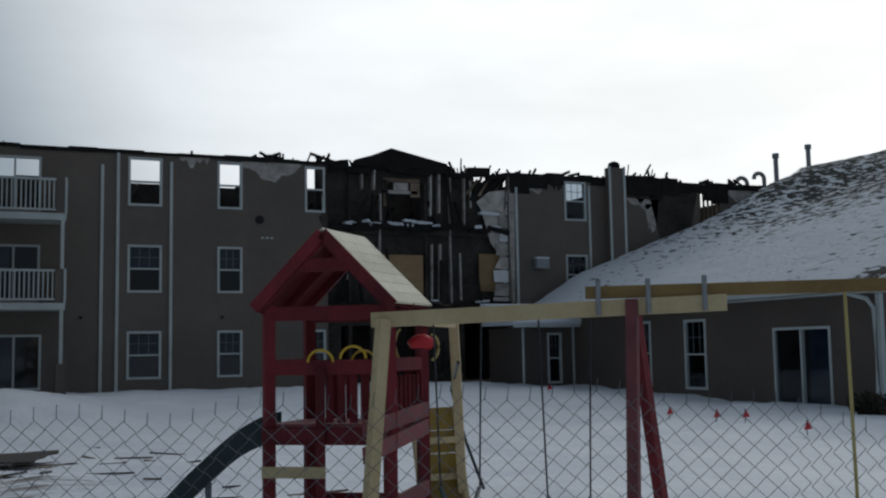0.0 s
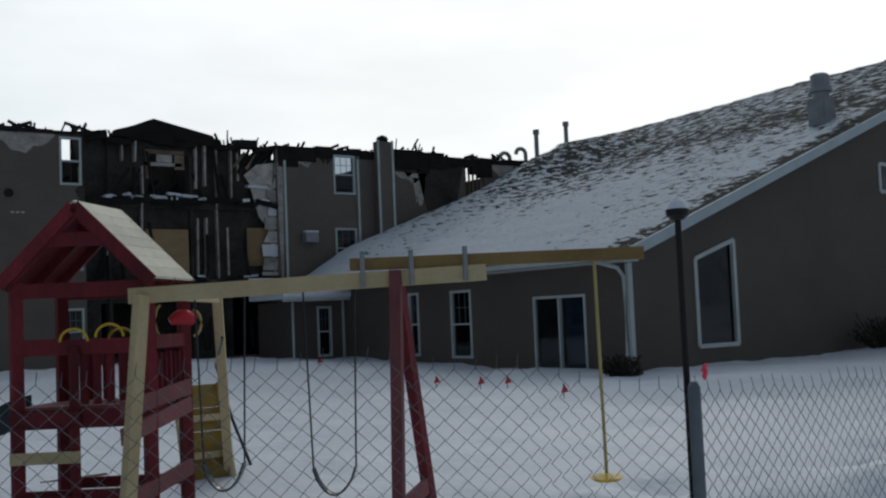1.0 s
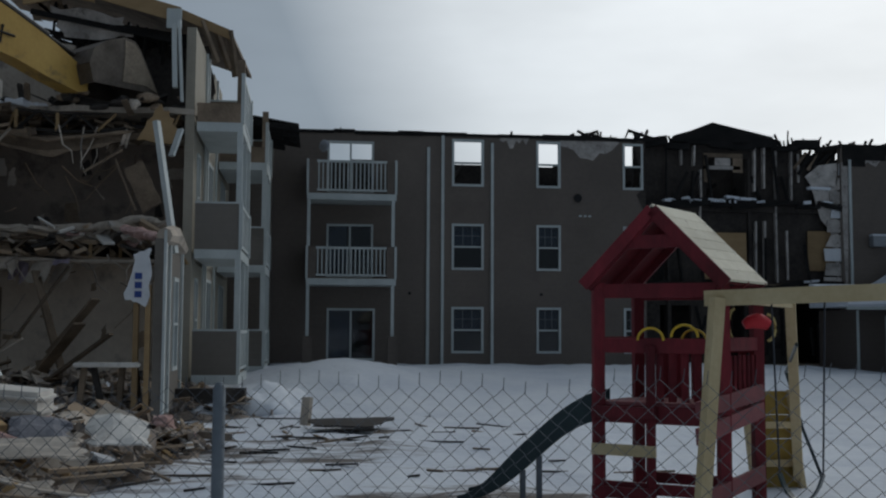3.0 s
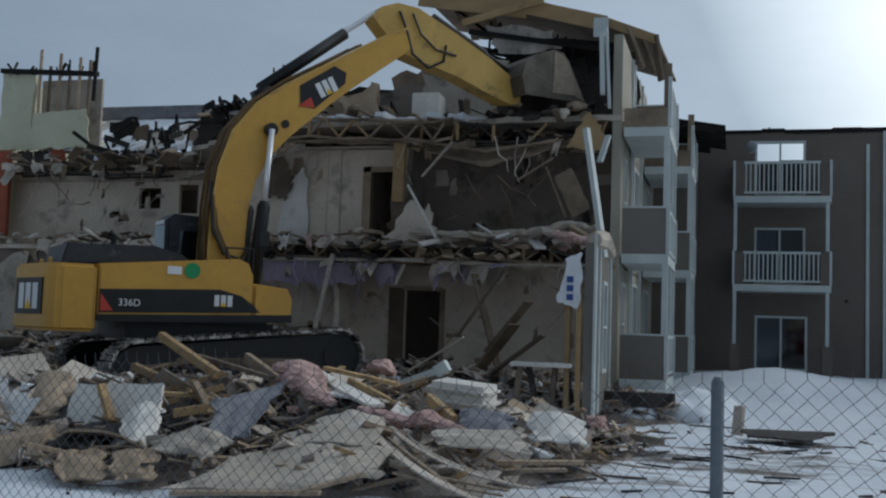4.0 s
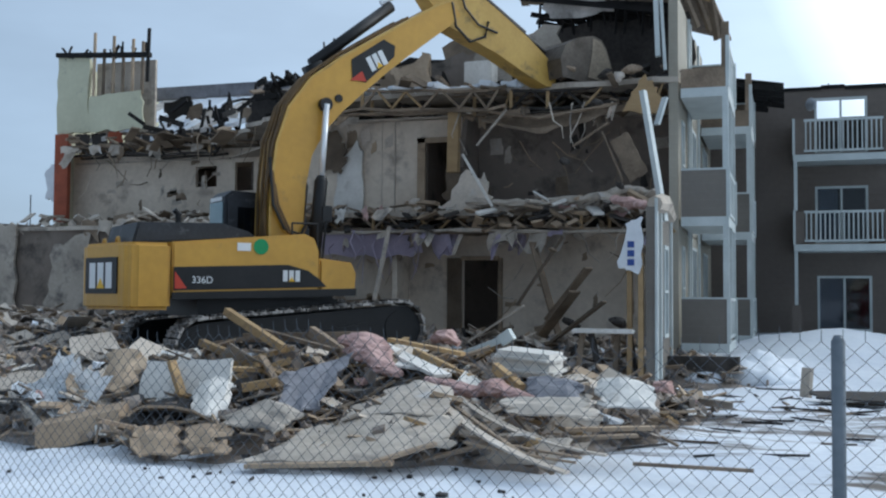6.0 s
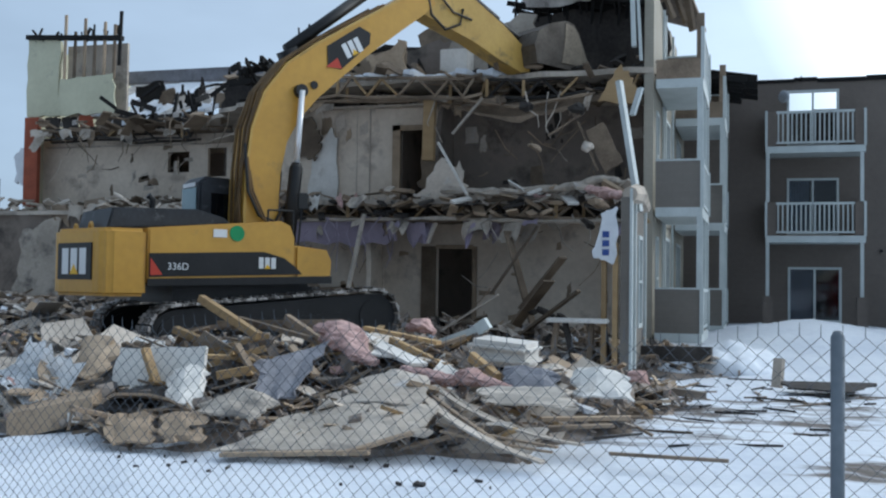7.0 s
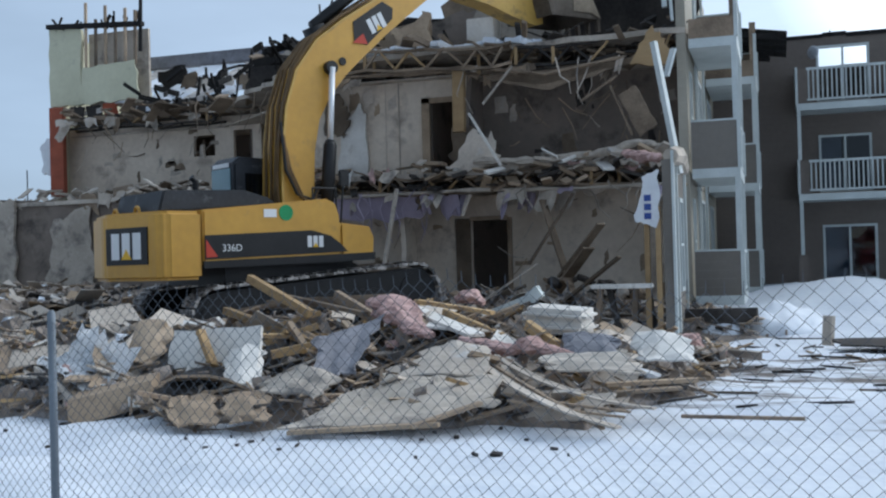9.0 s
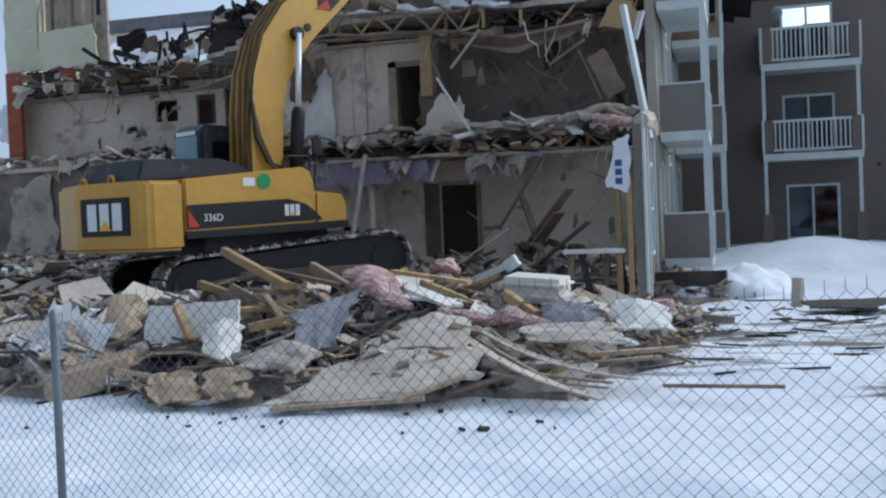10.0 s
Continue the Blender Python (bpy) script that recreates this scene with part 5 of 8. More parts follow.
    for k, (p, q) in enumerate((((-1.5, 23.5, 8.3), (-1.35, 23.6, 7.3)), ((-1.8, 23.6, 8.35), (-1.5, 23.7, 7.5)), ((-2.1, 23.5, 8.5), (-1.75, 23.6, 7.6)))):
        stick(rp, "loose_board", OLDWOOD, p, q, 0.2, 0.07)
    # the hanging roof stands well behind the torn floor edge
    push = Matrix.Translation((0, 0, 1.66)) @ Matrix.Diagonal((1.1, 1.1, 1.1, 1)) @ Matrix.Translation((0, 0, -1.66))
    for o in (rp, *rp.children):
        o.data.transform(push)
    # east side: standing fragment with a window, leaning trim
    bm = bmesh.new()
    wall(bm, "y", EX, -0.16, 19.1, 21.6, 0.2, 3.3, [(20.45, 21.05, 0.95, 2.65)])
    fr = part("wall_fragment", bm, TAUPE_L, b, "standing fragment of outer wall with a window")
    window(fr, "y", EX, 20.45, 21.05, 0.95, 2.65, -1, blind=False)
    for y, w in ((19.15, 0.16), (19.75, 0.12), (21.55, 0.1)):
        bm = bmesh.new()
        box(bm, (EX + 0.002, y - w / 2, 0.2), (EX + 0.05, y + w / 2, 3.45))
        part("corner_board", bm, TRIM, fr)
    bm = bmesh.new()
    tube(bm, [(EX, 19.1, 3.35), (EX + 0.02, 20.0, 3.42), (EX, 21.6, 3.3)], [0.14, 0.2, 0.13], 8)
    part("torn_insulation", bm, DRYWALL, fr)
    bm = bmesh.new()
    for x in (-2.4, -2.6):
        beam(bm, (x, 19.12, 0.2), (x, 19.12, 2.3 + r.uniform(0, 0.4)), 0.09, 0.14)
    part("bare_studs", bm, PLY, fr)
    bm = bmesh.new()
    ragged(bm, [(-2.78, 19.0, 2.2), (-2.42, 19.0, 2.1), (-2.35, 19.0, 3.1), (-2.66, 19.0, 3.0)], 0.02, (0, 1, 0), 50, 0.05)
    wr = part("house_wrap", bm, WRAP, fr, "flapping white house wrap with blue print")
    bm = bmesh.new()
    for k in range(3):
        box(bm, (-2.62, 18.985, 2.25 + k * 0.16), (-2.5, 18.995, 2.36 + k * 0.16))
    part("print_bar", bm, DECALB, wr)
    bm = bmesh.new()
    beam(bm, (-2.5, 20.2, 5.6), (-2.08, 20.0, 3.1), 0.12, 0.1)
    part("leaning_trim", bm, TRIM, b)
    bm = bmesh.new()
    beam(bm, (-2.35, 22.6, 5.9), (-2.5, 22.4, 5.3), 0.14, 0.06)
    beam(bm, (-2.55, 23.1, 6.9), (-2.6, 23.1, 8.3), 0.16, 0.1)
    beam(bm, (-2.4, 23.1, 6.6), (-2.5, 23.1, 8.4), 0.1, 0.06)
    part("leaning_trim", bm, TRIM, b)
    bm = bmesh.new()
    ragged(bm, [(-3.3, 22.9, 5.7), (-2.45, 22.9, 5.6), (-2.55, 22.9, 6.2), (-2.8, 22.9, 6.5)], 0.1, (0, 1, 0), 61, 0.06)
    part("torn_sheathing", bm, PLY, b)
    # east wall with recessed cream bays
    bm = bmesh.new()
    wall(bm, "y", EX, -0.2, 23.3, 34.3, 0.2, 8.3, [(24.0, 24.5, 3.7, 5.6), (24.0, 24.5, 1.0, 2.8), (26.4, 27.6, 3.75, 5.8), (26.4, 27.6, 0.9, 2.9), (30.0, 31.4, 3.75, 5.8), (30, 31.4, 0.9, 2.9), (26.4, 27.6, 6.5, 8.31), (30, 31.4, 6.5, 8.31)])
    ew = part("wall", bm, CREAM, b, "cream-sided outer wall")
    for y0, y1 in ((26.4, 27.6), (30.0, 31.4)):
        for z0, z1 in ((0.9, 2.9), (3.75, 5.8)):
            sliding_door(ew, "y", EX, y0, y1, z0, z1, -1)
    for z0, z1 in ((1.0, 2.8), (3.7, 5.6)):
        window(ew, "y", EX, 24.0, 24.5, z0, z1, -1, blind=False, bars=False)
    for y in (25.6, 26.1, 28.4):
        bm = bmesh.new()
        box(bm, (EX + 0.002, y - 0.07, 0.2), (EX + 0.05, y + 0.07, 8.3))
        part("corner_board", bm, TRIM, ew)
    bm = bmesh.new()
    box(bm, (EX + 0.004, 33.0, 0.2), (-0.86, 34.55, 8.24))
    part("wall", bm, TAUPE, b)
    # balcony stacks
    for x1, y0, y1 in ((-1.1, 23.25, 26.2), (-0.82, 28.8, 31.6)):
        for zf, zt in ((6.2, 7.3), (3.42, 4.46), (0.72, 1.7)):
            d = balcony(b, EX + 0.06, x1, y0, y1, zf, zt, "+x", zf < 6)
        for y in (y0 + 0.05, y1 - 0.05, (y0 + y1) / 2):
            for z0, z1 in ((1.7, 3.22), (4.46, 6.0)):
                bm = bmesh.new()
                box(bm, (x1 - 0.12, y - 0.05, z0), (x1, y + 0.05, z1))
                part("balcony_post", bm, TRIM, b)
        bm = bmesh.new()
        box(bm, (x1 - 0.14, y0 + 0.001, 6.2), (x1 + 0.02, y0 + 0.12, 7.6))
        part("broken_post", bm, OLDWOOD, b)
        bm = bmesh.new()
        box(bm, (EX + 0.1, y0 + 0.1, 6.235), (x1 - 0.1, y1 - 0.2, 6.33), 0.03)
        part("snow_on_deck", bm, SNOW, b)
    for k in range(4):
        bm = bmesh.new()
        slab(bm, [(-2.6, 30 + k, 7.95 + 0.04 * k), (0.0, 30.1 + k, 7.55), (0.0, 30.9 + k, 7.55), (-2.6, 30.9 + k, 7.95)], 0.05)
        part("broken_eave", bm, CHAR, b)
    for k in range(8):
        stick(b, "eave_rafter", CHAR, (-2.6, 30 + k * 0.5, 7.75), (-0.7 + r.uniform(0, 0.7), 30 + k * 0.5, 7.4), 0.05, 0.14)
    # left part, set back: pale green corner with bare studs
    bm = bmesh.new()
    ragged(bm, [(-22.5, 28.7, 6.9), (-21.3, 28.7, 6.9), (-21.3, 28.7, 9.3), (-22.5, 28.7, 9.4)], 0.14, (0, 1, 0), 70, 0.05)
    part("partition", bm, GREEN_W, b, "pale green plaster corner of the upper floor")
    bm = bmesh.new()
    ragged(bm, [(-21.3, 28.6, 6.9), (-19.1, 28.6, 6.9), (-19.3, 28.6, 8.15), (-21.2, 28.6, 8.05)], 0.05, (0, 1, 0), 71, 0.05)
    part("partition", bm, GREEN_W, b)
    bm = bmesh.new()
    box(bm, (-21.3, 29.1, 6.9), (-19.1, 29.2, 9.2))
    part("partition", bm, DRYWALL, b)
    bm = bmesh.new()
    box(bm, (-22.5, 28.84, 0.5), (-22.36, 34.3, 9.3))
    part("partition", bm, GREEN_W, b)
    for k in range(6):
        bm = bmesh.new()
        x = -21.1 + k * 0.36
        beam(bm, (x, 28.66, 8.0), (x + 0.03, 28.66, 9.2 + (0.9, 0.35, 0.75, 0.2, 0.6, 0.5)[k]), 0.05, 0.09)
        part("bare_stud", bm, OLDWOOD if k % 2 else TANB, b)
    bm = bmesh.new()
    beam(bm, (-22.5, 28.65, 9.45), (-19.0, 28.65, 9.25), 0.2, 0.14)
    beam(bm, (-19.1, 28.65, 8.4), (-19.05, 28.65, 10.1), 0.06, 0.1)
    jagged(bm, -22.4, -19, 28.6, 9.35, 0.5, 16, seed=33)
    part("charred_plate", bm, CHAR, b)
    bm = bmesh.new()
    wall(bm, "x", 29.4, 0.14, -22.36, -15.4, 3.9, 6.3, [(-17.75, -17.0, 5.1, 5.75), (-16.35, -15.7, 4.95, 5.85)])
    part("partition", bm, WALLIN, b, "beige second-floor wall with a broken opening")
    for k in range(9):
        bm = bmesh.new()
        x = -21.8 + k * 0.62
        ragged(bm, [(x, 28.75, 6.38), (x + 0.5, 28.75, 6.36), (x + 0.52, 28.75, 6.84), (x - 0.02, 28.75, 6.86)], 0.05, (0, 1, 0), 820 + k, 0.05)
        part("joist_end", bm, r.choice((DARKB, DARKB, OLDWOOD, OXIDE)), b)
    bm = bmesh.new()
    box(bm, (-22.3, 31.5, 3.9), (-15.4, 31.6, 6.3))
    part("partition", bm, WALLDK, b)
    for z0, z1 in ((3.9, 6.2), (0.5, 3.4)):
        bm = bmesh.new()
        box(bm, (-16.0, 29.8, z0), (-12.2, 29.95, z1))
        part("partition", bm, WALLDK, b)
    bm = bmesh.new()
    box(bm, (-22.45, 28.55, 4.0), (-21.95, 28.72, 6.85))
    part("rust_red_panel", bm, OXIDE, b, "rust-red wall sheathing")
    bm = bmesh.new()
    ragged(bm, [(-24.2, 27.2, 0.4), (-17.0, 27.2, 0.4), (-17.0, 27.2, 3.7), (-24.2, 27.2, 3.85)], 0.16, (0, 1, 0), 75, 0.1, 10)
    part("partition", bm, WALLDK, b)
    bm = bmesh.new()
    ragged(bm, [(-23.4, 27.0, 0.5), (-22.6, 27.0, 0.5), (-22.6, 27.0, 3.8), (-23.3, 27.0, 3.85)], 0.1, (0, 1, 0), 77, 0.1)
    ragged(bm, [(-21.5, 27.05, 0.9), (-19.8, 27.05, 0.9), (-19.9, 27.05, 3.5), (-21.2, 27.05, 3.2)], 0.06, (0, 1, 0), 78, 0.14)
    part("torn_drywall", bm, DRYWALL, b)
    for k in range(16):
        z = 1.0 + k * 0.18
        stick(b, "splintered_board", r.choice((OLDWOOD, DARKB, DRYWALL)), (-24.5 + r.uniform(-0.3, 0.25), 27.1 + r.uniform(-0.2, 0.2), z + r.uniform(-0.2, 0.2)), (-23.8, 27.1, z + r.uniform(-0.1, 0.1)), 0.3, r.uniform(0.06, 0.24))
    bm = bmesh.new()
    tube(bm, [(-23.3, 28.5, 3.8), (-23.3, 28.5, 4.9)], 0.02, 5)
    part("bare_conduit", bm, BLACKM, b)
    bm = bmesh.new()
    tube(bm, [(-12.9, 28.5, 8.2), (-12.95, 28.5, 9.2)], 0.03, 5)
    part("bare_conduit", bm, BLACKM, b)
    bm = bmesh.new()
    ragged(bm, [(-22.9, 28.7, 4.9), (-22.5, 28.7, 4.6), (-22.5, 28.7, 6.0), (-22.9, 28.7, 5.7)], 0.1, (0, 1, 0), 79, 0.08)
    part("torn_insulation", bm, WRAP, b)
    # broken roof between, with snow
    for k in range(8):
        bm = bmesh.new()
        xa, xb = -21.5 + k * 0.9, -20.6 + k * 0.9
        sag = 0.25 * math.sin(k * 1.7)
        slab(bm, [(xa, 28.9, 6.7 + sag), (xb, 28.7, 6.75 + sag), (xb + 0.3, 32.9, 8.65 - 0.1 * (k % 2)), (xa + 0.2, 33, 8.7)], 0.15)
        part("fallen_roof", bm, SNOW if k % 4 else ASH, b, "fallen roof slope under snow")
    for k in range(14):
        bm = bmesh.new()
        x, y = r.uniform(-20.6, -15.0), r.uniform(29.0, 31.5)
        z = 6.75 + (y - 28.9) * 0.47
        w, h = r.uniform(0.4, 1.1), r.uniform(0.3, 0.8)
        ragged(bm, [(x, y, z), (x + w, y, z + r.uniform(-0.2, 0.2)), (x + w * 0.8, y, z + h), (x + r.uniform(-0.2, 0.3), y, z + h * 0.8)], 0.05, (0, 1, r.uniform(-0.6, 0.2)), 400 + k, 0.07)
        part("torn_sheathing", bm, r.choice((SOOT, OLDWOOD, GREYB, CHAR)), b)
    bm = bmesh.new()
    box(bm, (-22.3, 33.0, 8.72), (-11.0, 33.3, 9.18), 0.03)
    part("standing_roof", bm, TARP, b, "strip of frosted grey roof still standing")
    for _ in range(60):
        x = r.uniform(-19.0, -11.5)
        hi = 7.0 + 0.13 * (x + 19.3) * (1 if x > -16 else 0.4)
        y = r.uniform(27, 31)
        stick(b, "charred_rafter", CHAR, (x, y, hi + r.uniform(-0.5, 0.4)), (x + r.uniform(-0.7, 0.7), y + r.uniform(-1, 1), hi + r.uniform(-0.4, 0.55)), r.uniform(0.04, 0.09), r.uniform(0.06, 0.2))
    for _ in range(70):
        x = r.uniform(-13.5, -8.3)
        z = 7.2 + 0.25 * (x + 13.5)
        z = 6.6 + r.uniform(0, 1.0) * (1.6 - abs(x + 11) * 0.4)
        stick(b, "charred_rafter", CHAR, (x, r.uniform(24.5, 29), z), (x + r.uniform(-0.8, 0.8), r.uniform(24.5, 29), z + r.uniform(-0.2, 0.5)), r.uniform(0.04, 0.09), r.uniform(0.06, 0.18))
    bm = bmesh.new()
    for _ in range(60):
        x = r.uniform(-19, -12)
        obox(bm, pose(x, r.uniform(27.2, 29), r.choice((6.4, 6.45, 4.0, 3.9)) + r.uniform(-0.1, 0.2), r.uniform(-25, 25), r.uniform(-25, 25), r.uniform(0, 180)), (r.uniform(0.3, 1.1), r.uniform(0.2, 0.6), r.uniform(0.02, 0.06)))
    tagged(part("loose_board", bm, OLDWOOD, b), kind="stuff")
    # rubble edges along the torn floors
    for (x0, x1, y, z, n, m, sd) in ((-12.4, -2.3, Y - 0.05, 3.68, 34, GREYB, 1), (-12.4, -2.3, Y, 3.66, 26, OLDWOOD, 2), (-12.4, -2.3, Y - 0.1, 6.52, 24, OLDWOOD, 3), (-12, -5, Y + 0.4, 6.6, 30, DARKB, 4),
                                     (-23, -16, 28.2, 3.95, 70, GREYB, 5), (-21.9, -16, 28.4, 6.45, 26, OLDWOOD, 6), (-17, -12, 25, 3.7, 60, GREYB, 7), (-5.4, -2.3, Y + 0.5, 6.5, 30, DARKB, 9), (-6.5, -2.3, Y - 0.2, 3.68, 12, WHITEB, 10), (-12.2, -2.4, Y - 0.1, 3.35, 40, TANB, 11), (-6, -2.4, Y + 0.4, 6.15, 26, OLDWOOD, 12), (-12.2, -2.4, Y, 3.4, 90, DARKB, 13), (-11, -2.4, Y + 0.9, 6.2, 60, DARKB, 14), (-11, -2.6, Y - 0.15, 3.66, 14, TANB, 15)):
        bm = bmesh.new()
        q = random.Random(sd)
        for _ in range(n):
            obox(bm, pose(q.uniform(x0, x1), y + q.uniform(-0.3, 0.9), z + q.uniform(-0.15, 0.25), q.uniform(-30, 30), q.uniform(-30, 30), q.uniform(0, 180)), (q.uniform(0.1, 0.7), q.uniform(0.06, 0.3), q.uniform(0.02, 0.08)))
        tagged(part("broken_board", bm, m, b), kind="stuff")
    for k, (pts, rad, m, lab) in enumerate((([(-6.9, Y - 0.1, 3.85), (-5.4, Y - 0.2, 3.75), (-4.2, Y - 0.15, 3.85), (-3.2, Y - 0.2, 4.05), (-2.6, Y - 0.3, 3.9)], 0.1, DRYWALL, "torn grey insulation along the floor edge"),
                                       ([(-10.9, Y, 6.02), (-9, Y - 0.1, 5.98), (-7, Y - 0.1, 6.0), (-5.2, Y - 0.1, 5.7), (-3.4, Y - 0.1, 5.95)], 0.05, OLDWOOD, "torn ceiling edge"),
                                       ([(-10.9, Y, 3.2), (-9, Y - 0.1, 3.18), (-7, Y - 0.1, 3.2), (-4.5, Y - 0.1, 3.12), (-2.5, Y - 0.1, 3.15)], 0.05, DRYWALL, "torn ceiling edge"),
                                       ([(-3.3, 21.5, 3.7), (-2.8, 20.6, 3.5), (-2.4, 19.6, 3.35)], 0.11, PINK, "torn pinkish insulation"))):
        bm = bmesh.new()
        lumpy(bm, pts, rad, 70 + k)
        part("torn_insulation", bm, m, b, lab)
    scraps(b, -12.3, -2.6, Y, 5.98, 18, 101, (DRYWALL, OLDWOOD, TANB, GREYB))
    scraps(b, -12.3, -2.6, Y - 0.1, 3.75, 34, 102, (DRYWALL, GREYB, WHITEB, PINK), 0.45)
    scraps(b, -12.3, -2.6, Y, 3.15, 26, 103, (DRYWALL, LILAC, GREYB))
    scraps(b, -21.8, -14, 28.4, 6.35, 16, 104, (DRYWALL, OLDWOOD, GREYB))
    scraps(b, -23, -14, 27.3, 3.9, 24, 105, (DRYWALL, OLDWOOD, GREYB))
    hanging(b, -12.3, -2.6, Y, 6.0, 12, 1, DRYWALL, 0.9)
    hanging(b, -11, -8, Y, 3.2, 12, 2, LILAC, 0.9)
    hanging(b, -7, -2.6, Y, 3.2, 8, 3, DRYWALL, 0.6)
    hanging(b, -21.2, -16, 28.6, 6.3, 5, 4, OLDWOOD, 0.8)
    hanging(b, -16, -12, 26, 6.2, 6, 6, OLDWOOD, 0.9)
    bm = bmesh.new()
    ragged(bm, [(-10.6, Y + 0.1, 2.65), (-8.3, Y + 0.1, 2.6), (-8.3, Y + 0.1, 3.2), (-10.7, Y + 0.1, 3.2)], 0.05, (0, 1, 0.2), 90, 0.1)
    part("sagging_ceiling", bm, LILAC, b, "lilac ceiling board hanging down")
    for k, (p, q, w, m) in enumerate((((-5.3, 23, 2.9), (-4.6, 22.6, 0.8), 0.2, OLDWOOD), ((-4.6, 22.9, 3.0), (-5.5, 22.4, 1.5), 0.12, OLDWOOD), ((-4.9, 22.8, 1.2), (-3.9, 22.2, 2.3), 0.25, OLDWOOD), ((-8.7, 23.0, 3.3), (-9.0, 22.5, 0.9), 0.1, DRYWALL),
                                      ((-4.4, 23.0, 5.0), (-3.6, 23.0, 5.5), 0.05, OLDWOOD), ((-3.75, 23, 5.3), (-3.3, 23, 4.2), 0.05, OLDWOOD), ((-6.2, 22.9, 3.7), (-6.9, 22.9, 4.9), 0.09, WHITEB), ((-5.9, 23, 5.9), (-6.6, 23, 5.1), 0.05, DRYWALL))):
        bm = bmesh.new()
        beam(bm, p, q, w, 0.05)
        part("dangling_lumber", bm, m, b)


build_ruin()

# ---- play set ----
U = Vector((0.763, -0.646, 0))            # along the swing beam, away from the tower
V = Vector((0.646, 0.763, 0))             # across it, away from the street


def pt(o, a, c, z):
    return Vector((o[0], o[1], 0)) + U * a + V * c + Vector((0, 0, z))


def build_playset():
    g = thing("play_tower", "dark red wooden play tower with a gabled roof and swing beam", "playset")
    A = Vector((3.10, 9.63, 0))
    FRONT, SIDE = Vector((4.04, 8.97, 0)) - Vector((3.10, 9.63, 0)), Vector((3.66, 10.2, 0)) - Vector((3.10, 9.63, 0))

    def tp(a, c, z):
        return A + FRONT * a + SIDE * c + Vector((0, 0, z))

    def bar(name, p, q, w, h, m, lab=""):
        bm = bmesh.new()
        beam(bm, p, q, w, h)
        return part(name, bm, m, g, lab)
    g0 = -0.15
    for a, c in ((0, 0), (1, 0), (0, 1), (1, 1)):
        bar("post", tp(a, c, g0), tp(a, c, 2.16), 0.1, 0.1, REDW)
    for k, (a, c, z) in enumerate(((0.5, 0.0, 0.96), (0.5, 1.0, 0.96))):
        bar("deck_beam", tp(0, c, z), tp(1, c, z), 0.05, 0.16, REDW)
    for a in (0, 1):
        bar("deck_beam", tp(a, 0, 0.96), tp(a, 1, 0.96), 0.05, 0.16, REDW)
        bar("top_rail", tp(a, 0, 1.6), tp(a, 1, 1.6), 0.05, 0.12, REDW)
    for c in (0, 1):
        bar("top_rail", tp(0, c, 1.58), tp(1, c, 1.58), 0.05, 0.13, REDW)
        bar("tie", tp(0, c, 2.08), tp(1, c, 2.08), 0.05, 0.13, REDW)
        bar("tie", tp(0, c, 0.3), tp(1, c, 0.3), 0.04, 0.1, REDW)
    for k in range(6):
        c = (k + 0.5) / 6
        bar("deck_board", tp(-0.02, c, 1.055), tp(1.02, c, 1.055), 0.12, 0.03, REDP)
    for k in range(5):
        bar("slat", tp(0.5 + k * 0.1, 0.02, 1.08), tp(0.5 + k * 0.1, 0.02, 1.54), 0.07, 0.025, REDW)
    for k in range(7):
        c = 0.1 + k * 0.13
        bar("slat", tp(1.02, c, 1.08), tp(1.02, c, 1.5), 0.025, 0.07, REDW)
        bar("slat", tp(0.1 + k * 0.13, 1.0, 1.06), tp(0.1 + k * 0.13, 1.0, 1.52), 0.07, 0.025, REDW)
    # ladder on the near face
    bar("ladder_stile", tp(0.45, -0.06, g0), tp(0.45, -0.06, 1.58), 0.07, 0.07, REDW)
    for z, m in ((0.26, REDW), (0.64, PALEW), (0.98, REDW)):
        bar("rung", tp(-0.02, -0.1, z), tp(0.5, -0.1, z), 0.04, 0.1, m)
    # roof: two boarded slopes on rafters
    zc, ze = 2.86, 2.18
    for side in (-1, 1):
        for k in range(7):
            t0, t1 = k / 7, (k + 1) / 7
            e0, e1 = 0.5 + side * 0.575 * t0, 0.5 + side * 0.575 * (t1 + 0.02)
            z0, z1 = zc - (zc - ze) * t0, zc - (zc - ze) * t1
            bm = bmesh.new()
            slab(bm, [tp(e0, -0.14, z0), tp(e1, -0.14, z1 - 0.008), tp(e1, 1.02, z1 - 0.008), tp(e0, 1.02, z0)], 0.022)
            part("roof_board", bm, ROOFTAN, g)
        bm = bmesh.new()
        slab(bm, [tp(0.5, -0.1, zc - 0.045), tp(0.5 + side * 0.557, -0.1, ze - 0.04), tp(0.5 + side * 0.557, 0.98, ze - 0.04), tp(0.5, 0.98, zc - 0.045)], 0.012)
        part("roof_lining", bm, REDW, g)
        for c in (-0.1, 0.45, 0.98):
            bar("rafter", tp(0.5, c, zc - 0.08), tp(0.5 + side * 0.557, c, ze - 0.06), 0.045, 0.11, REDW)
        bar("barge_board", tp(0.5, -0.145, zc - 0.05), tp(0.5 + side * 0.575, -0.145, ze - 0.05), 0.025, 0.11, REDW)
    bar("collar", tp(0.28, -0.1, zc - 0.34), tp(0.72, -0.1, zc - 0.34), 0.04, 0.12, REDW)
    bar("ridge_beam", tp(0.5, -0.12, zc - 0.1), tp(0.5, 1.0, zc - 0.1), 0.04, 0.13, REDW)
    # swing beam and its legs
    B0, B1 = Vector((3.754, 8.612, 1.99)), Vector((6.023, 6.69, 2.06))
    d = (B1 - B0).normalized()
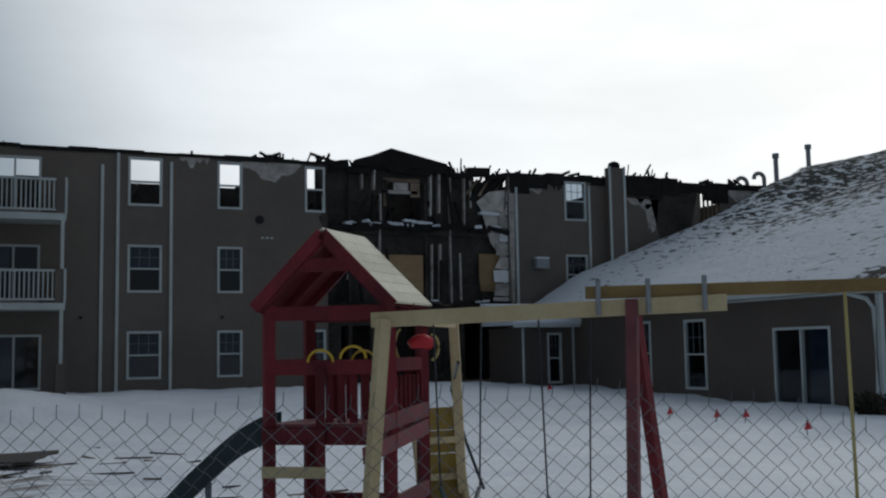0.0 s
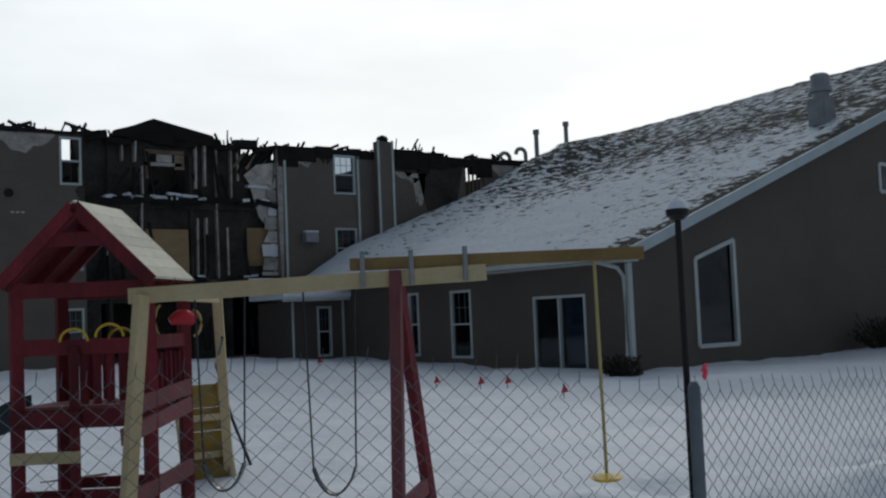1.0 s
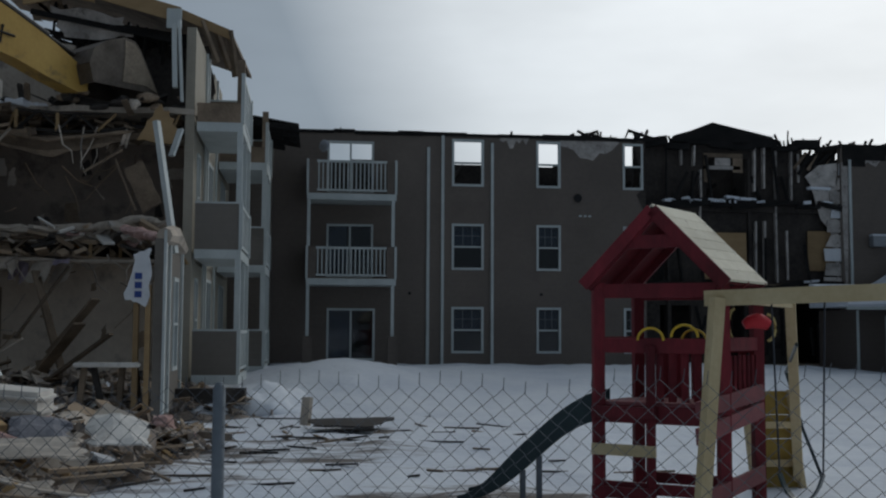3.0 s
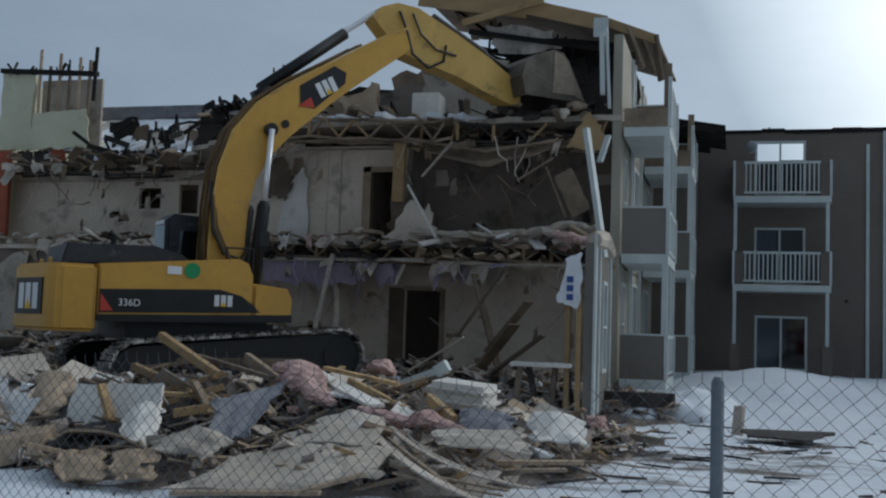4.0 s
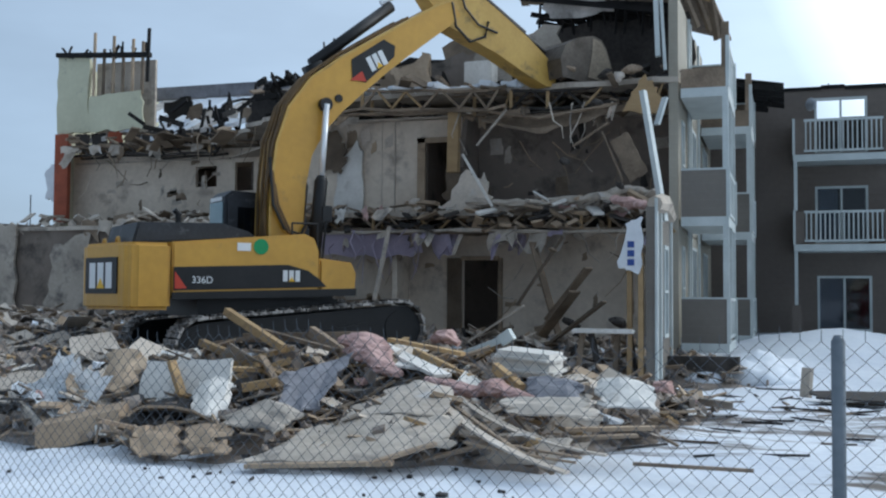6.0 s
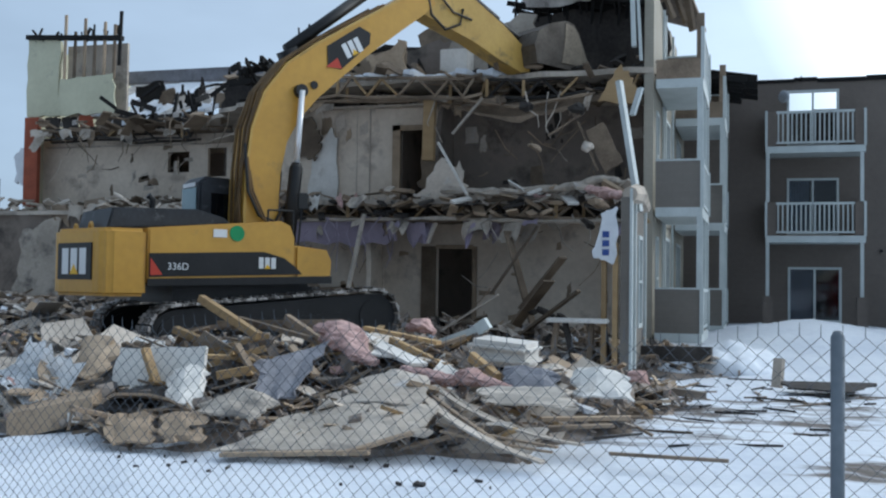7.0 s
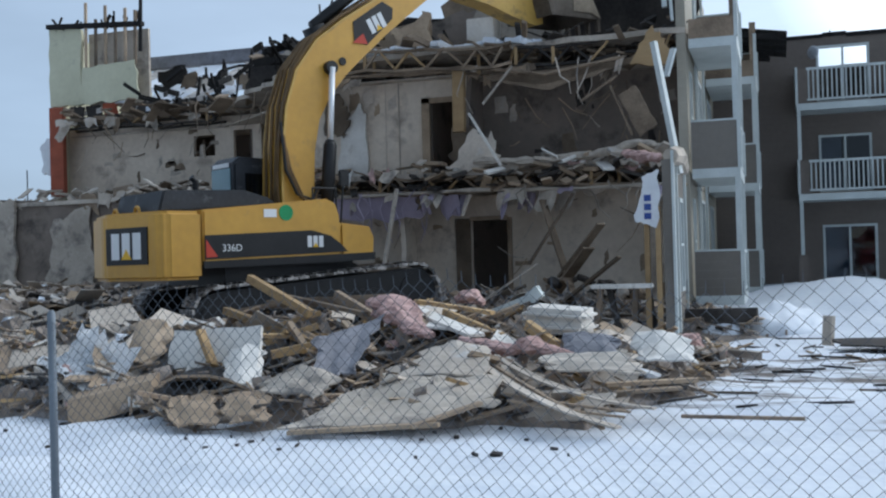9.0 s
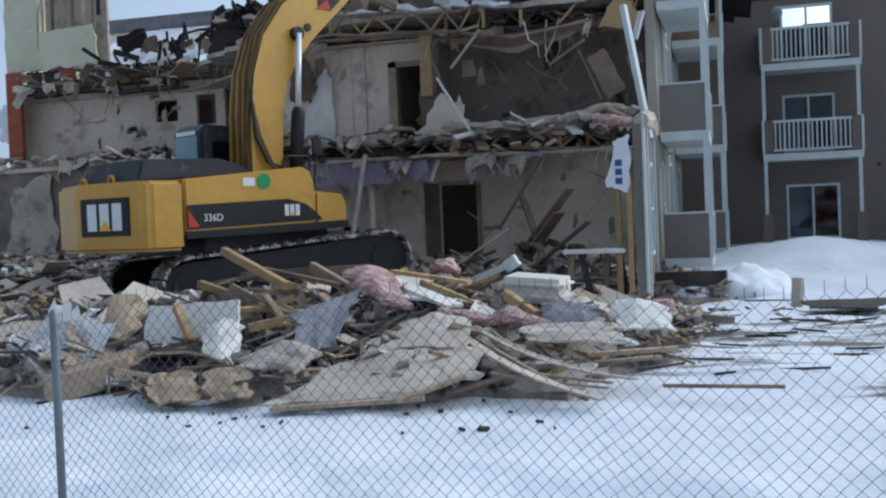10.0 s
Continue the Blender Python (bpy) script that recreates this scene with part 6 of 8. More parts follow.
    bar("swing_beam", B0, B1, 0.09, 0.13, PALEW, "pale new swing beam")
    up0, up1 = B0 + d * 1.86 + Vector((0, 0, 0.135)), B0 + d * 4.25 + Vector((0, 0, 0.07))
    bar("upper_beam", up0 + V * 0.02, up1 + V * 0.02, 0.09, 0.1, BEAMW, "brown beam strapped on top of the swing beam")
    for s in (1.97, 2.37, 2.81):
        p = B0 + d * s
        bar("strap", p + V * -0.06 + Vector((0, 0, -0.06)), p + V * -0.06 + Vector((0, 0, 0.22)), 0.035, 0.02, PIPEG)
    bar("leg", B0 + d * 0.12 - V * 0.06, Vector((3.6, 8.45, g0)), 0.1, 0.1, PALEW)
    bar("leg", B0 + d * 0.3 + V * 2.1 - U * 0.17 + Vector((0, 0, 0.06)), Vector((5.85, 11.35, -0.1)), 0.1, 0.1, PALEW)
    bar("back_beam", B0 + d * 0.25, B0 + d * 0.3 + V * 2.1 - U * 0.17 + Vector((0, 0, 0.0)), 0.06, 0.09, PALEW)
    R = B0 + d * 2.24
    bar("leg", R - V * 0.05 + Vector((0, 0, 0.06)), R - V * 0.26 - U * 0.03 + Vector((0, 0, -2.2)), 0.09, 0.09, REDP)
    bar("leg", R + V * 0.03 + Vector((0, 0, 0.0)), R + V * 0.42 + U * 0.2 + Vector((0, 0, -2.2)), 0.085, 0.085, REDW)
    bar("brace", R - V * 0.26 + Vector((0, 0, -1.82)), R + V * 0.36 + U * 0.17 + Vector((0, 0, -1.72)), 0.04, 0.13, REDP)
    p0, q0 = Vector((3.64, 8.45, 0.0)), tp(1.0, 1.0, 0)
    for z0, z1, m in ((0.3, 0.42, REDP), (0.84, 1.0, REDP), (1.06, 1.16, REDP)):
        bar("brace", p0 + Vector((0.0, 0.08, z0)), q0 + Vector((0, -0.1, z1)), 0.04, 0.14, m)

    def swing(s0, s1, drop, colour, label):
        sw = thing("swing", label, "swing", "swings on the beam")
        a, c = B0 + d * s0, B0 + d * s1
        low = Vector((0, 0, -drop))
        for p, q in ((a, a + low + d * 0.04), (c, c + low - d * 0.04)):
            bm = bmesh.new()
            tube(bm, [p + Vector((0, 0, -0.05)), q], 0.008, 6)
            part("chain", bm, CHAINM, sw)
        bm = bmesh.new()
        n = 10
        pa, pc = a + low + d * 0.04, c + low - d * 0.04
        pts = [pa.lerp(pc, k / n) + Vector((0, 0, -0.22 * math.sin(math.pi * k / n) ** 0.7)) for k in range(n + 1)]
        strip(bm, pts, 0.1, 0.014)
        part("belt_seat", bm, colour, sw, "sagging dark belt seat")
    swing(0.55, 0.97, 1.42, SLIDEM, "dark belt swing hanging on two chains")
    swing(1.46, 1.89, 1.5, SLIDEM, "dark belt swing hanging on two chains")
    ds = thing("disc_swing", "yellow disc swing on a single rope", "swing")
    p = B0 + d * 3.85
    bm = bmesh.new()
    tube(bm, [p + Vector((0, 0, 0.1)), p + Vector((0.02, 0, -1.68))], 0.014, 6)
    part("rope", bm, ROPE, ds)
    bm = bmesh.new()
    c = p + Vector((0.02, 0, -1.7))
    tube(bm, [c + Vector((0, 0, -0.03)), c, c + Vector((0, 0, 0.03))], [0.1, 0.14, 0.05], 16)
    part("disc", bm, YELP, ds)
    # climbing board behind the tower
    cb = thing("climbing_board", "ochre climbing board on a pale frame leaning by the tower", "climbing wall")
    e0, e1 = Vector((5.31, 11.2, 0.02)), Vector((5.8, 11.2, 0.02))
    lean = Vector((-0.02, 0.22, 1.04))
    for k in range(4):
        bm = bmesh.new()
        s0, s1 = k / 4, (k + 0.97) / 4
        slab(bm, [e0 + lean * s0, e1 + lean * s0, e1 + lean * s1, e0 + lean * s1], 0.03, (0, 1, -0.2))
        part("board", bm, OCHRE, cb)
    bm = bmesh.new()
    slab(bm, [e1 + Vector((0.03, 0, 0)), e1 + Vector((0.2, 0.5, 0)), e1 + lean + Vector((0.03, 0.05, 0))], 0.03, (1, -0.3, 0))
    part("side_board", bm, OCHRE, cb)
    for e in (e0 + Vector((-0.05, -0.05, -0.1)), e1 + Vector((0, -0.05, -0.1))):
        bm = bmesh.new()
        beam(bm, e, e + lean * 1.1, 0.06, 0.07)
        part("rail", bm, PALEW, cb)
    for s in (0.25, 0.64):
        bm = bmesh.new()
        beam(bm, e0 + lean * s + Vector((0, -0.05, 0)), e1 + lean * s + Vector((0, -0.05, 0)), 0.05, 0.07)
        part("cross_bar", bm, PALEW, cb)
    bm = bmesh.new()
    tube(bm, [B0 + d * 0.4 + V * 1.3 + Vector((0, 0, -0.4)), e1 + lean * 1.2 + Vector((-0.05, -0.1, 0)), e1 + lean * 0.6 + Vector((0.06, -0.1, 0)), e1 + Vector((0.2, -0.1, 0.1))], 0.018, 6)
    part("climbing_rope", bm, SLIDEM, cb)
    # slide
    sl = thing("slide", "dark green wavy plastic slide running down into the snow", "slide")
    s_top, s_end = tp(0.0, 0.45, 1.03) - FRONT * 0.08, Vector((1.98, 10.62, 0.05))
    n = 18
    path = []
    for k in range(n + 1):
        t = k / n
        p = s_top.lerp(s_end, t)
        p.z = 0.06 + 0.5 * (1 - smooth_step(t * 1.02)) + 0.36 * (1 - t) + 0.03 * math.sin(t * 7)
        path.append(p)
    across = Vector((0.35, 0.94, 0))
    bm = bmesh.new()
    for p, q in zip(path, path[1:]):
        slab(bm, [p - across * 0.23, p + across * 0.23, q + across * 0.23, q - across * 0.23], 0.03)
    part("chute", bm, SLIDEM, sl)
    for s in (-1, 1):
        bm = bmesh.new()
        tall = [0.25 * (1 - 0.8 * smooth_step((k / n - 0.55) / 0.45)) for k in range(n + 1)]
        for k in range(n):
            p, q = path[k] + across * 0.25 * s, path[k + 1] + across * 0.25 * s
            slab(bm, [p - Vector((0, 0, 0.025)), q - Vector((0, 0, 0.025)), q + Vector((0, 0, tall[k + 1] - 0.02)), p + Vector((0, 0, tall[k] - 0.02))], 0.03, across * s)
        bmesh.ops.remove_doubles(bm, verts=bm.verts, dist=0.001)
        part("side_rail", bm, SLIDEM, sl)
    for t in (8, 10):
        bm = bmesh.new()
        beam(bm, path[t] - across * 0.2 + Vector((0, 0, -0.02)), path[t] - across * 0.2 + Vector((0, 0, -0.75)), 0.05, 0.05)
        part("support", bm, GALV, sl)
    # grips and toys on the rails
    for a, c, z in ((0.45, -0.05, 1.63), (0.72, -0.05, 1.66), (0.5, 0.95, 1.62)):
        hd = thing("hand_grip", "yellow plastic hoop grip on the tower rail", "grip", "grips on the tower")
        bm = bmesh.new()
        o = tp(a, c, z)
        tube(bm, [o + FRONT.normalized() * 0.12 * math.cos(q) + Vector((0, 0, 0.11 * math.sin(q))) for q in np.linspace(0, math.pi, 15)], 0.012, 8)
        part("hoop", bm, YELP, hd)
    ty = thing("toy_telescope", "red plastic toy scope with a yellow grip on the rail", "toy")
    o = tp(1.05, 0.42, 1.75)
    bm = bmesh.new()
    tube(bm, [o + Vector((0.22 * k / 8, -0.04 * k / 8, 0.02 + 0.04 * math.sin(k * 0.39))) for k in range(9)], [0.025 + 0.045 * math.sin(0.3 + k * 0.29) for k in range(9)], 16)
    part("body", bm, REDPL, ty)
    bm = bmesh.new()
    tube(bm, [o + Vector((0.2 + 0.08 * math.cos(q), -0.04, 0.0 + 0.12 * math.sin(q))) for q in np.linspace(-1.5, 1.5, 8)], 0.014, 6)
    part("grip", bm, ROPE, ty)
    bm = bmesh.new()
    tube(bm, [o + Vector((-0.1 - 0.06 * math.cos(q), -0.04, 0.03 + 0.14 * math.sin(q))) for q in np.linspace(-1.5, 1.5, 8)], 0.014, 6)
    part("grip", bm, ROPE, ty)


build_playset()

for fx, fy in ((14.76, 19.67), (14.79, 17.16), (14.29, 14.89), (16.2, 27.6), (14.5, 17.7)):
    fl = thing("marker_flag", "small red marker flag stuck in the snow", "flag", "marker flags in the snow")
    z = gz(fx, fy)
    bm = bmesh.new()
    tube(bm, [(fx, fy, z - 0.1), (fx, fy, z + 0.28)], 0.008, 5)
    part("wire", bm, BLACKM, fl)
    bm = bmesh.new()
    slab(bm, [(fx - 0.07, fy, z + 0.1), (fx + 0.1, fy - 0.03, z + 0.12), (fx + 0.02, fy, z + 0.27)], 0.01, (0.4, 1, 0))
    part("cloth", bm, REDPL, fl)

# ---- chain-link fence ----


def fence_y(x):
    """The fence bends at each of its posts."""
    if x < 0.235:
        return 2.75 - 0.26 * (x - 0.235)
    if x < 2.71:
        return 2.75 - 0.416 * (x - 0.235)
    return 1.72 + 0.06 * (x - 2.71)


def fence_top(x):
    """The slack upper edge of the wire."""
    at = (-11, -3.6, -3.0, -2.6, -2.35, -2.0, -1.3, -0.75, 0.0, 0.3, 0.75, 1.0, 1.2, 1.9, 2.3, 2.55, 3.1, 12)
    z = (1.42, 1.44, 1.43, 1.53, 1.52, 1.51, 1.56, 1.5, 1.55, 1.575, 1.585, 1.57, 1.6, 1.62, 1.58, 1.515, 1.485, 1.48)
    return float(np.interp(x, at, z)) + 0.008 * math.sin(x * 17)


def build_fence():
    f = thing("chain_link_fence", "galvanised chain-link fence standing in the snow", "fence")
    for x, h in ((-9.7, 1.44), (-6.4, 1.45), (-3.085, 1.463), (0.235, 1.58), (2.71, 1.527), (5.7, 1.5), (8.7, 1.5)):
        bm = bmesh.new()
        y = fence_y(x)
        tube(bm, [(x, y, gz(x, y) - 0.3), (x, y, h - 0.015), (x, y, h)], [0.016, 0.016, 0.009], 12)
        part("post", bm, GALV, f, smooth=True)
    vs, fs = [], []
    p, r = 0.0475, 0.0009
    k, x = 0, -11.0
    while x < 11.5:
        zt = fence_top(x)
        zb = gz(x, fence_y(x)) - 0.06
        n = int((zt - zb) / (p / 2))
        last = None
        for j in range(n + 1):
            s = 1 if (j + k) % 2 else -1
            xx = x + s * p / 4 * 1.04
            z = zt - j * p / 2
            sway = 0.006 * math.sin(x * 2.1 + z * 3) + s * 0.0015
            y = fence_y(xx) + sway
            ring = len(vs)
            for q in range(3):
                a = q * 2 * math.pi / 3
                vs.append((xx + r * 1.5 * math.cos(a), y + r * 1.2 * math.sin(a), z))
            if last is not None:
                for q in range(3):
                    fs.append((last + q, last + (q + 1) % 3, ring + (q + 1) % 3, ring + q))
            last = ring
        if k % 2 == 0:
            ring = len(vs)
            for q in range(3):
                a = q * 2 * math.pi / 3
                vs.append((x - p / 4 + r * math.cos(a), fence_y(x) + r * math.sin(a), zt + 0.03))
            fs += [(ring + q, ring + (q + 1) % 3, ring - 3 * (n + 1) + (q + 1) % 3, ring - 3 * (n + 1) + q) for q in range(3)]
        x += p / 2 * 1.0
        k += 1
    me = bpy.data.meshes.new("mesh_fabric")
    me.from_pydata(vs, [], fs)
    me.materials.append(WIRE)
    ob = new("mesh_fabric", me)
    ob.parent = f
    ob["kind"] = "stuff"
    rb = thing("ribbon", "bright pink ribbon tied to the fence post", "ribbon")
    bm = bmesh.new()
    obox(bm, pose(2.725, fence_y(2.71) - 0.025, 1.545, 10, 20, 30), (0.022, 0.008, 0.028), 0.003)
    obox(bm, pose(2.72, fence_y(2.71) - 0.028, 1.562, 40, -20, 10), (0.019, 0.008, 0.022), 0.003)
    part("knot", bm, PINKR, rb)
    lp = thing("garden_lamp", "slim black lamp pole with a snow-capped cap behind the fence", "lamp")
    x, y = 2.725, fence_y(2.71) + 0.035
    bm = bmesh.new()
    tube(bm, [(x, y, gz(x, y) - 0.2), (x, y, 1.945)], 0.0085, 10)
    part("pole", bm, BLACKM, lp)
    bm = bmesh.new()
    tube(bm, [(x, y, 1.934), (x, y, 1.945), (x, y, 1.96), (x, y, 1.968)], [0.015, 0.028, 0.03, 0.015], 16)
    part("cap", bm, BLACKM, lp)
    bm = bmesh.new()
    tube(bm, [(x, y, 1.962), (x, y, 1.98), (x, y, 1.992)], [0.028, 0.02, 0.006], 14)
    part("snow_cap", bm, SNOW, lp)


build_fence()

# ---- excavator ----
EX_AT, EX_BASE, TRACK_HEAD = Vector((-9.35, 18.54, 0.55)), 0.55, 51.6
PIVOT = Vector((3.77, 0.0, 7.19))           # arm pivot in the body's space
ARM = 2.98


def profile(bm, pts, y0, y1, bevel=0.0):
    """A plate profile in x, z, from y0 to y1."""
    slab(bm, [(x, y0, z) for x, z in pts], y1 - y0, (0, 1, 0))
    if bevel:
        es = [e for e in bm.edges if abs(e.verts[0].co.y - e.verts[1].co.y) < 1e-5]
        bmesh.ops.bevel(bm, geom=es, offset=bevel, segments=2, affect="EDGES")


def text_mesh(body, size):
    cu = bpy.data.curves.new("lettering", "FONT")
    cu.body, cu.size, cu.extrude = body, size, 0.002
    ob = bpy.data.objects.new("lettering", cu)
    scene.collection.objects.link(ob)
    me = bpy.data.meshes.new_from_object(ob.evaluated_get(bpy.context.evaluated_depsgraph_get()))
    bpy.data.objects.remove(ob)
    return me


def badge(parent, m, w, h):
    """A maker's badge as plain shapes: pale bars over a yellow triangle; m maps x, y of the badge to the panel."""
    for a, c in ((0.02, 0.28), (0.37, 0.63), (0.72, 0.98)):
        bm = bmesh.new()
        box(bm, ((a - 0.5) * w, -0.5 * h, 0), ((c - 0.5) * w, 0.5 * h, 0.004))
        bm.transform(m)
        part("badge_bar", bm, DECALW, parent)
    bm = bmesh.new()
    slab(bm, [(-0.16 * w, -0.5 * h, 0.006), (0.18 * w, -0.5 * h, 0.006), (0.01 * w, -0.1 * h, 0.006)], 0.004)
    bm.transform(m)
    part("badge_triangle", bm, DECALY, parent)


def build_excavator():
    ex = thing("excavator", "large yellow tracked excavator tearing at the building from a rubble heap", "excavator", at=pose(*EX_AT, 0, 0, TRACK_HEAD))
    # undercarriage
    for s in (-1, 1):
        y0, y1 = (s * 1.3 - 0.3, s * 1.3 + 0.3)
        loop = []
        n = 14
        for k in range(n + 1):
            a = -math.pi / 2 + math.pi * k / n
            loop.append((1.97 + 0.5 * math.cos(a), 0.54 + 0.5 * math.sin(a)))
        for k in range(n + 1):
            a = math.pi / 2 + math.pi * k / n
            loop.append((-1.95 + 0.5 * math.cos(a), 0.54 + 0.5 * math.sin(a)))
        bm = bmesh.new()
        profile(bm, [(x * 0.985, 0.54 + (z - 0.54) * 0.86) for x, z in loop], y0 + 0.09, y1 - 0.09)
        fr = part("track_frame", bm, BLACKP, ex)
        fr.matrix_basis = pose(0, 0, -0.17, 0, -4.5, 0)
        # shoes along the loop
        pts = loop + loop[:1]
        length = [0.0]
        for p, q in zip(pts, pts[1:]):
            length.append(length[-1] + math.dist(p, q))
        total = length[-1]
        m = 48
        for k in range(m):
            u = total * k / m
            i = max(j for j in range(len(length) - 1) if length[j] <= u + 1e-9)
            f = (u - length[i]) / max(1e-6, length[i + 1] - length[i])
            p, q = pts[i], pts[i + 1]
            x, z = p[0] + (q[0] - p[0]) * f, p[1] + (q[1] - p[1]) * f
            ang = math.degrees(math.atan2(q[1] - p[1], q[0] - p[0]))
            bm = bmesh.new()
            box(bm, (-0.1, y0, -0.03), (0.1, y1, 0.015))
            box(bm, (-0.012, y0, -0.065), (0.012, y1, -0.03))
            bm.transform(pose(x, 0, z, 0, -ang, 0))
            part("track_shoe", bm, TRACKM, fr)
        for x, r_ in ((-1.95, 0.33), (1.97, 0.33)):
            bm = bmesh.new()
            tube(bm, [(x, y0 + 0.07, 0.54), (x, y1 - 0.07, 0.54)], r_, 20)
            part("sprocket", bm, BLACKP, fr)
        for k in range(7):
            x = -1.35 + k * 0.46
            bm = bmesh.new()
            tube(bm, [(x, y0 + 0.04, 0.24), (x, y1 - 0.04, 0.24)], 0.16, 14)
            part("roller", bm, BLACKP, fr)
        bm = bmesh.new()
        box(bm, (-1.2, y0 + 0.05, 0.4), (1.3, y1 - 0.05, 0.7), 0.03)
        part("side_frame", bm, BLACKP, fr)
    bm = bmesh.new()
    box(bm, (-0.9, -1.1, 0.45), (0.9, 1.1, 0.85))
    tube(bm, [(0, 0, 0.5), (0, 0, 1.1)], 0.95, 24)
    part("car_body", bm, BLACKP, ex)

    # upper structure
    Z = -EX_BASE
    bm = bmesh.new()
    box(bm, (-2.7, -1.35, 1.62 + Z), (0.6, 1.35, 1.78 + Z))
    box(bm, (-1.9, -1.15, 1.3 + Z), (0.8, 1.15, 1.62 + Z))
    body = part("upper_structure", bm, BLACKP, ex)

    def sub(name, bm, m, lab="", smooth=False):
        return part(name, bm, m, body, lab, smooth)
    bm = bmesh.new()
    rear = [(-2.47, 1.48), (-2.47, -1.48), (-3.08, -1.48), (-3.2, -1.4), (-3.27, -1.25), (-3.57, -0.06), (-3.57, 0.06), (-3.27, 1.25), (-3.2, 1.4), (-3.08, 1.48)]
    slab(bm, [(x, y, 2.56 + Z) for x, y in rear], 1.14)
    bmesh.ops.bevel(bm, geom=[e for e in bm.edges], offset=0.06, segments=3, affect="EDGES")
    sub("counterweight", bm, CATY, "yellow cast counterweight with rounded corners")
    bm = bmesh.new()
    profile(bm, [(-2.45, 1.66 + Z), (0.27, 1.74 + Z), (0.27, 2.5 + Z), (0.18, 2.72 + Z), (0.0, 2.8 + Z), (-2.45, 2.58 + Z)], -1.46, -0.62, 0.03)
    sub("side_door", bm, CATY, "yellow side cover")
    bm = bmesh.new()
    profile(bm, [(-2.45, 1.66 + Z), (-0.9, 1.74 + Z), (-0.9, 2.5 + Z), (-2.45, 2.55 + Z)], 0.62, 1.46, 0.03)
    sub("side_door", bm, CATY)
    bm = bmesh.new()
    profile(bm, [(0.29, 1.74 + Z), (1.03, 1.76 + Z), (1.05, 2.1 + Z), (0.95, 2.3 + Z), (0.29, 2.37 + Z)], -1.44, -0.62, 0.04)
    sub("tool_box", bm, CATY)
    bm = bmesh.new()
    profile(bm, [(-2.45, 1.6 + Z), (1.03, 1.68 + Z), (1.03, 1.82 + Z), (-2.45, 1.72 + Z)], -1.475, -1.42)
    sub("skirt", bm, BLACKP)
    # black side band with red wedge and lettering
    ys = -1.47
    bm = bmesh.new()
    slab(bm, [(-2.43, ys, 1.75 + Z), (0.42, ys, 1.84 + Z), (0.27, ys, 1.98 + Z), (0.05, ys, 2.13 + Z), (-0.35, ys, 2.23 + Z), (-2.43, ys, 2.15 + Z)], 0.01, (0, -1, 0))
    band = sub("side_band", bm, BLACKP, "black side band")
    bm = bmesh.new()
    slab(bm, [(-2.41, ys - 0.012, 1.78 + Z), (-2.2, ys - 0.012, 1.79 + Z), (-2.41, ys - 0.012, 2.08 + Z)], 0.004, (0, -1, 0))
    sub("red_wedge", bm, DECALR)
    me = text_mesh("336D", 0.17)
    me.transform(pose(-2.12, ys - 0.014, 1.88 + Z, 90, 0, 0))
    me.materials.clear()
    me.materials.append(DECALW)
    lt = new("lettering", me)
    lt.parent = body
    side = pose(-0.28, ys - 0.012, 2.03 + Z, 90, 0, 0)
    badge(body, side, 0.34, 0.2)
    bm = bmesh.new()
    box(bm, (-1.3, ys + 0.0, 2.46 + Z), (-1.05, ys + 0.02, 2.6 + Z))
    sub("white_sticker", bm, DECALW)
    bm = bmesh.new()
    tube(bm, [(-0.86, ys + 0.02, 2.54 + Z), (-0.86, ys - 0.004, 2.54 + Z)], [0.14, 0.14], 18)
    sub("green_sticker", bm, DECALG)
    # rear badge
    bm = bmesh.new()
    back = Matrix.Translation((-3.43, -0.64, 2.0 + Z)) @ pose(0, 0, 0, 90, 0, -76.1)
    box(bm, (-0.56, -0.31, -0.03), (0.56, 0.31, 0.014), 0.01)
    bm.transform(back)
    sub("rear_panel", bm, BLACKP)
    badge(body, back @ Matrix.Translation((0, 0, 0.016)), 0.82, 0.44)
    # hood, exhaust, lifting eyes, cab
    bm = bmesh.new()
    profile(bm, [(-3.0, 2.56 + Z), (-0.7, 2.7 + Z), (-0.9, 2.84 + Z), (-1.4, 2.97 + Z), (-2.9, 2.93 + Z)], -0.95, 0.9, 0.03)
    sub("engine_hood", bm, HOODM, "dark engine hood")
    bm = bmesh.new()
    tube(bm, [(-2.0, -0.3, 2.88 + Z), (-2.0, -0.3, 3.15 + Z), (-2.08, -0.3, 3.22 + Z)], 0.06, 10)
    sub("exhaust_pipe", bm, BLACKP)
    for y in (-0.2, 0.75):
        bm = bmesh.new()
        tube(bm, [(-3.05, y + 0.1 * math.cos(a), 2.55 + Z + 0.14 * math.sin(a)) for a in np.linspace(0, math.pi, 8)], 0.03, 6)
        sub("lifting_eye", bm, CATY)
    bm = bmesh.new()
    profile(bm, [(-0.85, 1.78 + Z), (0.95, 1.78 + Z), (1.05, 2.6 + Z), (0.75, 3.66 + Z), (-0.7, 3.72 + Z), (-0.85, 3.6 + Z)], 0.45, 1.4, 0.05)
    cab = sub("cab", bm, HOODM, "dark operator cab")
    bm = bmesh.new()
    profile(bm, [(-0.6, 2.5 + Z), (0.75, 2.5 + Z), (0.6, 3.35 + Z), (-0.6, 3.4 + Z)], 0.44, 0.449)
    sub("cab_window", bm, GLASS).visible_shadow = False
    bm = bmesh.new()
    box(bm, (-0.872, 0.55, 2.8 + Z), (-0.862, 1.3, 3.5 + Z))
    sub("rear_window", bm, mat("bluish_glass", (0.24, 0.34, 0.38), (0.18, 0.27, 0.3), rough=0.1, bump=0), "bluish rear cab window")
    bm = bmesh.new()
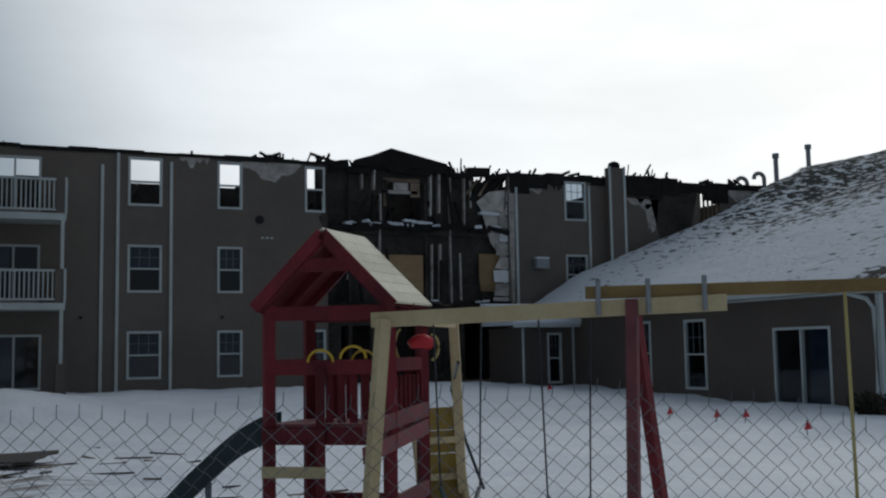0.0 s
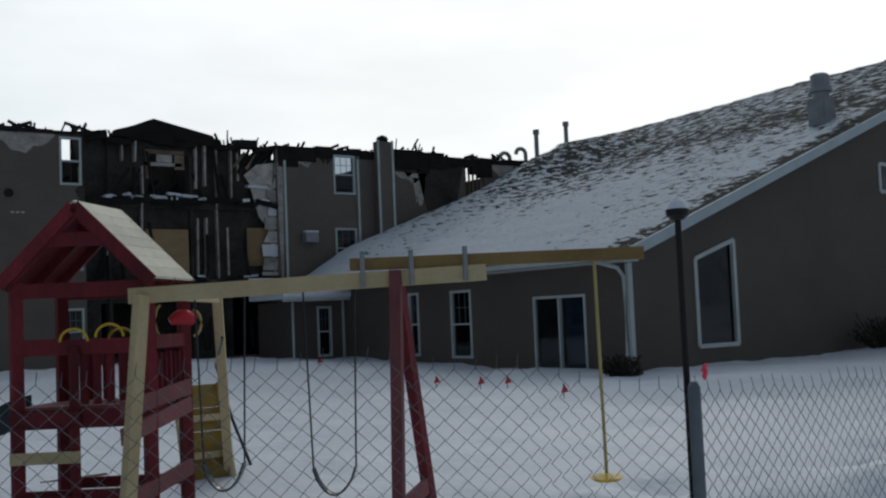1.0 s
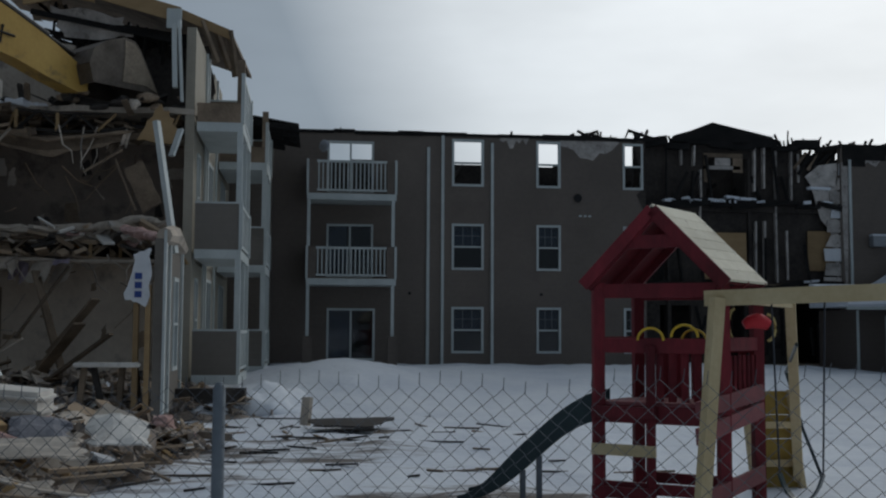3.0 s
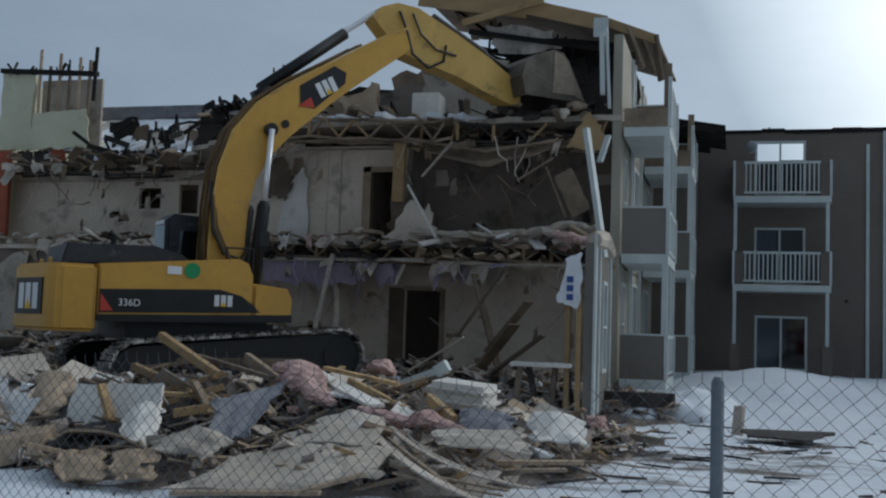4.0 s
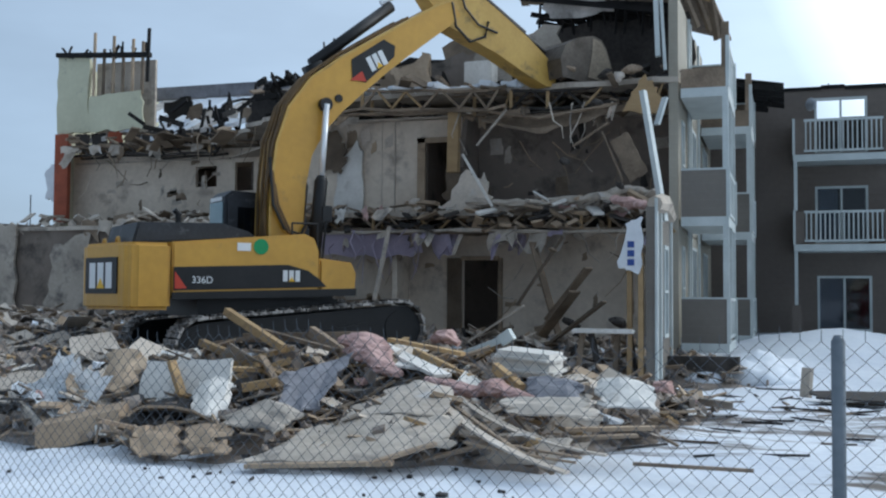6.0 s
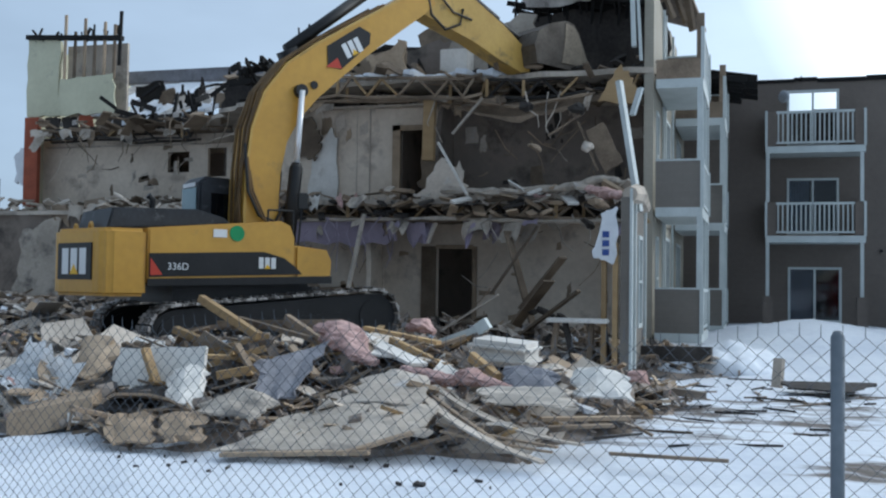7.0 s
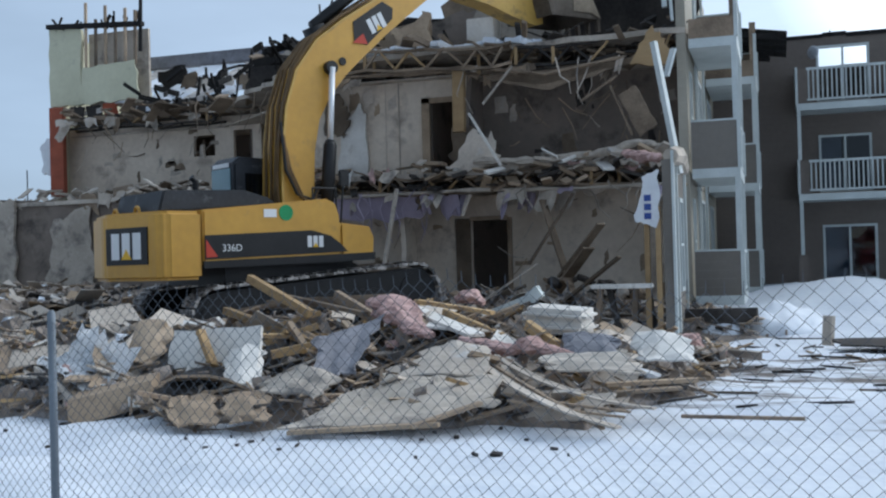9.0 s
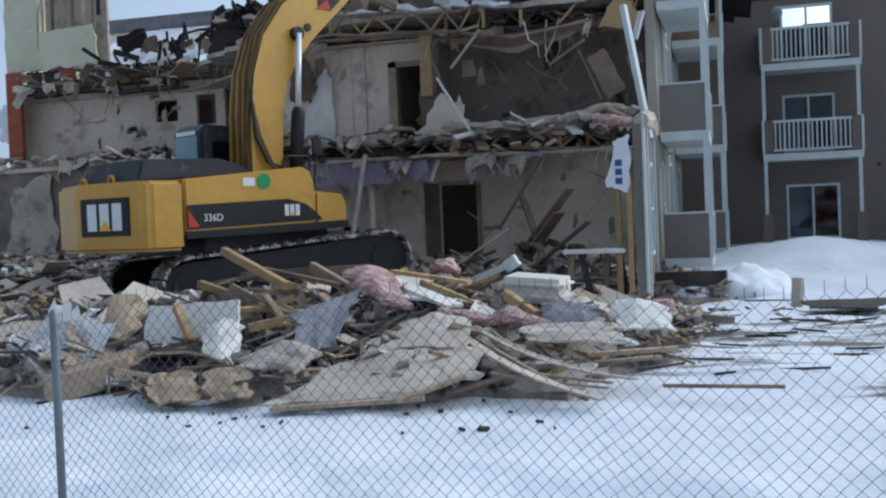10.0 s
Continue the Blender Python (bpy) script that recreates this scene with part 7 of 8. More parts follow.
    box(bm, (-0.876, 0.6, 3.52 + Z), (-0.866, 1.25, 3.6 + Z))
    sub("sticker", bm, DECALW)
    bm = bmesh.new()
    for x in (-0.2, 0.3):
        tube(bm, [(x, -1.3, 2.35 + Z), (x, -1.3, 3.0 + Z)], 0.02, 6)
    tube(bm, [(-0.2, -1.3, 3.0 + Z), (0.3, -1.3, 3.0 + Z)], 0.02, 6)
    sub("handrail", bm, BLACKP)
    bm = bmesh.new()
    tube(bm, [(0.45, -1.2, 2.3 + Z), (0.5, -1.25, 3.1 + Z)], 0.02, 6)
    box(bm, (0.38, -1.32, 3.05 + Z), (0.6, -1.26, 3.35 + Z), 0.02)
    sub("mirror", bm, BLACKP)

    # boom: a bent, tapering box girder
    mid = ((0.1, 2.3, 0.34), (0.1, 3.0, 0.36), (0.14, 3.8, 0.37), (0.25, 4.5, 0.4), (0.5, 5.1, 0.46), (0.92, 5.62, 0.48), (1.45, 6.06, 0.44), (2.1, 6.55, 0.37), (2.95, 7.15, 0.31), (3.6, 7.6, 0.27), (3.9, 7.8, 0.2))
    lo, hi = [], []
    for k, (x, z, w) in enumerate(mid):
        a, c = mid[max(k - 1, 0)], mid[min(k + 1, len(mid) - 1)]
        t = Vector((c[0] - a[0], c[1] - a[1])).normalized()
        lo.append((x + t.y * w * 0.92, z + Z - t.x * w * 0.92))
        hi.append((x - t.y * w, z + Z + t.x * w))
    bm = bmesh.new()
    slab(bm, [(x, -0.34, z) for x, z in lo + hi[::-1]], 0.68, (0, 1, 0))
    bmesh.ops.triangulate(bm, faces=[f for f in bm.faces if len(f.verts) > 4])
    sub("boom", bm, CATY, "bent yellow boom")
    for y in (-0.36, 0.345):
        bm = bmesh.new()
        for (xa, za), (xb, zb) in zip(hi, hi[1:]):
            beam(bm, (xa, y + 0.008, za - 0.02), (xb, y + 0.008, zb - 0.02), 0.03, 0.05)
        sub("boom_seam", bm, CATY2)
    # hoses on the boom's back
    for k, y in enumerate((-0.31, -0.22, -0.12, 0.02, 0.2)):
        bm = bmesh.new()
        tube(bm, [(x - 0.05 - 0.03 * math.sin(i * 1.3 + k), y + 0.02 * math.sin(i * 0.9 + 2 * k), z + 0.03) for i, (x, z) in enumerate(hi[:9 - k % 2])], 0.032, 6)
        sub("hose", bm, HOSE)
    # hoses that loop round the boom's foot
    for k in range(3):
        bm = bmesh.new()
        tube(bm, [(-0.28 + 0.05 * k, -0.38, 4.3 + Z - 0.25 * k), (-0.22 + 0.05 * k, -0.42, 3.4 + Z), (0.0 + 0.08 * k, -0.44, 2.95 + Z - 0.06 * k), (0.35, -0.42, 2.85 + Z - 0.05 * k), (0.5, -0.4, 3.1 + Z)], 0.03, 6)
        sub("hose", bm, HOSE if k else BLACKP)
    # side decal on the boom
    a, c = Vector((1.6, 6.17 + Z)), Vector((2.3, 6.7 + Z))
    t = (c - a).normalized()
    nrm = Vector((-t.y, t.x))
    bm = bmesh.new()
    slab(bm, [(p.x, -0.342, p.y) for p in (a - nrm * 0.05 - t * 0.22, a - nrm * 0.26, c - nrm * 0.17, c + t * 0.15 + nrm * 0.0, c + nrm * 0.24, a + nrm * 0.28)], 0.012, (0, -1, 0))
    sub("boom_decal", bm, BLACKP)
    bm = bmesh.new()
    slab(bm, [(p.x, -0.358, p.y) for p in (a - nrm * 0.04 - t * 0.28, a - nrm * 0.25 + t * 0.02, a - nrm * 0.03 + t * 0.06)], 0.005, (0, -1, 0))
    sub("red_wedge", bm, DECALR)
    ctr = (a + c) / 2
    badge(body, Matrix.Translation((ctr.x + 0.05, -0.357, ctr.y)) @ pose(0, 0, 0, 90, 0, 0) @ pose(0, 0, 0, 0, 0, math.degrees(math.atan2(t.y, t.x)) - 6), 0.44, 0.3)
    for x, z in ((1.16, 5.58), (0.85, 5.42)):
        bm = bmesh.new()
        tube(bm, [(x, -0.47 if x < 1 else -0.37, z + Z), (x, 0.47 if x < 1 else 0.37, z + Z)], 0.13 if x < 1 else 0.08, 14)
        sub("pin", bm, BLACKP)
    for y in (-0.46, 0.46):
        bm = bmesh.new()
        tube(bm, [(0.85, y, 5.42 + Z), (0.75, y, 3.9 + Z)], 0.06, 10)
        sub("boom_cylinder_rod", bm, CHROME, "", True)
        bm = bmesh.new()
        tube(bm, [(0.76, y, 4.0 + Z), (0.75, y, 3.9 + Z), (0.6, y, 2.3 + Z)], [0.09, 0.13, 0.13], 12)
        sub("boom_cylinder", bm, BLACKP, "", True)
    # arm cylinder on the boom's back
    bm = bmesh.new()
    tube(bm, [(0.72, 0, 6.28 + Z), (2.5, 0, 7.7 + Z)], 0.12, 12)
    beam(bm, (0.72, 0, 6.28 + Z), (0.9, 0, 5.9 + Z), 0.3, 0.34)
    sub("arm_cylinder", bm, BLACKP, "", True)

    # arm, in its own space: pivot at the origin, tip along +x
    outline = ((-0.82, 0.13), (-0.7, 0.42), (-0.4, 0.66), (0.08, 0.78), (0.54, 0.74), (1.13, 0.68), (2.06, 0.55), (3.0, 0.32), (3.12, -0.08), (2.9, -0.2), (2.34, -0.22), (1.43, -0.2), (0.73, -0.26), (0.1, -0.3), (-0.4, -0.1))
    bm = bmesh.new()
    slab(bm, [(x, -0.24, z) for x, z in outline], 0.48, (0, 1, 0))
    bmesh.ops.triangulate(bm, faces=[f for f in bm.faces if len(f.verts) > 4])
    # rod, hoses, bucket cylinder and linkage ride on the arm
    arm = sub("arm", bm, CATY2, "worn yellow arm")
    arm_bits = []
    q = bmesh.new()
    tube(q, [(-0.74, 0, 0.3), (-1.38, 0, -0.6)], 0.06, 10)
    arm_bits.append(sub("arm_cylinder_rod", q, CHROME))
    q = bmesh.new()
    tube(q, [(0.55, 0, 0.86), (2.0, 0, 0.68)], 0.1, 12)
    tube(q, [(2.0, 0, 0.68), (2.9, 0, 0.6)], 0.055, 10)
    arm_bits.append(sub("bucket_cylinder", q, BLACKP))
    q = bmesh.new()
    tube(q, [(-0.3, -0.27, 0.5), (0.0, -0.34, 0.1), (0.25, -0.32, -0.25), (0.7, -0.3, -0.36), (1.0, -0.28, -0.05), (0.95, -0.27, 0.3)], 0.03, 6)
    tube(q, [(0.0, -0.27, 0.6), (0.3, -0.3, 0.25), (0.75, -0.28, 0.1), (1.25, -0.27, 0.2)], 0.025, 6)
    arm_bits.append(sub("arm_hose", q, BLACKP))
    # bucket, in its own space: pin at the origin
    bm = bmesh.new()
    shell = [(-0.05, 0.0), (-0.08, 0.4), (0.08, 0.7), (0.42, 0.86), (0.86, 0.92), (1.08, 0.84), (1.2, 0.66), (1.5, -0.3)]
    W = 0.74
    for (xa, za), (xb, zb) in zip(shell, shell[1:]):
        slab(bm, [(xa, -W, za), (xa, W, za), (xb, W, zb), (xb, -W, zb)], 0.03, (xa - 0.65, 0, za - 0.1))
    for y in (-W, W - 0.04):
        slab(bm, [(x, y, z) for x, z in shell], 0.04, (0, 1, 0))
    bmesh.ops.remove_doubles(bm, verts=bm.verts, dist=0.012)
    bk = sub("bucket", bm, STEEL, "worn steel digging bucket")
    bk_bits = []
    # lit part of the bucket's sides, put into a paler plate colour
    for y, d in ((-W - 0.002, -1), (W + 0.002, 1)):
        q = bmesh.new()
        slab(q, [(0.62, y, 0.0), (0.78, y, 0.55), (0.84, y, 0.89), (1.06, y, 0.82), (1.18, y, 0.64), (1.48, y, -0.28), (1.2, y, -0.1)], 0.02, (0, d, 0))
        bk_bits.append(sub("side_plate", q, SIDEP, "tan side plate, painted paler as the lit part of the bucket"))
    for k in range(5):
        q = bmesh.new()
        y = -W + 0.1 + k * (2 * W - 0.2) / 4
        beam(q, (shell[-1][0] - 0.02, y, shell[-1][1] + 0.02), (shell[-1][0] - 0.06, y, shell[-1][1] - 0.26), 0.1, 0.09)
        bk_bits.append(sub("tooth", q, STEEL))
    return body, [arm] + arm_bits, [bk] + bk_bits


BODY, ARM_PARTS, BUCKET_PARTS = build_excavator()

# ---- rubble and debris ----


def under_tracks(x, y):
    """Whether a place lies under or close beside the excavator's tracks."""
    a = radians(TRACK_HEAD)
    dx, dy = x - EX_AT.x, y - EX_AT.y
    return abs(dx * math.cos(a) + dy * math.sin(a)) < 3.0 and abs(dy * math.cos(a) - dx * math.sin(a)) < 2.1


def build_heap():
    step = 0.22
    vs, fs, idx = [], [], {}
    nx, ny = int(29 / step), int(20 / step)
    for j in range(ny + 1):
        for i in range(nx + 1):
            x, y = -27.5 + i * step, 8 + j * step
            idx[i, j] = len(vs)
            h = heap(x, y)
            vs.append((x, y, (min(h, 0.56) if under_tracks(x, y) else h) - 0.05 if h > 0.05 else -0.5))
    for j in range(ny):
        for i in range(nx):
            q = (idx[i, j], idx[i + 1, j], idx[i + 1, j + 1], idx[i, j + 1])
            if any(vs[k][2] > -0.1 for k in q):
                fs.append(q)
    me = bpy.data.meshes.new("rubble_heap")
    me.from_pydata(vs, [], fs)
    me.materials.append(RUBBLE)
    tagged(new("rubble_heap", me), "grey heap of crushed building rubble", "rubble", kind="stuff")


build_heap()


def scatter(name, label, m, n, seed, area, size, flat=35, lift=0.02, need=0.12, lump=False):
    """Loose pieces lying on the heap, joined as one mass."""
    r = random.Random(seed)
    sizes_big = size[0][1] > 0.2 and size[1][1] > 0.12
    bm_vs, bm_fs = [], []
    got = 0
    tries = 0
    while got < n and tries < n * 12:
        tries += 1
        x, y = r.uniform(area[0], area[1]), r.uniform(area[2], area[3])
        if heap(x, y) < need or under_tracks(x, y):
            continue
        if y < 12.6 and x > -9.2 and sizes_big and r.random() < 0.55:
            continue
        got += 1
        z = max(heap(x, y), gz(x, y)) + lift + r.uniform(-0.04, 0.1)
        sx, sy, sz = (r.uniform(a, c) for a, c in size)
        mm = pose(x, y, z, r.uniform(-flat, flat), r.uniform(-flat, flat), r.uniform(0, 360))
        k0 = len(bm_vs)
        for dz in (-1, 1):
            for dx, dy in ((-1, -1), (1, -1), (1, 1), (-1, 1)):
                jit = (lambda: r.uniform(0.45, 1.0)) if lump else (lambda: r.uniform(0.88, 1.0))
                v = mm @ Vector((dx * sx / 2 * jit(), dy * sy / 2 * jit(), dz * sz / 2 * (jit() if lump else 1)))
                bm_vs.append(v)
        for q in ((3, 2, 1, 0), (4, 5, 6, 7), (0, 1, 5, 4), (1, 2, 6, 5), (2, 3, 7, 6), (3, 0, 4, 7)):
            bm_fs.append(tuple(k0 + i for i in q))
    me = bpy.data.meshes.new(name)
    me.from_pydata(bm_vs, [], bm_fs)
    me.materials.append(m)
    tagged(new(name, me), label, "debris", kind="stuff")


ALL = (-26, 0.5, 8.5, 26)
FRONTA = (-11, -1, 8.8, 16.5)
scatter("rubble_lumps", "crushed grey masonry and plaster lumps", RUBBLE, 3600, 1, ALL, ((0.08, 0.45), (0.08, 0.35), (0.05, 0.25)), 90, lump=True)
scatter("drywall_scraps", "broken grey drywall scraps", GREYB, 900, 2, ALL, ((0.15, 1.1), (0.1, 0.6), (0.012, 0.03)), 32)
scatter("tan_scraps", "broken tan and brown board scraps", TANB, 800, 12, ALL, ((0.15, 1.0), (0.1, 0.5), (0.012, 0.04)), 32)
scatter("grit", "small crushed grit between the rubble", RUBBLE, 5000, 14, ALL, ((0.03, 0.14), (0.03, 0.12), (0.02, 0.09)), 90, need=0.05, lump=True)
scatter("plaster_scraps", "pale plaster and paper scraps", WHITEB, 420, 3, ALL, ((0.1, 0.5), (0.1, 0.35), (0.01, 0.03)), 45)
scatter("dark_scraps", "charred and dark debris scraps", DARKB, 800, 4, ALL, ((0.1, 0.7), (0.05, 0.3), (0.02, 0.1)), 50)
scatter("splintered_boards", "splintered weathered boards", OLDWOOD, 380, 5, ALL, ((0.4, 1.8), (0.05, 0.14), (0.02, 0.05)), 22)
scatter("slivers", "weathered wood slivers strewn over the rubble", OLDWOOD, 420, 21, FRONTA, ((0.2, 0.9), (0.015, 0.05), (0.01, 0.03)), 28, need=0.05, lift=0.07)
scatter("pale_slivers", "pale wood slivers strewn over the rubble", TANB, 260, 22, FRONTA, ((0.15, 0.8), (0.015, 0.05), (0.01, 0.03)), 30, need=0.05, lift=0.08)
scatter("black_slivers", "charred slivers strewn over the rubble", DARKB, 320, 23, FRONTA, ((0.1, 0.6), (0.02, 0.06), (0.01, 0.04)), 30, need=0.05, lift=0.06)
scatter("paper_scraps", "torn pale paper and plaster flakes on the rubble", WHITEB, 160, 24, FRONTA, ((0.05, 0.25), (0.04, 0.16), (0.005, 0.015)), 45, need=0.05, lift=0.07)
scatter("splintered_studs", "splintered pine studs", PINE, 110, 6, FRONTA, ((0.4, 1.6), (0.04, 0.1), (0.03, 0.05)), 25)
scatter("insulation_tufts", "torn tufts of pink insulation", PINK, 90, 7, FRONTA, ((0.1, 0.4), (0.1, 0.3), (0.05, 0.14)), 60, lump=True)
scatter("snow_lumps", "snow lumps lying on the rubble", SNOW, 420, 8, ALL, ((0.1, 0.5), (0.1, 0.4), (0.04, 0.12)), 20, lump=True)


def scraps_on_snow():
    r = random.Random(77)
    for name, m, n, lab, area in (("wood_splinters", OLDWOOD, 40, "wood splinters strewn over trampled snow", (-4, 4.5, 11.5, 19)), ("dark_splinters", DARKB, 60, "dark splinters strewn over trampled snow", (-4, 4.5, 11.5, 21)),
                                  ("dark_crumbs", DARKB, 45, "dark crumbs on the snow in front of the rubble", (-11, -2, 8.4, 10.5))):
        bm = bmesh.new()
        for _ in range(n):
            x, y = r.uniform(*area[:2]), r.uniform(*area[2:])
            if name != "dark_crumbs" and r.random() < smooth_step((x - 0.5) / 5):
                continue
            size = (r.uniform(0.1, 0.45) ** 1.2 * 2.2, r.uniform(0.015, 0.045), 0.025) if name != "dark_crumbs" else (abs(r.gauss(0, 0.035)) + 0.01, abs(r.gauss(0, 0.03)) + 0.01, 0.025)
            s = [v / 2 for v in size]
            mm = pose(x, y, gz(x, y) + 0.015, r.uniform(-5, 5), r.uniform(-5, 5), r.gauss(-5, 45))
            vs = [bm.verts.new(mm @ Vector((a * s[0], b * s[1], c * s[2]))) for c in (-1, 1) for a, b in ((-1, -1), (1, -1), (1, 1), (-1, 1))]
            for q in ((4, 5, 6, 7), (0, 1, 5, 4), (1, 2, 6, 5), (2, 3, 7, 6), (3, 0, 4, 7)):
                bm.faces.new([vs[i] for i in q])
        single(name, bm, m, lab, "debris", kind="stuff")


scraps_on_snow()


def plank(p, q, w, h, m, label, twist=0.0, name="plank"):
    bm = bmesh.new()
    beam(bm, p, q, w, h, twist)
    return single(name, bm, m, label, "lumber", "lumber on the heap")


def sheet(pts, t, m, label, seed, name="board_sheet", rough=0.07):
    bm = bmesh.new()
    ragged(bm, pts, t, (Vector(pts[1]) - Vector(pts[0])).cross(Vector(pts[2]) - Vector(pts[1])), seed, rough, 5)
    return single(name, bm, m, label, "debris", "sheets on the heap")


def build_sheets():
    """Warped board sheets thrown over the heap, each bent across its middle."""
    q = random.Random(31)
    made = 0
    while made < 110:
        x, y = q.uniform(-12.5, -1.6), q.uniform(9.2, 16.8)
        if heap(x, y) < (0.16 if x < -4 else 0.26) or under_tracks(x, y):
            continue
        made += 1
        w, h = q.uniform(0.35, 1.4), q.uniform(0.25, 0.75)
        tilt = pose(0, 0, 0, q.uniform(-24, 30), q.uniform(-24, 24), q.gauss(10, 45))
        mid = q.uniform(-0.08, 0.1)
        z = heap(x, y) + 0.09
        rows = []
        for a in (-1, -0.35, 0.3, 1):
            bend = mid * (1 - a * a)
            rows.append([tilt @ Vector((a * w / 2 + q.uniform(-0.06, 0.06), b * h / 2 * q.uniform(0.75, 1.1), bend)) + Vector((x, y, z)) for b in (-1, 1)])
        bm = bmesh.new()
        t = q.uniform(0.012, 0.03)
        up = [[bm.verts.new(p) for p in r] for r in rows]
        lo = [[bm.verts.new(p - Vector((0, 0, t))) for p in r] for r in rows]
        for k in range(3):
            bm.faces.new((up[k][0], up[k + 1][0], up[k + 1][1], up[k][1]))
            bm.faces.new((lo[k][1], lo[k + 1][1], lo[k + 1][0], lo[k][0]))
            for b in (0, 1):
                bm.faces.new((up[k][b], up[k + 1][b], lo[k + 1][b], lo[k][b]))
        for k in (0, 3):
            bm.faces.new((up[k][0], up[k][1], lo[k][1], lo[k][0]))
        m, lab = q.choice(((GREYB, "torn grey drywall sheet on the rubble"), (GREYB, "torn grey drywall sheet on the rubble"), (DRYWALL, "pale torn drywall sheet on the rubble"), (TANB, "tan torn board sheet on the rubble"), (TANB, "tan torn board sheet on the rubble"), (OLDWOOD, "brown sheathing piece on the rubble"), (WHITEB, "dirty white board piece on the rubble")))
        single("board_sheet", bm, m, lab, "debris", "sheets on the heap")


def warped(pts, bulge, m, label, seed):
    """A sheet between four corners, arched and rippled, with a ragged rim."""
    q = random.Random(seed)
    a, b, c, d = (Vector(p) for p in pts)
    n = 7
    bm = bmesh.new()
    up, lo = {}, {}
    for i in range(n + 1):
        for j in range(n + 1):
            u, v = i / n, j / n
            p = a.lerp(b, u).lerp(d.lerp(c, u), v)
            rim = i in (0, n) or j in (0, n)
            p += Vector((q.uniform(-1, 1), q.uniform(-1, 1), 0)) * (0.06 if rim else 0.01)
            p.z += bulge * 4 * u * (1 - u) * (0.4 + 0.6 * v) + 0.05 * noise.noise((u * 3, v * 3, seed)) + 0.02
            up[i, j] = bm.verts.new(p)
            lo[i, j] = bm.verts.new(p - Vector((0, 0, 0.02)))
    for i in range(n):
        for j in range(n):
            bm.faces.new((up[i, j], up[i + 1, j], up[i + 1, j + 1], up[i, j + 1]))
            bm.faces.new((lo[i, j + 1], lo[i + 1, j + 1], lo[i + 1, j], lo[i, j]))
    for k in range(n):
        for e, f in (((k, 0), (k + 1, 0)), ((k + 1, n), (k, n)), ((0, k + 1), (0, k)), ((n, k), (n, k + 1))):
            bm.faces.new((up[e], up[f], lo[f], lo[e]))
    return single("board_sheet", bm, m, label, "debris", "sheets on the heap")


def batt(bm, pts, widths, seed):
    """A limp, creased length of insulation with a torn rim."""
    pts = [Vector(p) for p in pts]
    m, n = 7 * (len(pts) - 1), 18
    rings = []
    for i in range(m + 1):
        f = i / 7
        k = min(int(f), len(pts) - 2)
        u = f - k
        p = pts[k].lerp(pts[k + 1], u)
        e = u * u * (3 - 2 * u)
        w = widths[k] * (1 - e) + widths[k + 1] * e
        d = (pts[min(k + 1, len(pts) - 1)] - pts[k]).normalized()
        a = d.cross(Vector((0, 0, 1))).normalized()
        b = a.cross(d)
        ring = []
        for c in range(n):
            g = math.tau * c / n
            crease = 0.5 * noise.noise((c * 0.55, i * 0.3, seed)) + 0.28 * noise.noise((c * 1.5, i * 0.9, seed + 9))
            ring.append(bm.verts.new(p + (a * math.cos(g) + b * 0.55 * math.sin(g)) * w * (1 + crease)))
        rings.append(ring)
    for u, v in zip(rings, rings[1:]):
        for c in range(n):
            bm.faces.new((u[c], u[(c + 1) % n], v[(c + 1) % n], v[c]))
    bm.faces.new(rings[0][::-1])
    bm.faces.new(rings[-1])


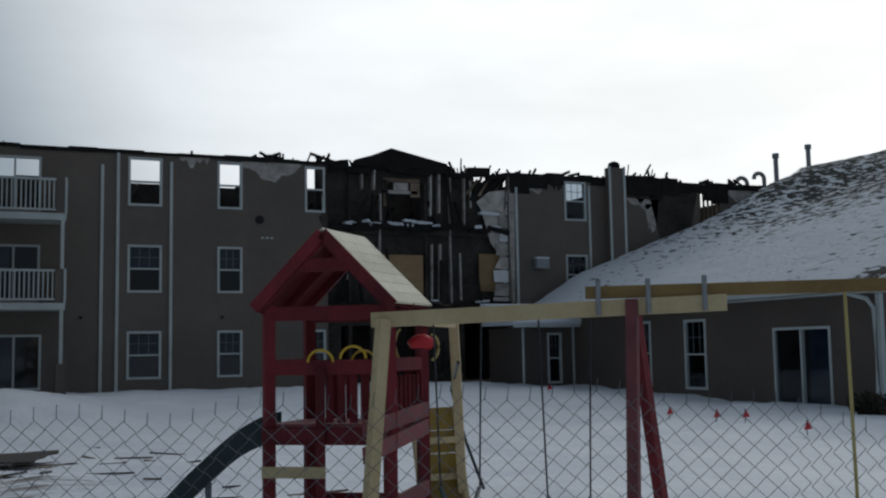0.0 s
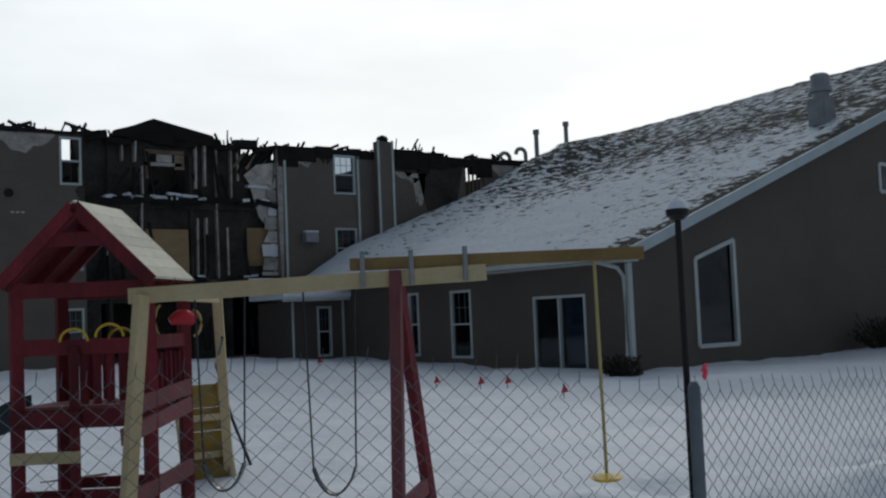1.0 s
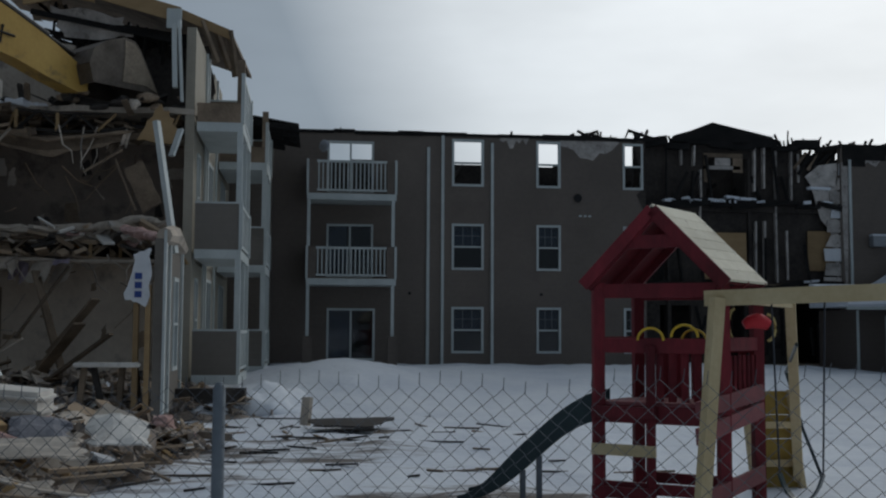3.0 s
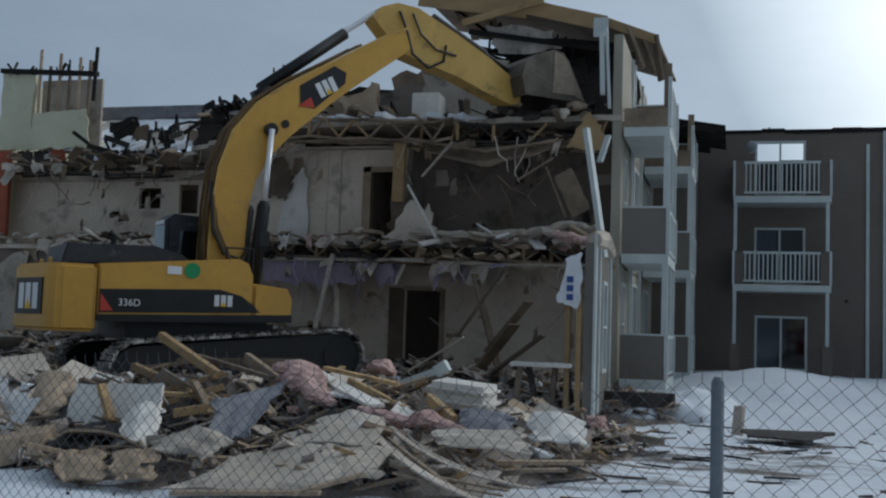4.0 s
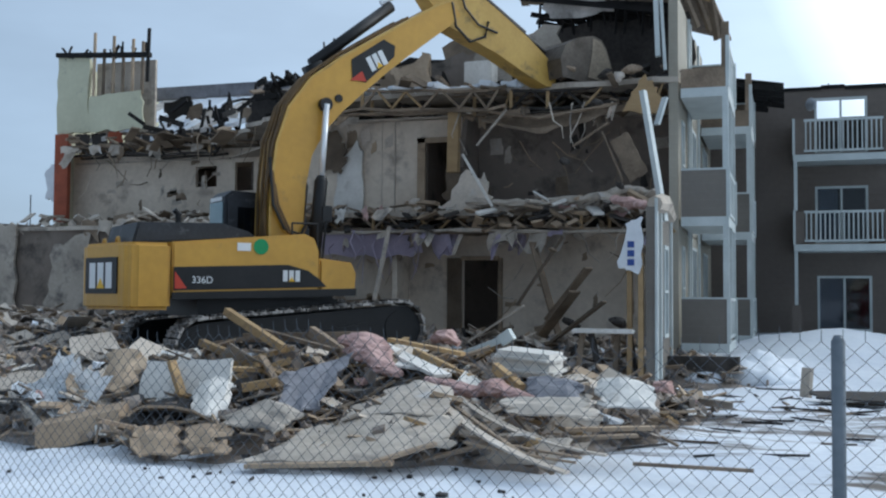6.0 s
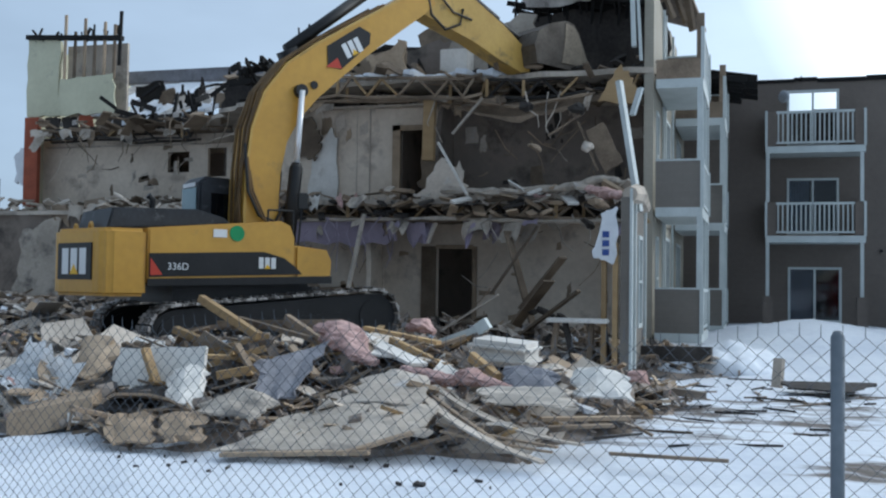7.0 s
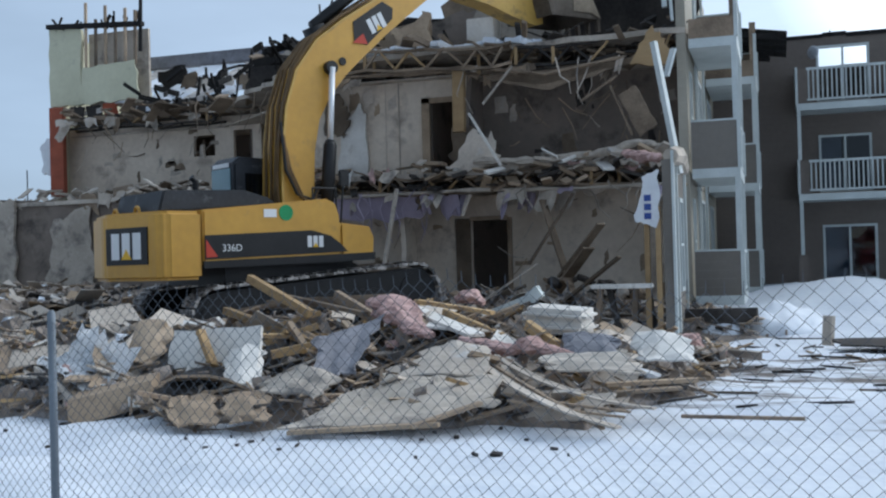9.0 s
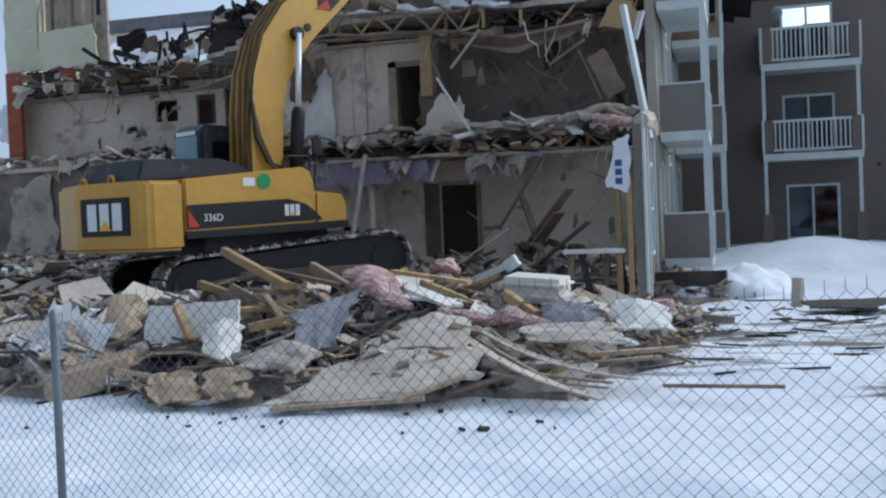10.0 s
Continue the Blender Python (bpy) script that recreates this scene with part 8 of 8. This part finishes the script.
def build_debris():
    r = random.Random(5)
    for p, q, w, h, m in (((-7.0, 12.6, 1.46), (-6.0, 12.3, 1.0), 0.1, 0.1, PINE), ((-7.25, 12.4, 1.05), (-5.6, 11.9, 0.6), 0.1, 0.09, PINE), ((-6.6, 12.9, 1.2), (-5.3, 12.4, 0.98), 0.09, 0.05, OLDWOOD), ((-6.9, 12.0, 0.72), (-5.95, 12.5, 1.0), 0.1, 0.06, PINE), ((-6.2, 12.1, 0.9), (-5.7, 11.7, 0.5), 0.08, 0.05, TANB), ((-7.4, 12.8, 1.0), (-6.5, 12.9, 1.15), 0.09, 0.06, OLDWOOD), ((-5.5, 12.2, 0.9), (-4.9, 11.6, 0.6), 0.1, 0.04, TANB), ((-4.9, 13.2, 1.1), (-3.8, 12.9, 0.95), 0.12, 0.05, PINE), ((-5.95, 13, 1.2), (-5.2, 12.7, 0.85), 0.09, 0.14, OLDWOOD), ((-6.8, 11.9, 0.55), (-5.9, 12.3, 0.85), 0.1, 0.08, PINE),
                         ((-4.34, 12.6, 0.98), (-3.5, 12.2, 0.7), 0.07, 0.1, PINE), ((-3.24, 12.4, 0.83), (-2.79, 11.9, 0.62), 0.08, 0.12, PINE), ((-6.9, 12.9, 1.1), (-5.2, 13.1, 1.15), 0.08, 0.12, OLDWOOD), ((-7.0, 12.2, 0.9), (-6.7, 12.1, 0.4), 0.08, 0.08, OLDWOOD),
                         ((-4.8, 9.15, 0.05), (-3.35, 9.25, 0.14), 0.1, 0.04, TANB), ((-3.6, 9.2, 0.12), (-3.05, 9.6, 0.29), 0.1, 0.03, TANB), ((-1.29, 10.2, 0.11), (-0.2, 10.17, 0.11), 0.05, 0.03, OLDWOOD), ((-2.6, 10.9, 0.42), (-2.25, 10.3, 0.3), 0.05, 0.03, OLDWOOD),
                         ((-2.1, 11.0, 0.3), (-1.2, 11.15, 0.34), 0.12, 0.04, TANB), ((-2.0, 10.75, 0.25), (-1.35, 10.95, 0.28), 0.14, 0.03, OLDWOOD), ((-6.2, 11.6, 0.55), (-5.2, 12.2, 0.75), 0.12, 0.1, PINE),
                         ((-5.0, 22.0, 0.7), (-4.0, 21.2, 1.8), 0.3, 0.05, OLDWOOD), ((-4.6, 21.4, 0.7), (-3.4, 21.2, 1.6), 0.25, 0.05, OLDWOOD), ((-6.4, 21.6, 0.7), (-5.2, 21.8, 1.5), 0.3, 0.04, GREYB)):
        plank(p, q, w, h, m, "splintered lumber lying on the rubble" if m is not PINE else "pale pine lumber lying on the rubble")
    # white panel with a stud across it
    sheet([(-7.18, 10.9, 0.42), (-6.0, 10.9, 0.5), (-6.04, 11.1, 0.92), (-7.18, 11.1, 0.87)], 0.05, WHITEB, "dirty white wall panel lying on the rubble", 1, "wall_panel", 0.02)
    plank((-6.72, 10.86, 0.9), (-6.47, 10.78, 0.4), 0.1, 0.06, PINE, "short pine stud across a white panel")
    # foil-faced box
    fb = thing("foil_board", "silver foil-faced insulation board, bent open", "debris")
    bm = bmesh.new()
    q = random.Random(8)
    n = 12
    g = {}
    c00, c10, c11, c01 = Vector((-8.85, 10.7, 0.55)), Vector((-7.55, 9.9, 0.3)), Vector((-7.4, 10.65, 0.62)), Vector((-8.7, 11.4, 0.86))
    for i in range(n + 1):
        for j in range(n + 1):
            p = c00.lerp(c10, i / n).lerp(c01.lerp(c11, i / n), j / n)
            p.z += 0.06 * q.uniform(-1, 1) + (0.12 * q.random() if j == n else 0) - 0.1 * math.sin(math.pi * j / n)
            p += Vector((q.uniform(-0.03, 0.03), q.uniform(-0.03, 0.03), 0))
            g[i, j] = bm.verts.new(p)
    for i in range(n):
        for j in range(n):
            bm.faces.new((g[i, j], g[i + 1, j], g[i + 1, j + 1]))
            bm.faces.new((g[i, j], g[i + 1, j + 1], g[i, j + 1]))
    bmesh.ops.solidify(bm, geom=bm.faces[:], thickness=0.012)
    part("foil_face", bm, FOIL, fb)
    bm = bmesh.new()
    slab(bm, [(-7.6, 9.62, 0.24), (-6.85, 10.05, 0.42), (-6.8, 9.95, 0.16), (-7.5, 9.5, -0.02)], 0.4, (-0.35, 1, 0.15))
    part("board_side", bm, TANB, fb)
    bm = bmesh.new()
    slab(bm, [(-8.85, 10.66, 0.5), (-7.6, 9.8, 0.22), (-7.58, 9.78, 0.0), (-8.8, 10.64, 0.2)], 0.05, (0.6, 1, 0))
    part("board_side", bm, GREYB, fb)
    # torn insulation: one broad batt slumped over the heap, a thinner trail, loose wads
    for k, (pts, widths, lab) in enumerate((
            (((-5.18, 12.75, 1.1), (-5.0, 12.5, 1.08), (-4.78, 12.3, 0.97), (-4.55, 12.1, 0.82), (-4.3, 11.95, 0.74)), (0.13, 0.27, 0.25, 0.17, 0.07), "broad torn batt of pink insulation slumped over the rubble"),
            (((-3.85, 11.65, 0.72), (-3.5, 11.55, 0.64), (-3.2, 11.45, 0.62), (-2.98, 11.4, 0.68), (-2.75, 11.35, 0.62), (-2.5, 11.3, 0.58)), (0.07, 0.13, 0.11, 0.17, 0.1, 0.05), "ragged trail of pink insulation across the boards"),
            (((-1.78, 15.6, 0.32), (-1.6, 15.5, 0.4), (-1.45, 15.45, 0.28)), (0.08, 0.2, 0.07), "wad of pink insulation at the edge of the rubble"),
            (((-4.75, 14.6, 1.05), (-4.55, 14.5, 1.12), (-4.35, 14.5, 1.0)), (0.1, 0.19, 0.08), "wad of pink insulation behind the boards"))):
        bm = bmesh.new()
        batt(bm, pts, widths, 40 + k)
        single("insulation_batt", bm, PINK, lab, "insulation", "insulation on the heap")
    # white trim, gutter, mattress-like bale
    plank((-5.2, 13.1, 1.13), (-3.72, 11.85, 0.75), 0.24, 0.04, WHITEB, "white board lying on the rubble")
    bm = bmesh.new()
    beam(bm, (-4.13, 13.5, 0.86), (-3.42, 13.5, 1.13), 0.09, 0.085)
    beam(bm, (-3.46, 13.5, 1.1), (-3.31, 13.48, 1.2), 0.11, 0.15)
    single("gutter_pipe", bm, TRIM, "bent white gutter pipe lying on the rubble", "pipe")
    bm = bmesh.new()
    for z, w in ((0.77, 0.82), (0.92, 0.84)):
        obox(bm, pose(-3.0, 13.15, z, 3, 5, -10), (w, 0.6, 0.16), 0.065)
    for v in bm.verts:
        v.co += Vector((0.03 * noise.noise(v.co * 4), 0.03 * noise.noise(v.co * 4 + Vector((5, 0, 0))), 0.03 * noise.noise(v.co * 3)))
    single("insulation_bale", bm, WHITEB, "white layered bale lying on the rubble", "debris")
    bm = bmesh.new()
    obox(bm, pose(-3.05, 19.0, 1.08, 0, 0, 0), (1.1, 0.3, 0.08), 0.02)
    ws = thing("white_sill", "broken white sill on dark framing at the building's foot", "debris")
    part("sill", bm, WHITEB, ws)
    for k, (x, tilt) in enumerate(((-3.5, 7), (-3.22, -12), (-2.86, 4), (-2.58, -6))):
        bm = bmesh.new()
        obox(bm, pose(x, 19.15 + 0.06 * k, 0.62, 4, tilt, 0), (0.1, 0.14, 0.86), 0.01)
        part("stud", bm, DARKB if k % 2 else OLDWOOD, ws, "charred stud")
    # big flat sheets, warped between their corners
    for k, (pts, m, bulge, lab) in enumerate((
            ([(-4.9, 9.2, 0.06), (-3.6, 9.35, 0.1), (-3.05, 9.95, 0.3), (-4.25, 10.4, 0.44)], DRYWALL, 0.05, "large warped pale board sheet on the rubble"),
            ([(-3.7, 9.5, 0.14), (-2.95, 9.75, 0.22), (-3.05, 10.4, 0.42), (-3.9, 10.2, 0.4)], DRYWALL, 0.05, "pale board sheet on the rubble"),
            ([(-4.1, 10.3, 0.42), (-3.2, 10.3, 0.45), (-3.4, 11.2, 0.66), (-4.1, 11.0, 0.62)], GREYB, 0.08, "grey board sheet on the rubble"),
            ([(-5.0, 10.3, 0.38), (-4.7, 10.6, 0.5), (-4.85, 11.8, 1.0), (-5.35, 11.0, 0.8)], TARP, -0.05, "tilted grey board sheet on the rubble"),
            ([(-2.66, 10.75, 0.46), (-1.68, 10.75, 0.43), (-1.84, 11.05, 0.6), (-2.8, 11.05, 0.58)], GREYB, 0.02, "grey-brown board lying across the rubble"),
            ([(-2.6, 11.45, 0.52), (-1.98, 11.5, 0.5), (-2.15, 12.0, 0.68), (-2.72, 12.0, 0.74)], TARP, 0.04, "blue-grey crumpled tarp on the rubble"),
            ([(-1.9, 11.9, 0.44), (-1.25, 11.9, 0.42), (-1.42, 12.5, 0.66), (-2.06, 12.5, 0.66)], WHITEB, 0.07, "snowy white sheet on the rubble"),
            ([(-7.75, 10.9, 0.5), (-7.3, 10.7, 0.5), (-7.35, 11.4, 0.86), (-8.1, 11.6, 0.9)], TANB, 0.1, "brown board box torn open on the rubble"),
            ([(-7.4, 10.7, 0.4), (-7.05, 10.8, 0.4), (-7.1, 11.5, 0.8), (-7.4, 11.4, 0.84)], DARKB, 0.05, "dark torn board on the rubble"),
            ([(-6.1, 10.2, 0.3), (-5.72, 10.3, 0.3), (-5.95, 11.0, 0.62), (-6.4, 10.85, 0.6)], WHITEB, 0.1, "crumpled white board piece on the rubble"),
            ([(-6.05, 9.2, 0.06), (-5.65, 9.3, 0.08), (-5.9, 9.85, 0.27), (-6.4, 9.6, 0.24)], TANB, 0.05, "tan carpet piece at the edge of the rubble"),
            ([(-5.5, 9.25, 0.1), (-5.1, 9.3, 0.12), (-5.35, 9.9, 0.3), (-5.8, 9.75, 0.28)], TANB, 0.04, "torn brownish carpet at the edge of the rubble"),
            ([(-5.6, 9.9, 0.3), (-4.8, 9.7, 0.28), (-4.7, 10.2, 0.42), (-5.5, 10.4, 0.44)], DRYWALL, 0.1, "grey torn drywall on the rubble"),
            ([(-6.9, 10.0, 0.25), (-6.2, 9.9, 0.25), (-6.2, 10.6, 0.42), (-6.8, 10.7, 0.44)], DARKB, 0.06, "dark torn sheet on the rubble"))):
        warped(pts, bulge, m, lab, 100 + k)
    # long whippy boards that sweep down to the snow
    for pts, w, m in (([(-3.51, 11.0, 0.58), (-2.64, 10.0, 0.3), (-1.76, 9.4, 0.12)], 0.2, GREYB), ([(-3.42, 11.05, 0.56), (-2.55, 10.1, 0.29), (-1.9, 9.45, 0.1)], 0.09, OLDWOOD),
                      ([(-3.33, 11.2, 0.58), (-2.43, 10.3, 0.34), (-1.49, 9.9, 0.22)], 0.14, GREYB), ([(-2.98, 10.2, 0.3), (-2.36, 10.0, 0.24), (-1.71, 9.8, 0.2)], 0.1, OLDWOOD),
                      ([(-3.1, 11.1, 0.52), (-2.5, 10.45, 0.36), (-1.6, 10.05, 0.2)], 0.06, DRYWALL), ([(-2.9, 10.0, 0.26), (-2.3, 9.85, 0.2), (-1.75, 9.75, 0.16)], 0.06, TANB)):
        a, c, e = (Vector(p) for p in pts)
        line = [a * (1 - t) ** 2 + (c * 2 - (a + e) / 2) * 2 * t * (1 - t) + e * t * t for t in np.linspace(0, 1, 9)]
        bm = bmesh.new()
        strip(bm, line, w * 0.5, 0.02)
        single("bent_board", bm, m, "long bent board sweeping down to the snow", "lumber", "bent boards")
    # board on the snow and a stump of post
    sheet([(0.5, 18.1, 0.08), (1.5, 17.8, 0.08), (1.96, 19.3, 0.11), (0.42, 19.1, 0.1)], 0.03, DARKB, "dark weathered board lying on the snow", 300)
    bm = bmesh.new()
    beam(bm, (0.36, 19.25, 0.0), (0.4, 19.3, 0.5), 0.18, 0.09)
    single("broken_post", bm, DRYWALL, "broken timber post standing in the snow", "post")
    # snow banks by the building
    for x, y, sx, sy, sz in ((-0.5, 22.3, 1.0, 1.2, 0.45), (-1.5, 21.6, 0.7, 0.8, 0.3)):
        bm = bmesh.new()
        bmesh.ops.create_icosphere(bm, subdivisions=4, radius=1, matrix=pose(x, y, 0.05) @ Matrix.Diagonal((sx, sy, sz, 1)))
        for v in bm.verts:
            v.co += Vector((0, 0, 1)) * (0.16 * noise.noise(v.co * 1.9) + 0.11 * noise.noise(v.co * 4.5) + 0.05 * noise.noise(v.co * 11))
        single("snow_bank", bm, SNOW, "ploughed snow bank beside the building", "snow bank", kind="stuff", smooth=True)
    # shade in the gap under the balcony, drawn as a solid dark bar
    plank((-2.4, 21.2, 0.4), (-0.8, 21.0, 0.42), 0.2, 0.3, DARKB, "solid dark bar standing in for the shaded gap under the balcony")


build_debris()
build_sheets()

def build_falling():
    """Chunks that the bucket knocks off the upper floor."""
    r = random.Random(64)
    made = []
    for k in range(16):
        bm = bmesh.new()
        bmesh.ops.create_icosphere(bm, subdivisions=2, radius=1, matrix=Matrix.Diagonal((r.uniform(0.1, 0.26), r.uniform(0.08, 0.16), r.uniform(0.04, 0.12), 1)))
        for v in bm.verts:
            v.co *= 1 + 0.6 * noise.noise(v.co * 9 + Vector((k, 0, 0)))
        ob = single("falling_chunk", bm, r.choice((OLDWOOD, DARKB, GREYB, DARKB)), "chunk of board and plaster falling from the torn floor", "debris", "chunks falling from the floor")
        made.append((ob, r.uniform(-4.9, -2.9), r.uniform(22.3, 22.9), r.uniform(6.45, 6.8), r.uniform(4.7, 7.3), r.uniform(-60, 60)))
    return made


FALLING = build_falling()

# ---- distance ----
# far snowbanks and roofs, their haze put into the colour
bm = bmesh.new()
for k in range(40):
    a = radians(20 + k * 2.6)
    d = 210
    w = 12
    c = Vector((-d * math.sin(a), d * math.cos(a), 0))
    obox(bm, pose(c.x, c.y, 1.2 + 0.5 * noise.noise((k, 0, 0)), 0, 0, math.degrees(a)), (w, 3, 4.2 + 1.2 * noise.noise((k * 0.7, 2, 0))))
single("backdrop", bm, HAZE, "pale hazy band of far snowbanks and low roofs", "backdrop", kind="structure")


def motions():
    """The excavator slews slowly while its arm draws in and out; the bucket follows the arm."""
    heads = ((0.0, 44.0), (2.5, 44.2), (3.5, 44.5), (4.5, 45.3), (5.0, 46.8), (5.5, 48.4), (7.0, 50.6), (7.5, 51.5), (8.0, 53.0), (8.8, 55.8), (9.5, 58.9), (10.0, 61.3))
    walk(BODY, [(t, pose(0, 0, 0, 0, 0, h - TRACK_HEAD)) for t, h in heads])
    arms = ((0.0, -17.0, 11), (3.5, -17.0, 11), (4.5, -17.3, 11), (5.0, -21.0, 8), (5.5, -24.0, 4), (7.0, -21.2, 7), (7.5, -20.6, 8), (8.8, -12.5, 13), (10.0, -11.0, 14))
    for ob in ARM_PARTS:
        walk(ob, [(t, pose(*PIVOT, 0, -b, 0)) for t, b, k in arms])
    for ob in BUCKET_PARTS:
        rows = []
        for t, b, k in arms:
            tip = PIVOT + Vector((math.cos(radians(b)), 0, math.sin(radians(b)))) * ARM
            rows.append((t, pose(*tip, 0, -k, 0)))
        walk(ob, rows)
    # chunks lie on the torn floor edge, drop, and stay where they land
    for ob, x, y, z, t0, spin in FALLING:
        low = 0.45 + max(0.0, heap(x, y - 0.9))
        drop = math.sqrt(2 * (z - low) / 9.81)
        rows = [(0.0, pose(x, y + 0.7, z, 0, 0, spin)), (t0, pose(x, y + 0.7, z, 0, 0, spin))]
        for f in (0.25, 0.5, 0.75, 1.0):
            rows.append((t0 + drop * f, pose(x, y + 0.7 - 1.6 * f, z - (z - low) * f * f, spin * f, 20 * f, spin)))
        rows.append((10.0, rows[-1][1]))
        walk(ob, rows)


motions()
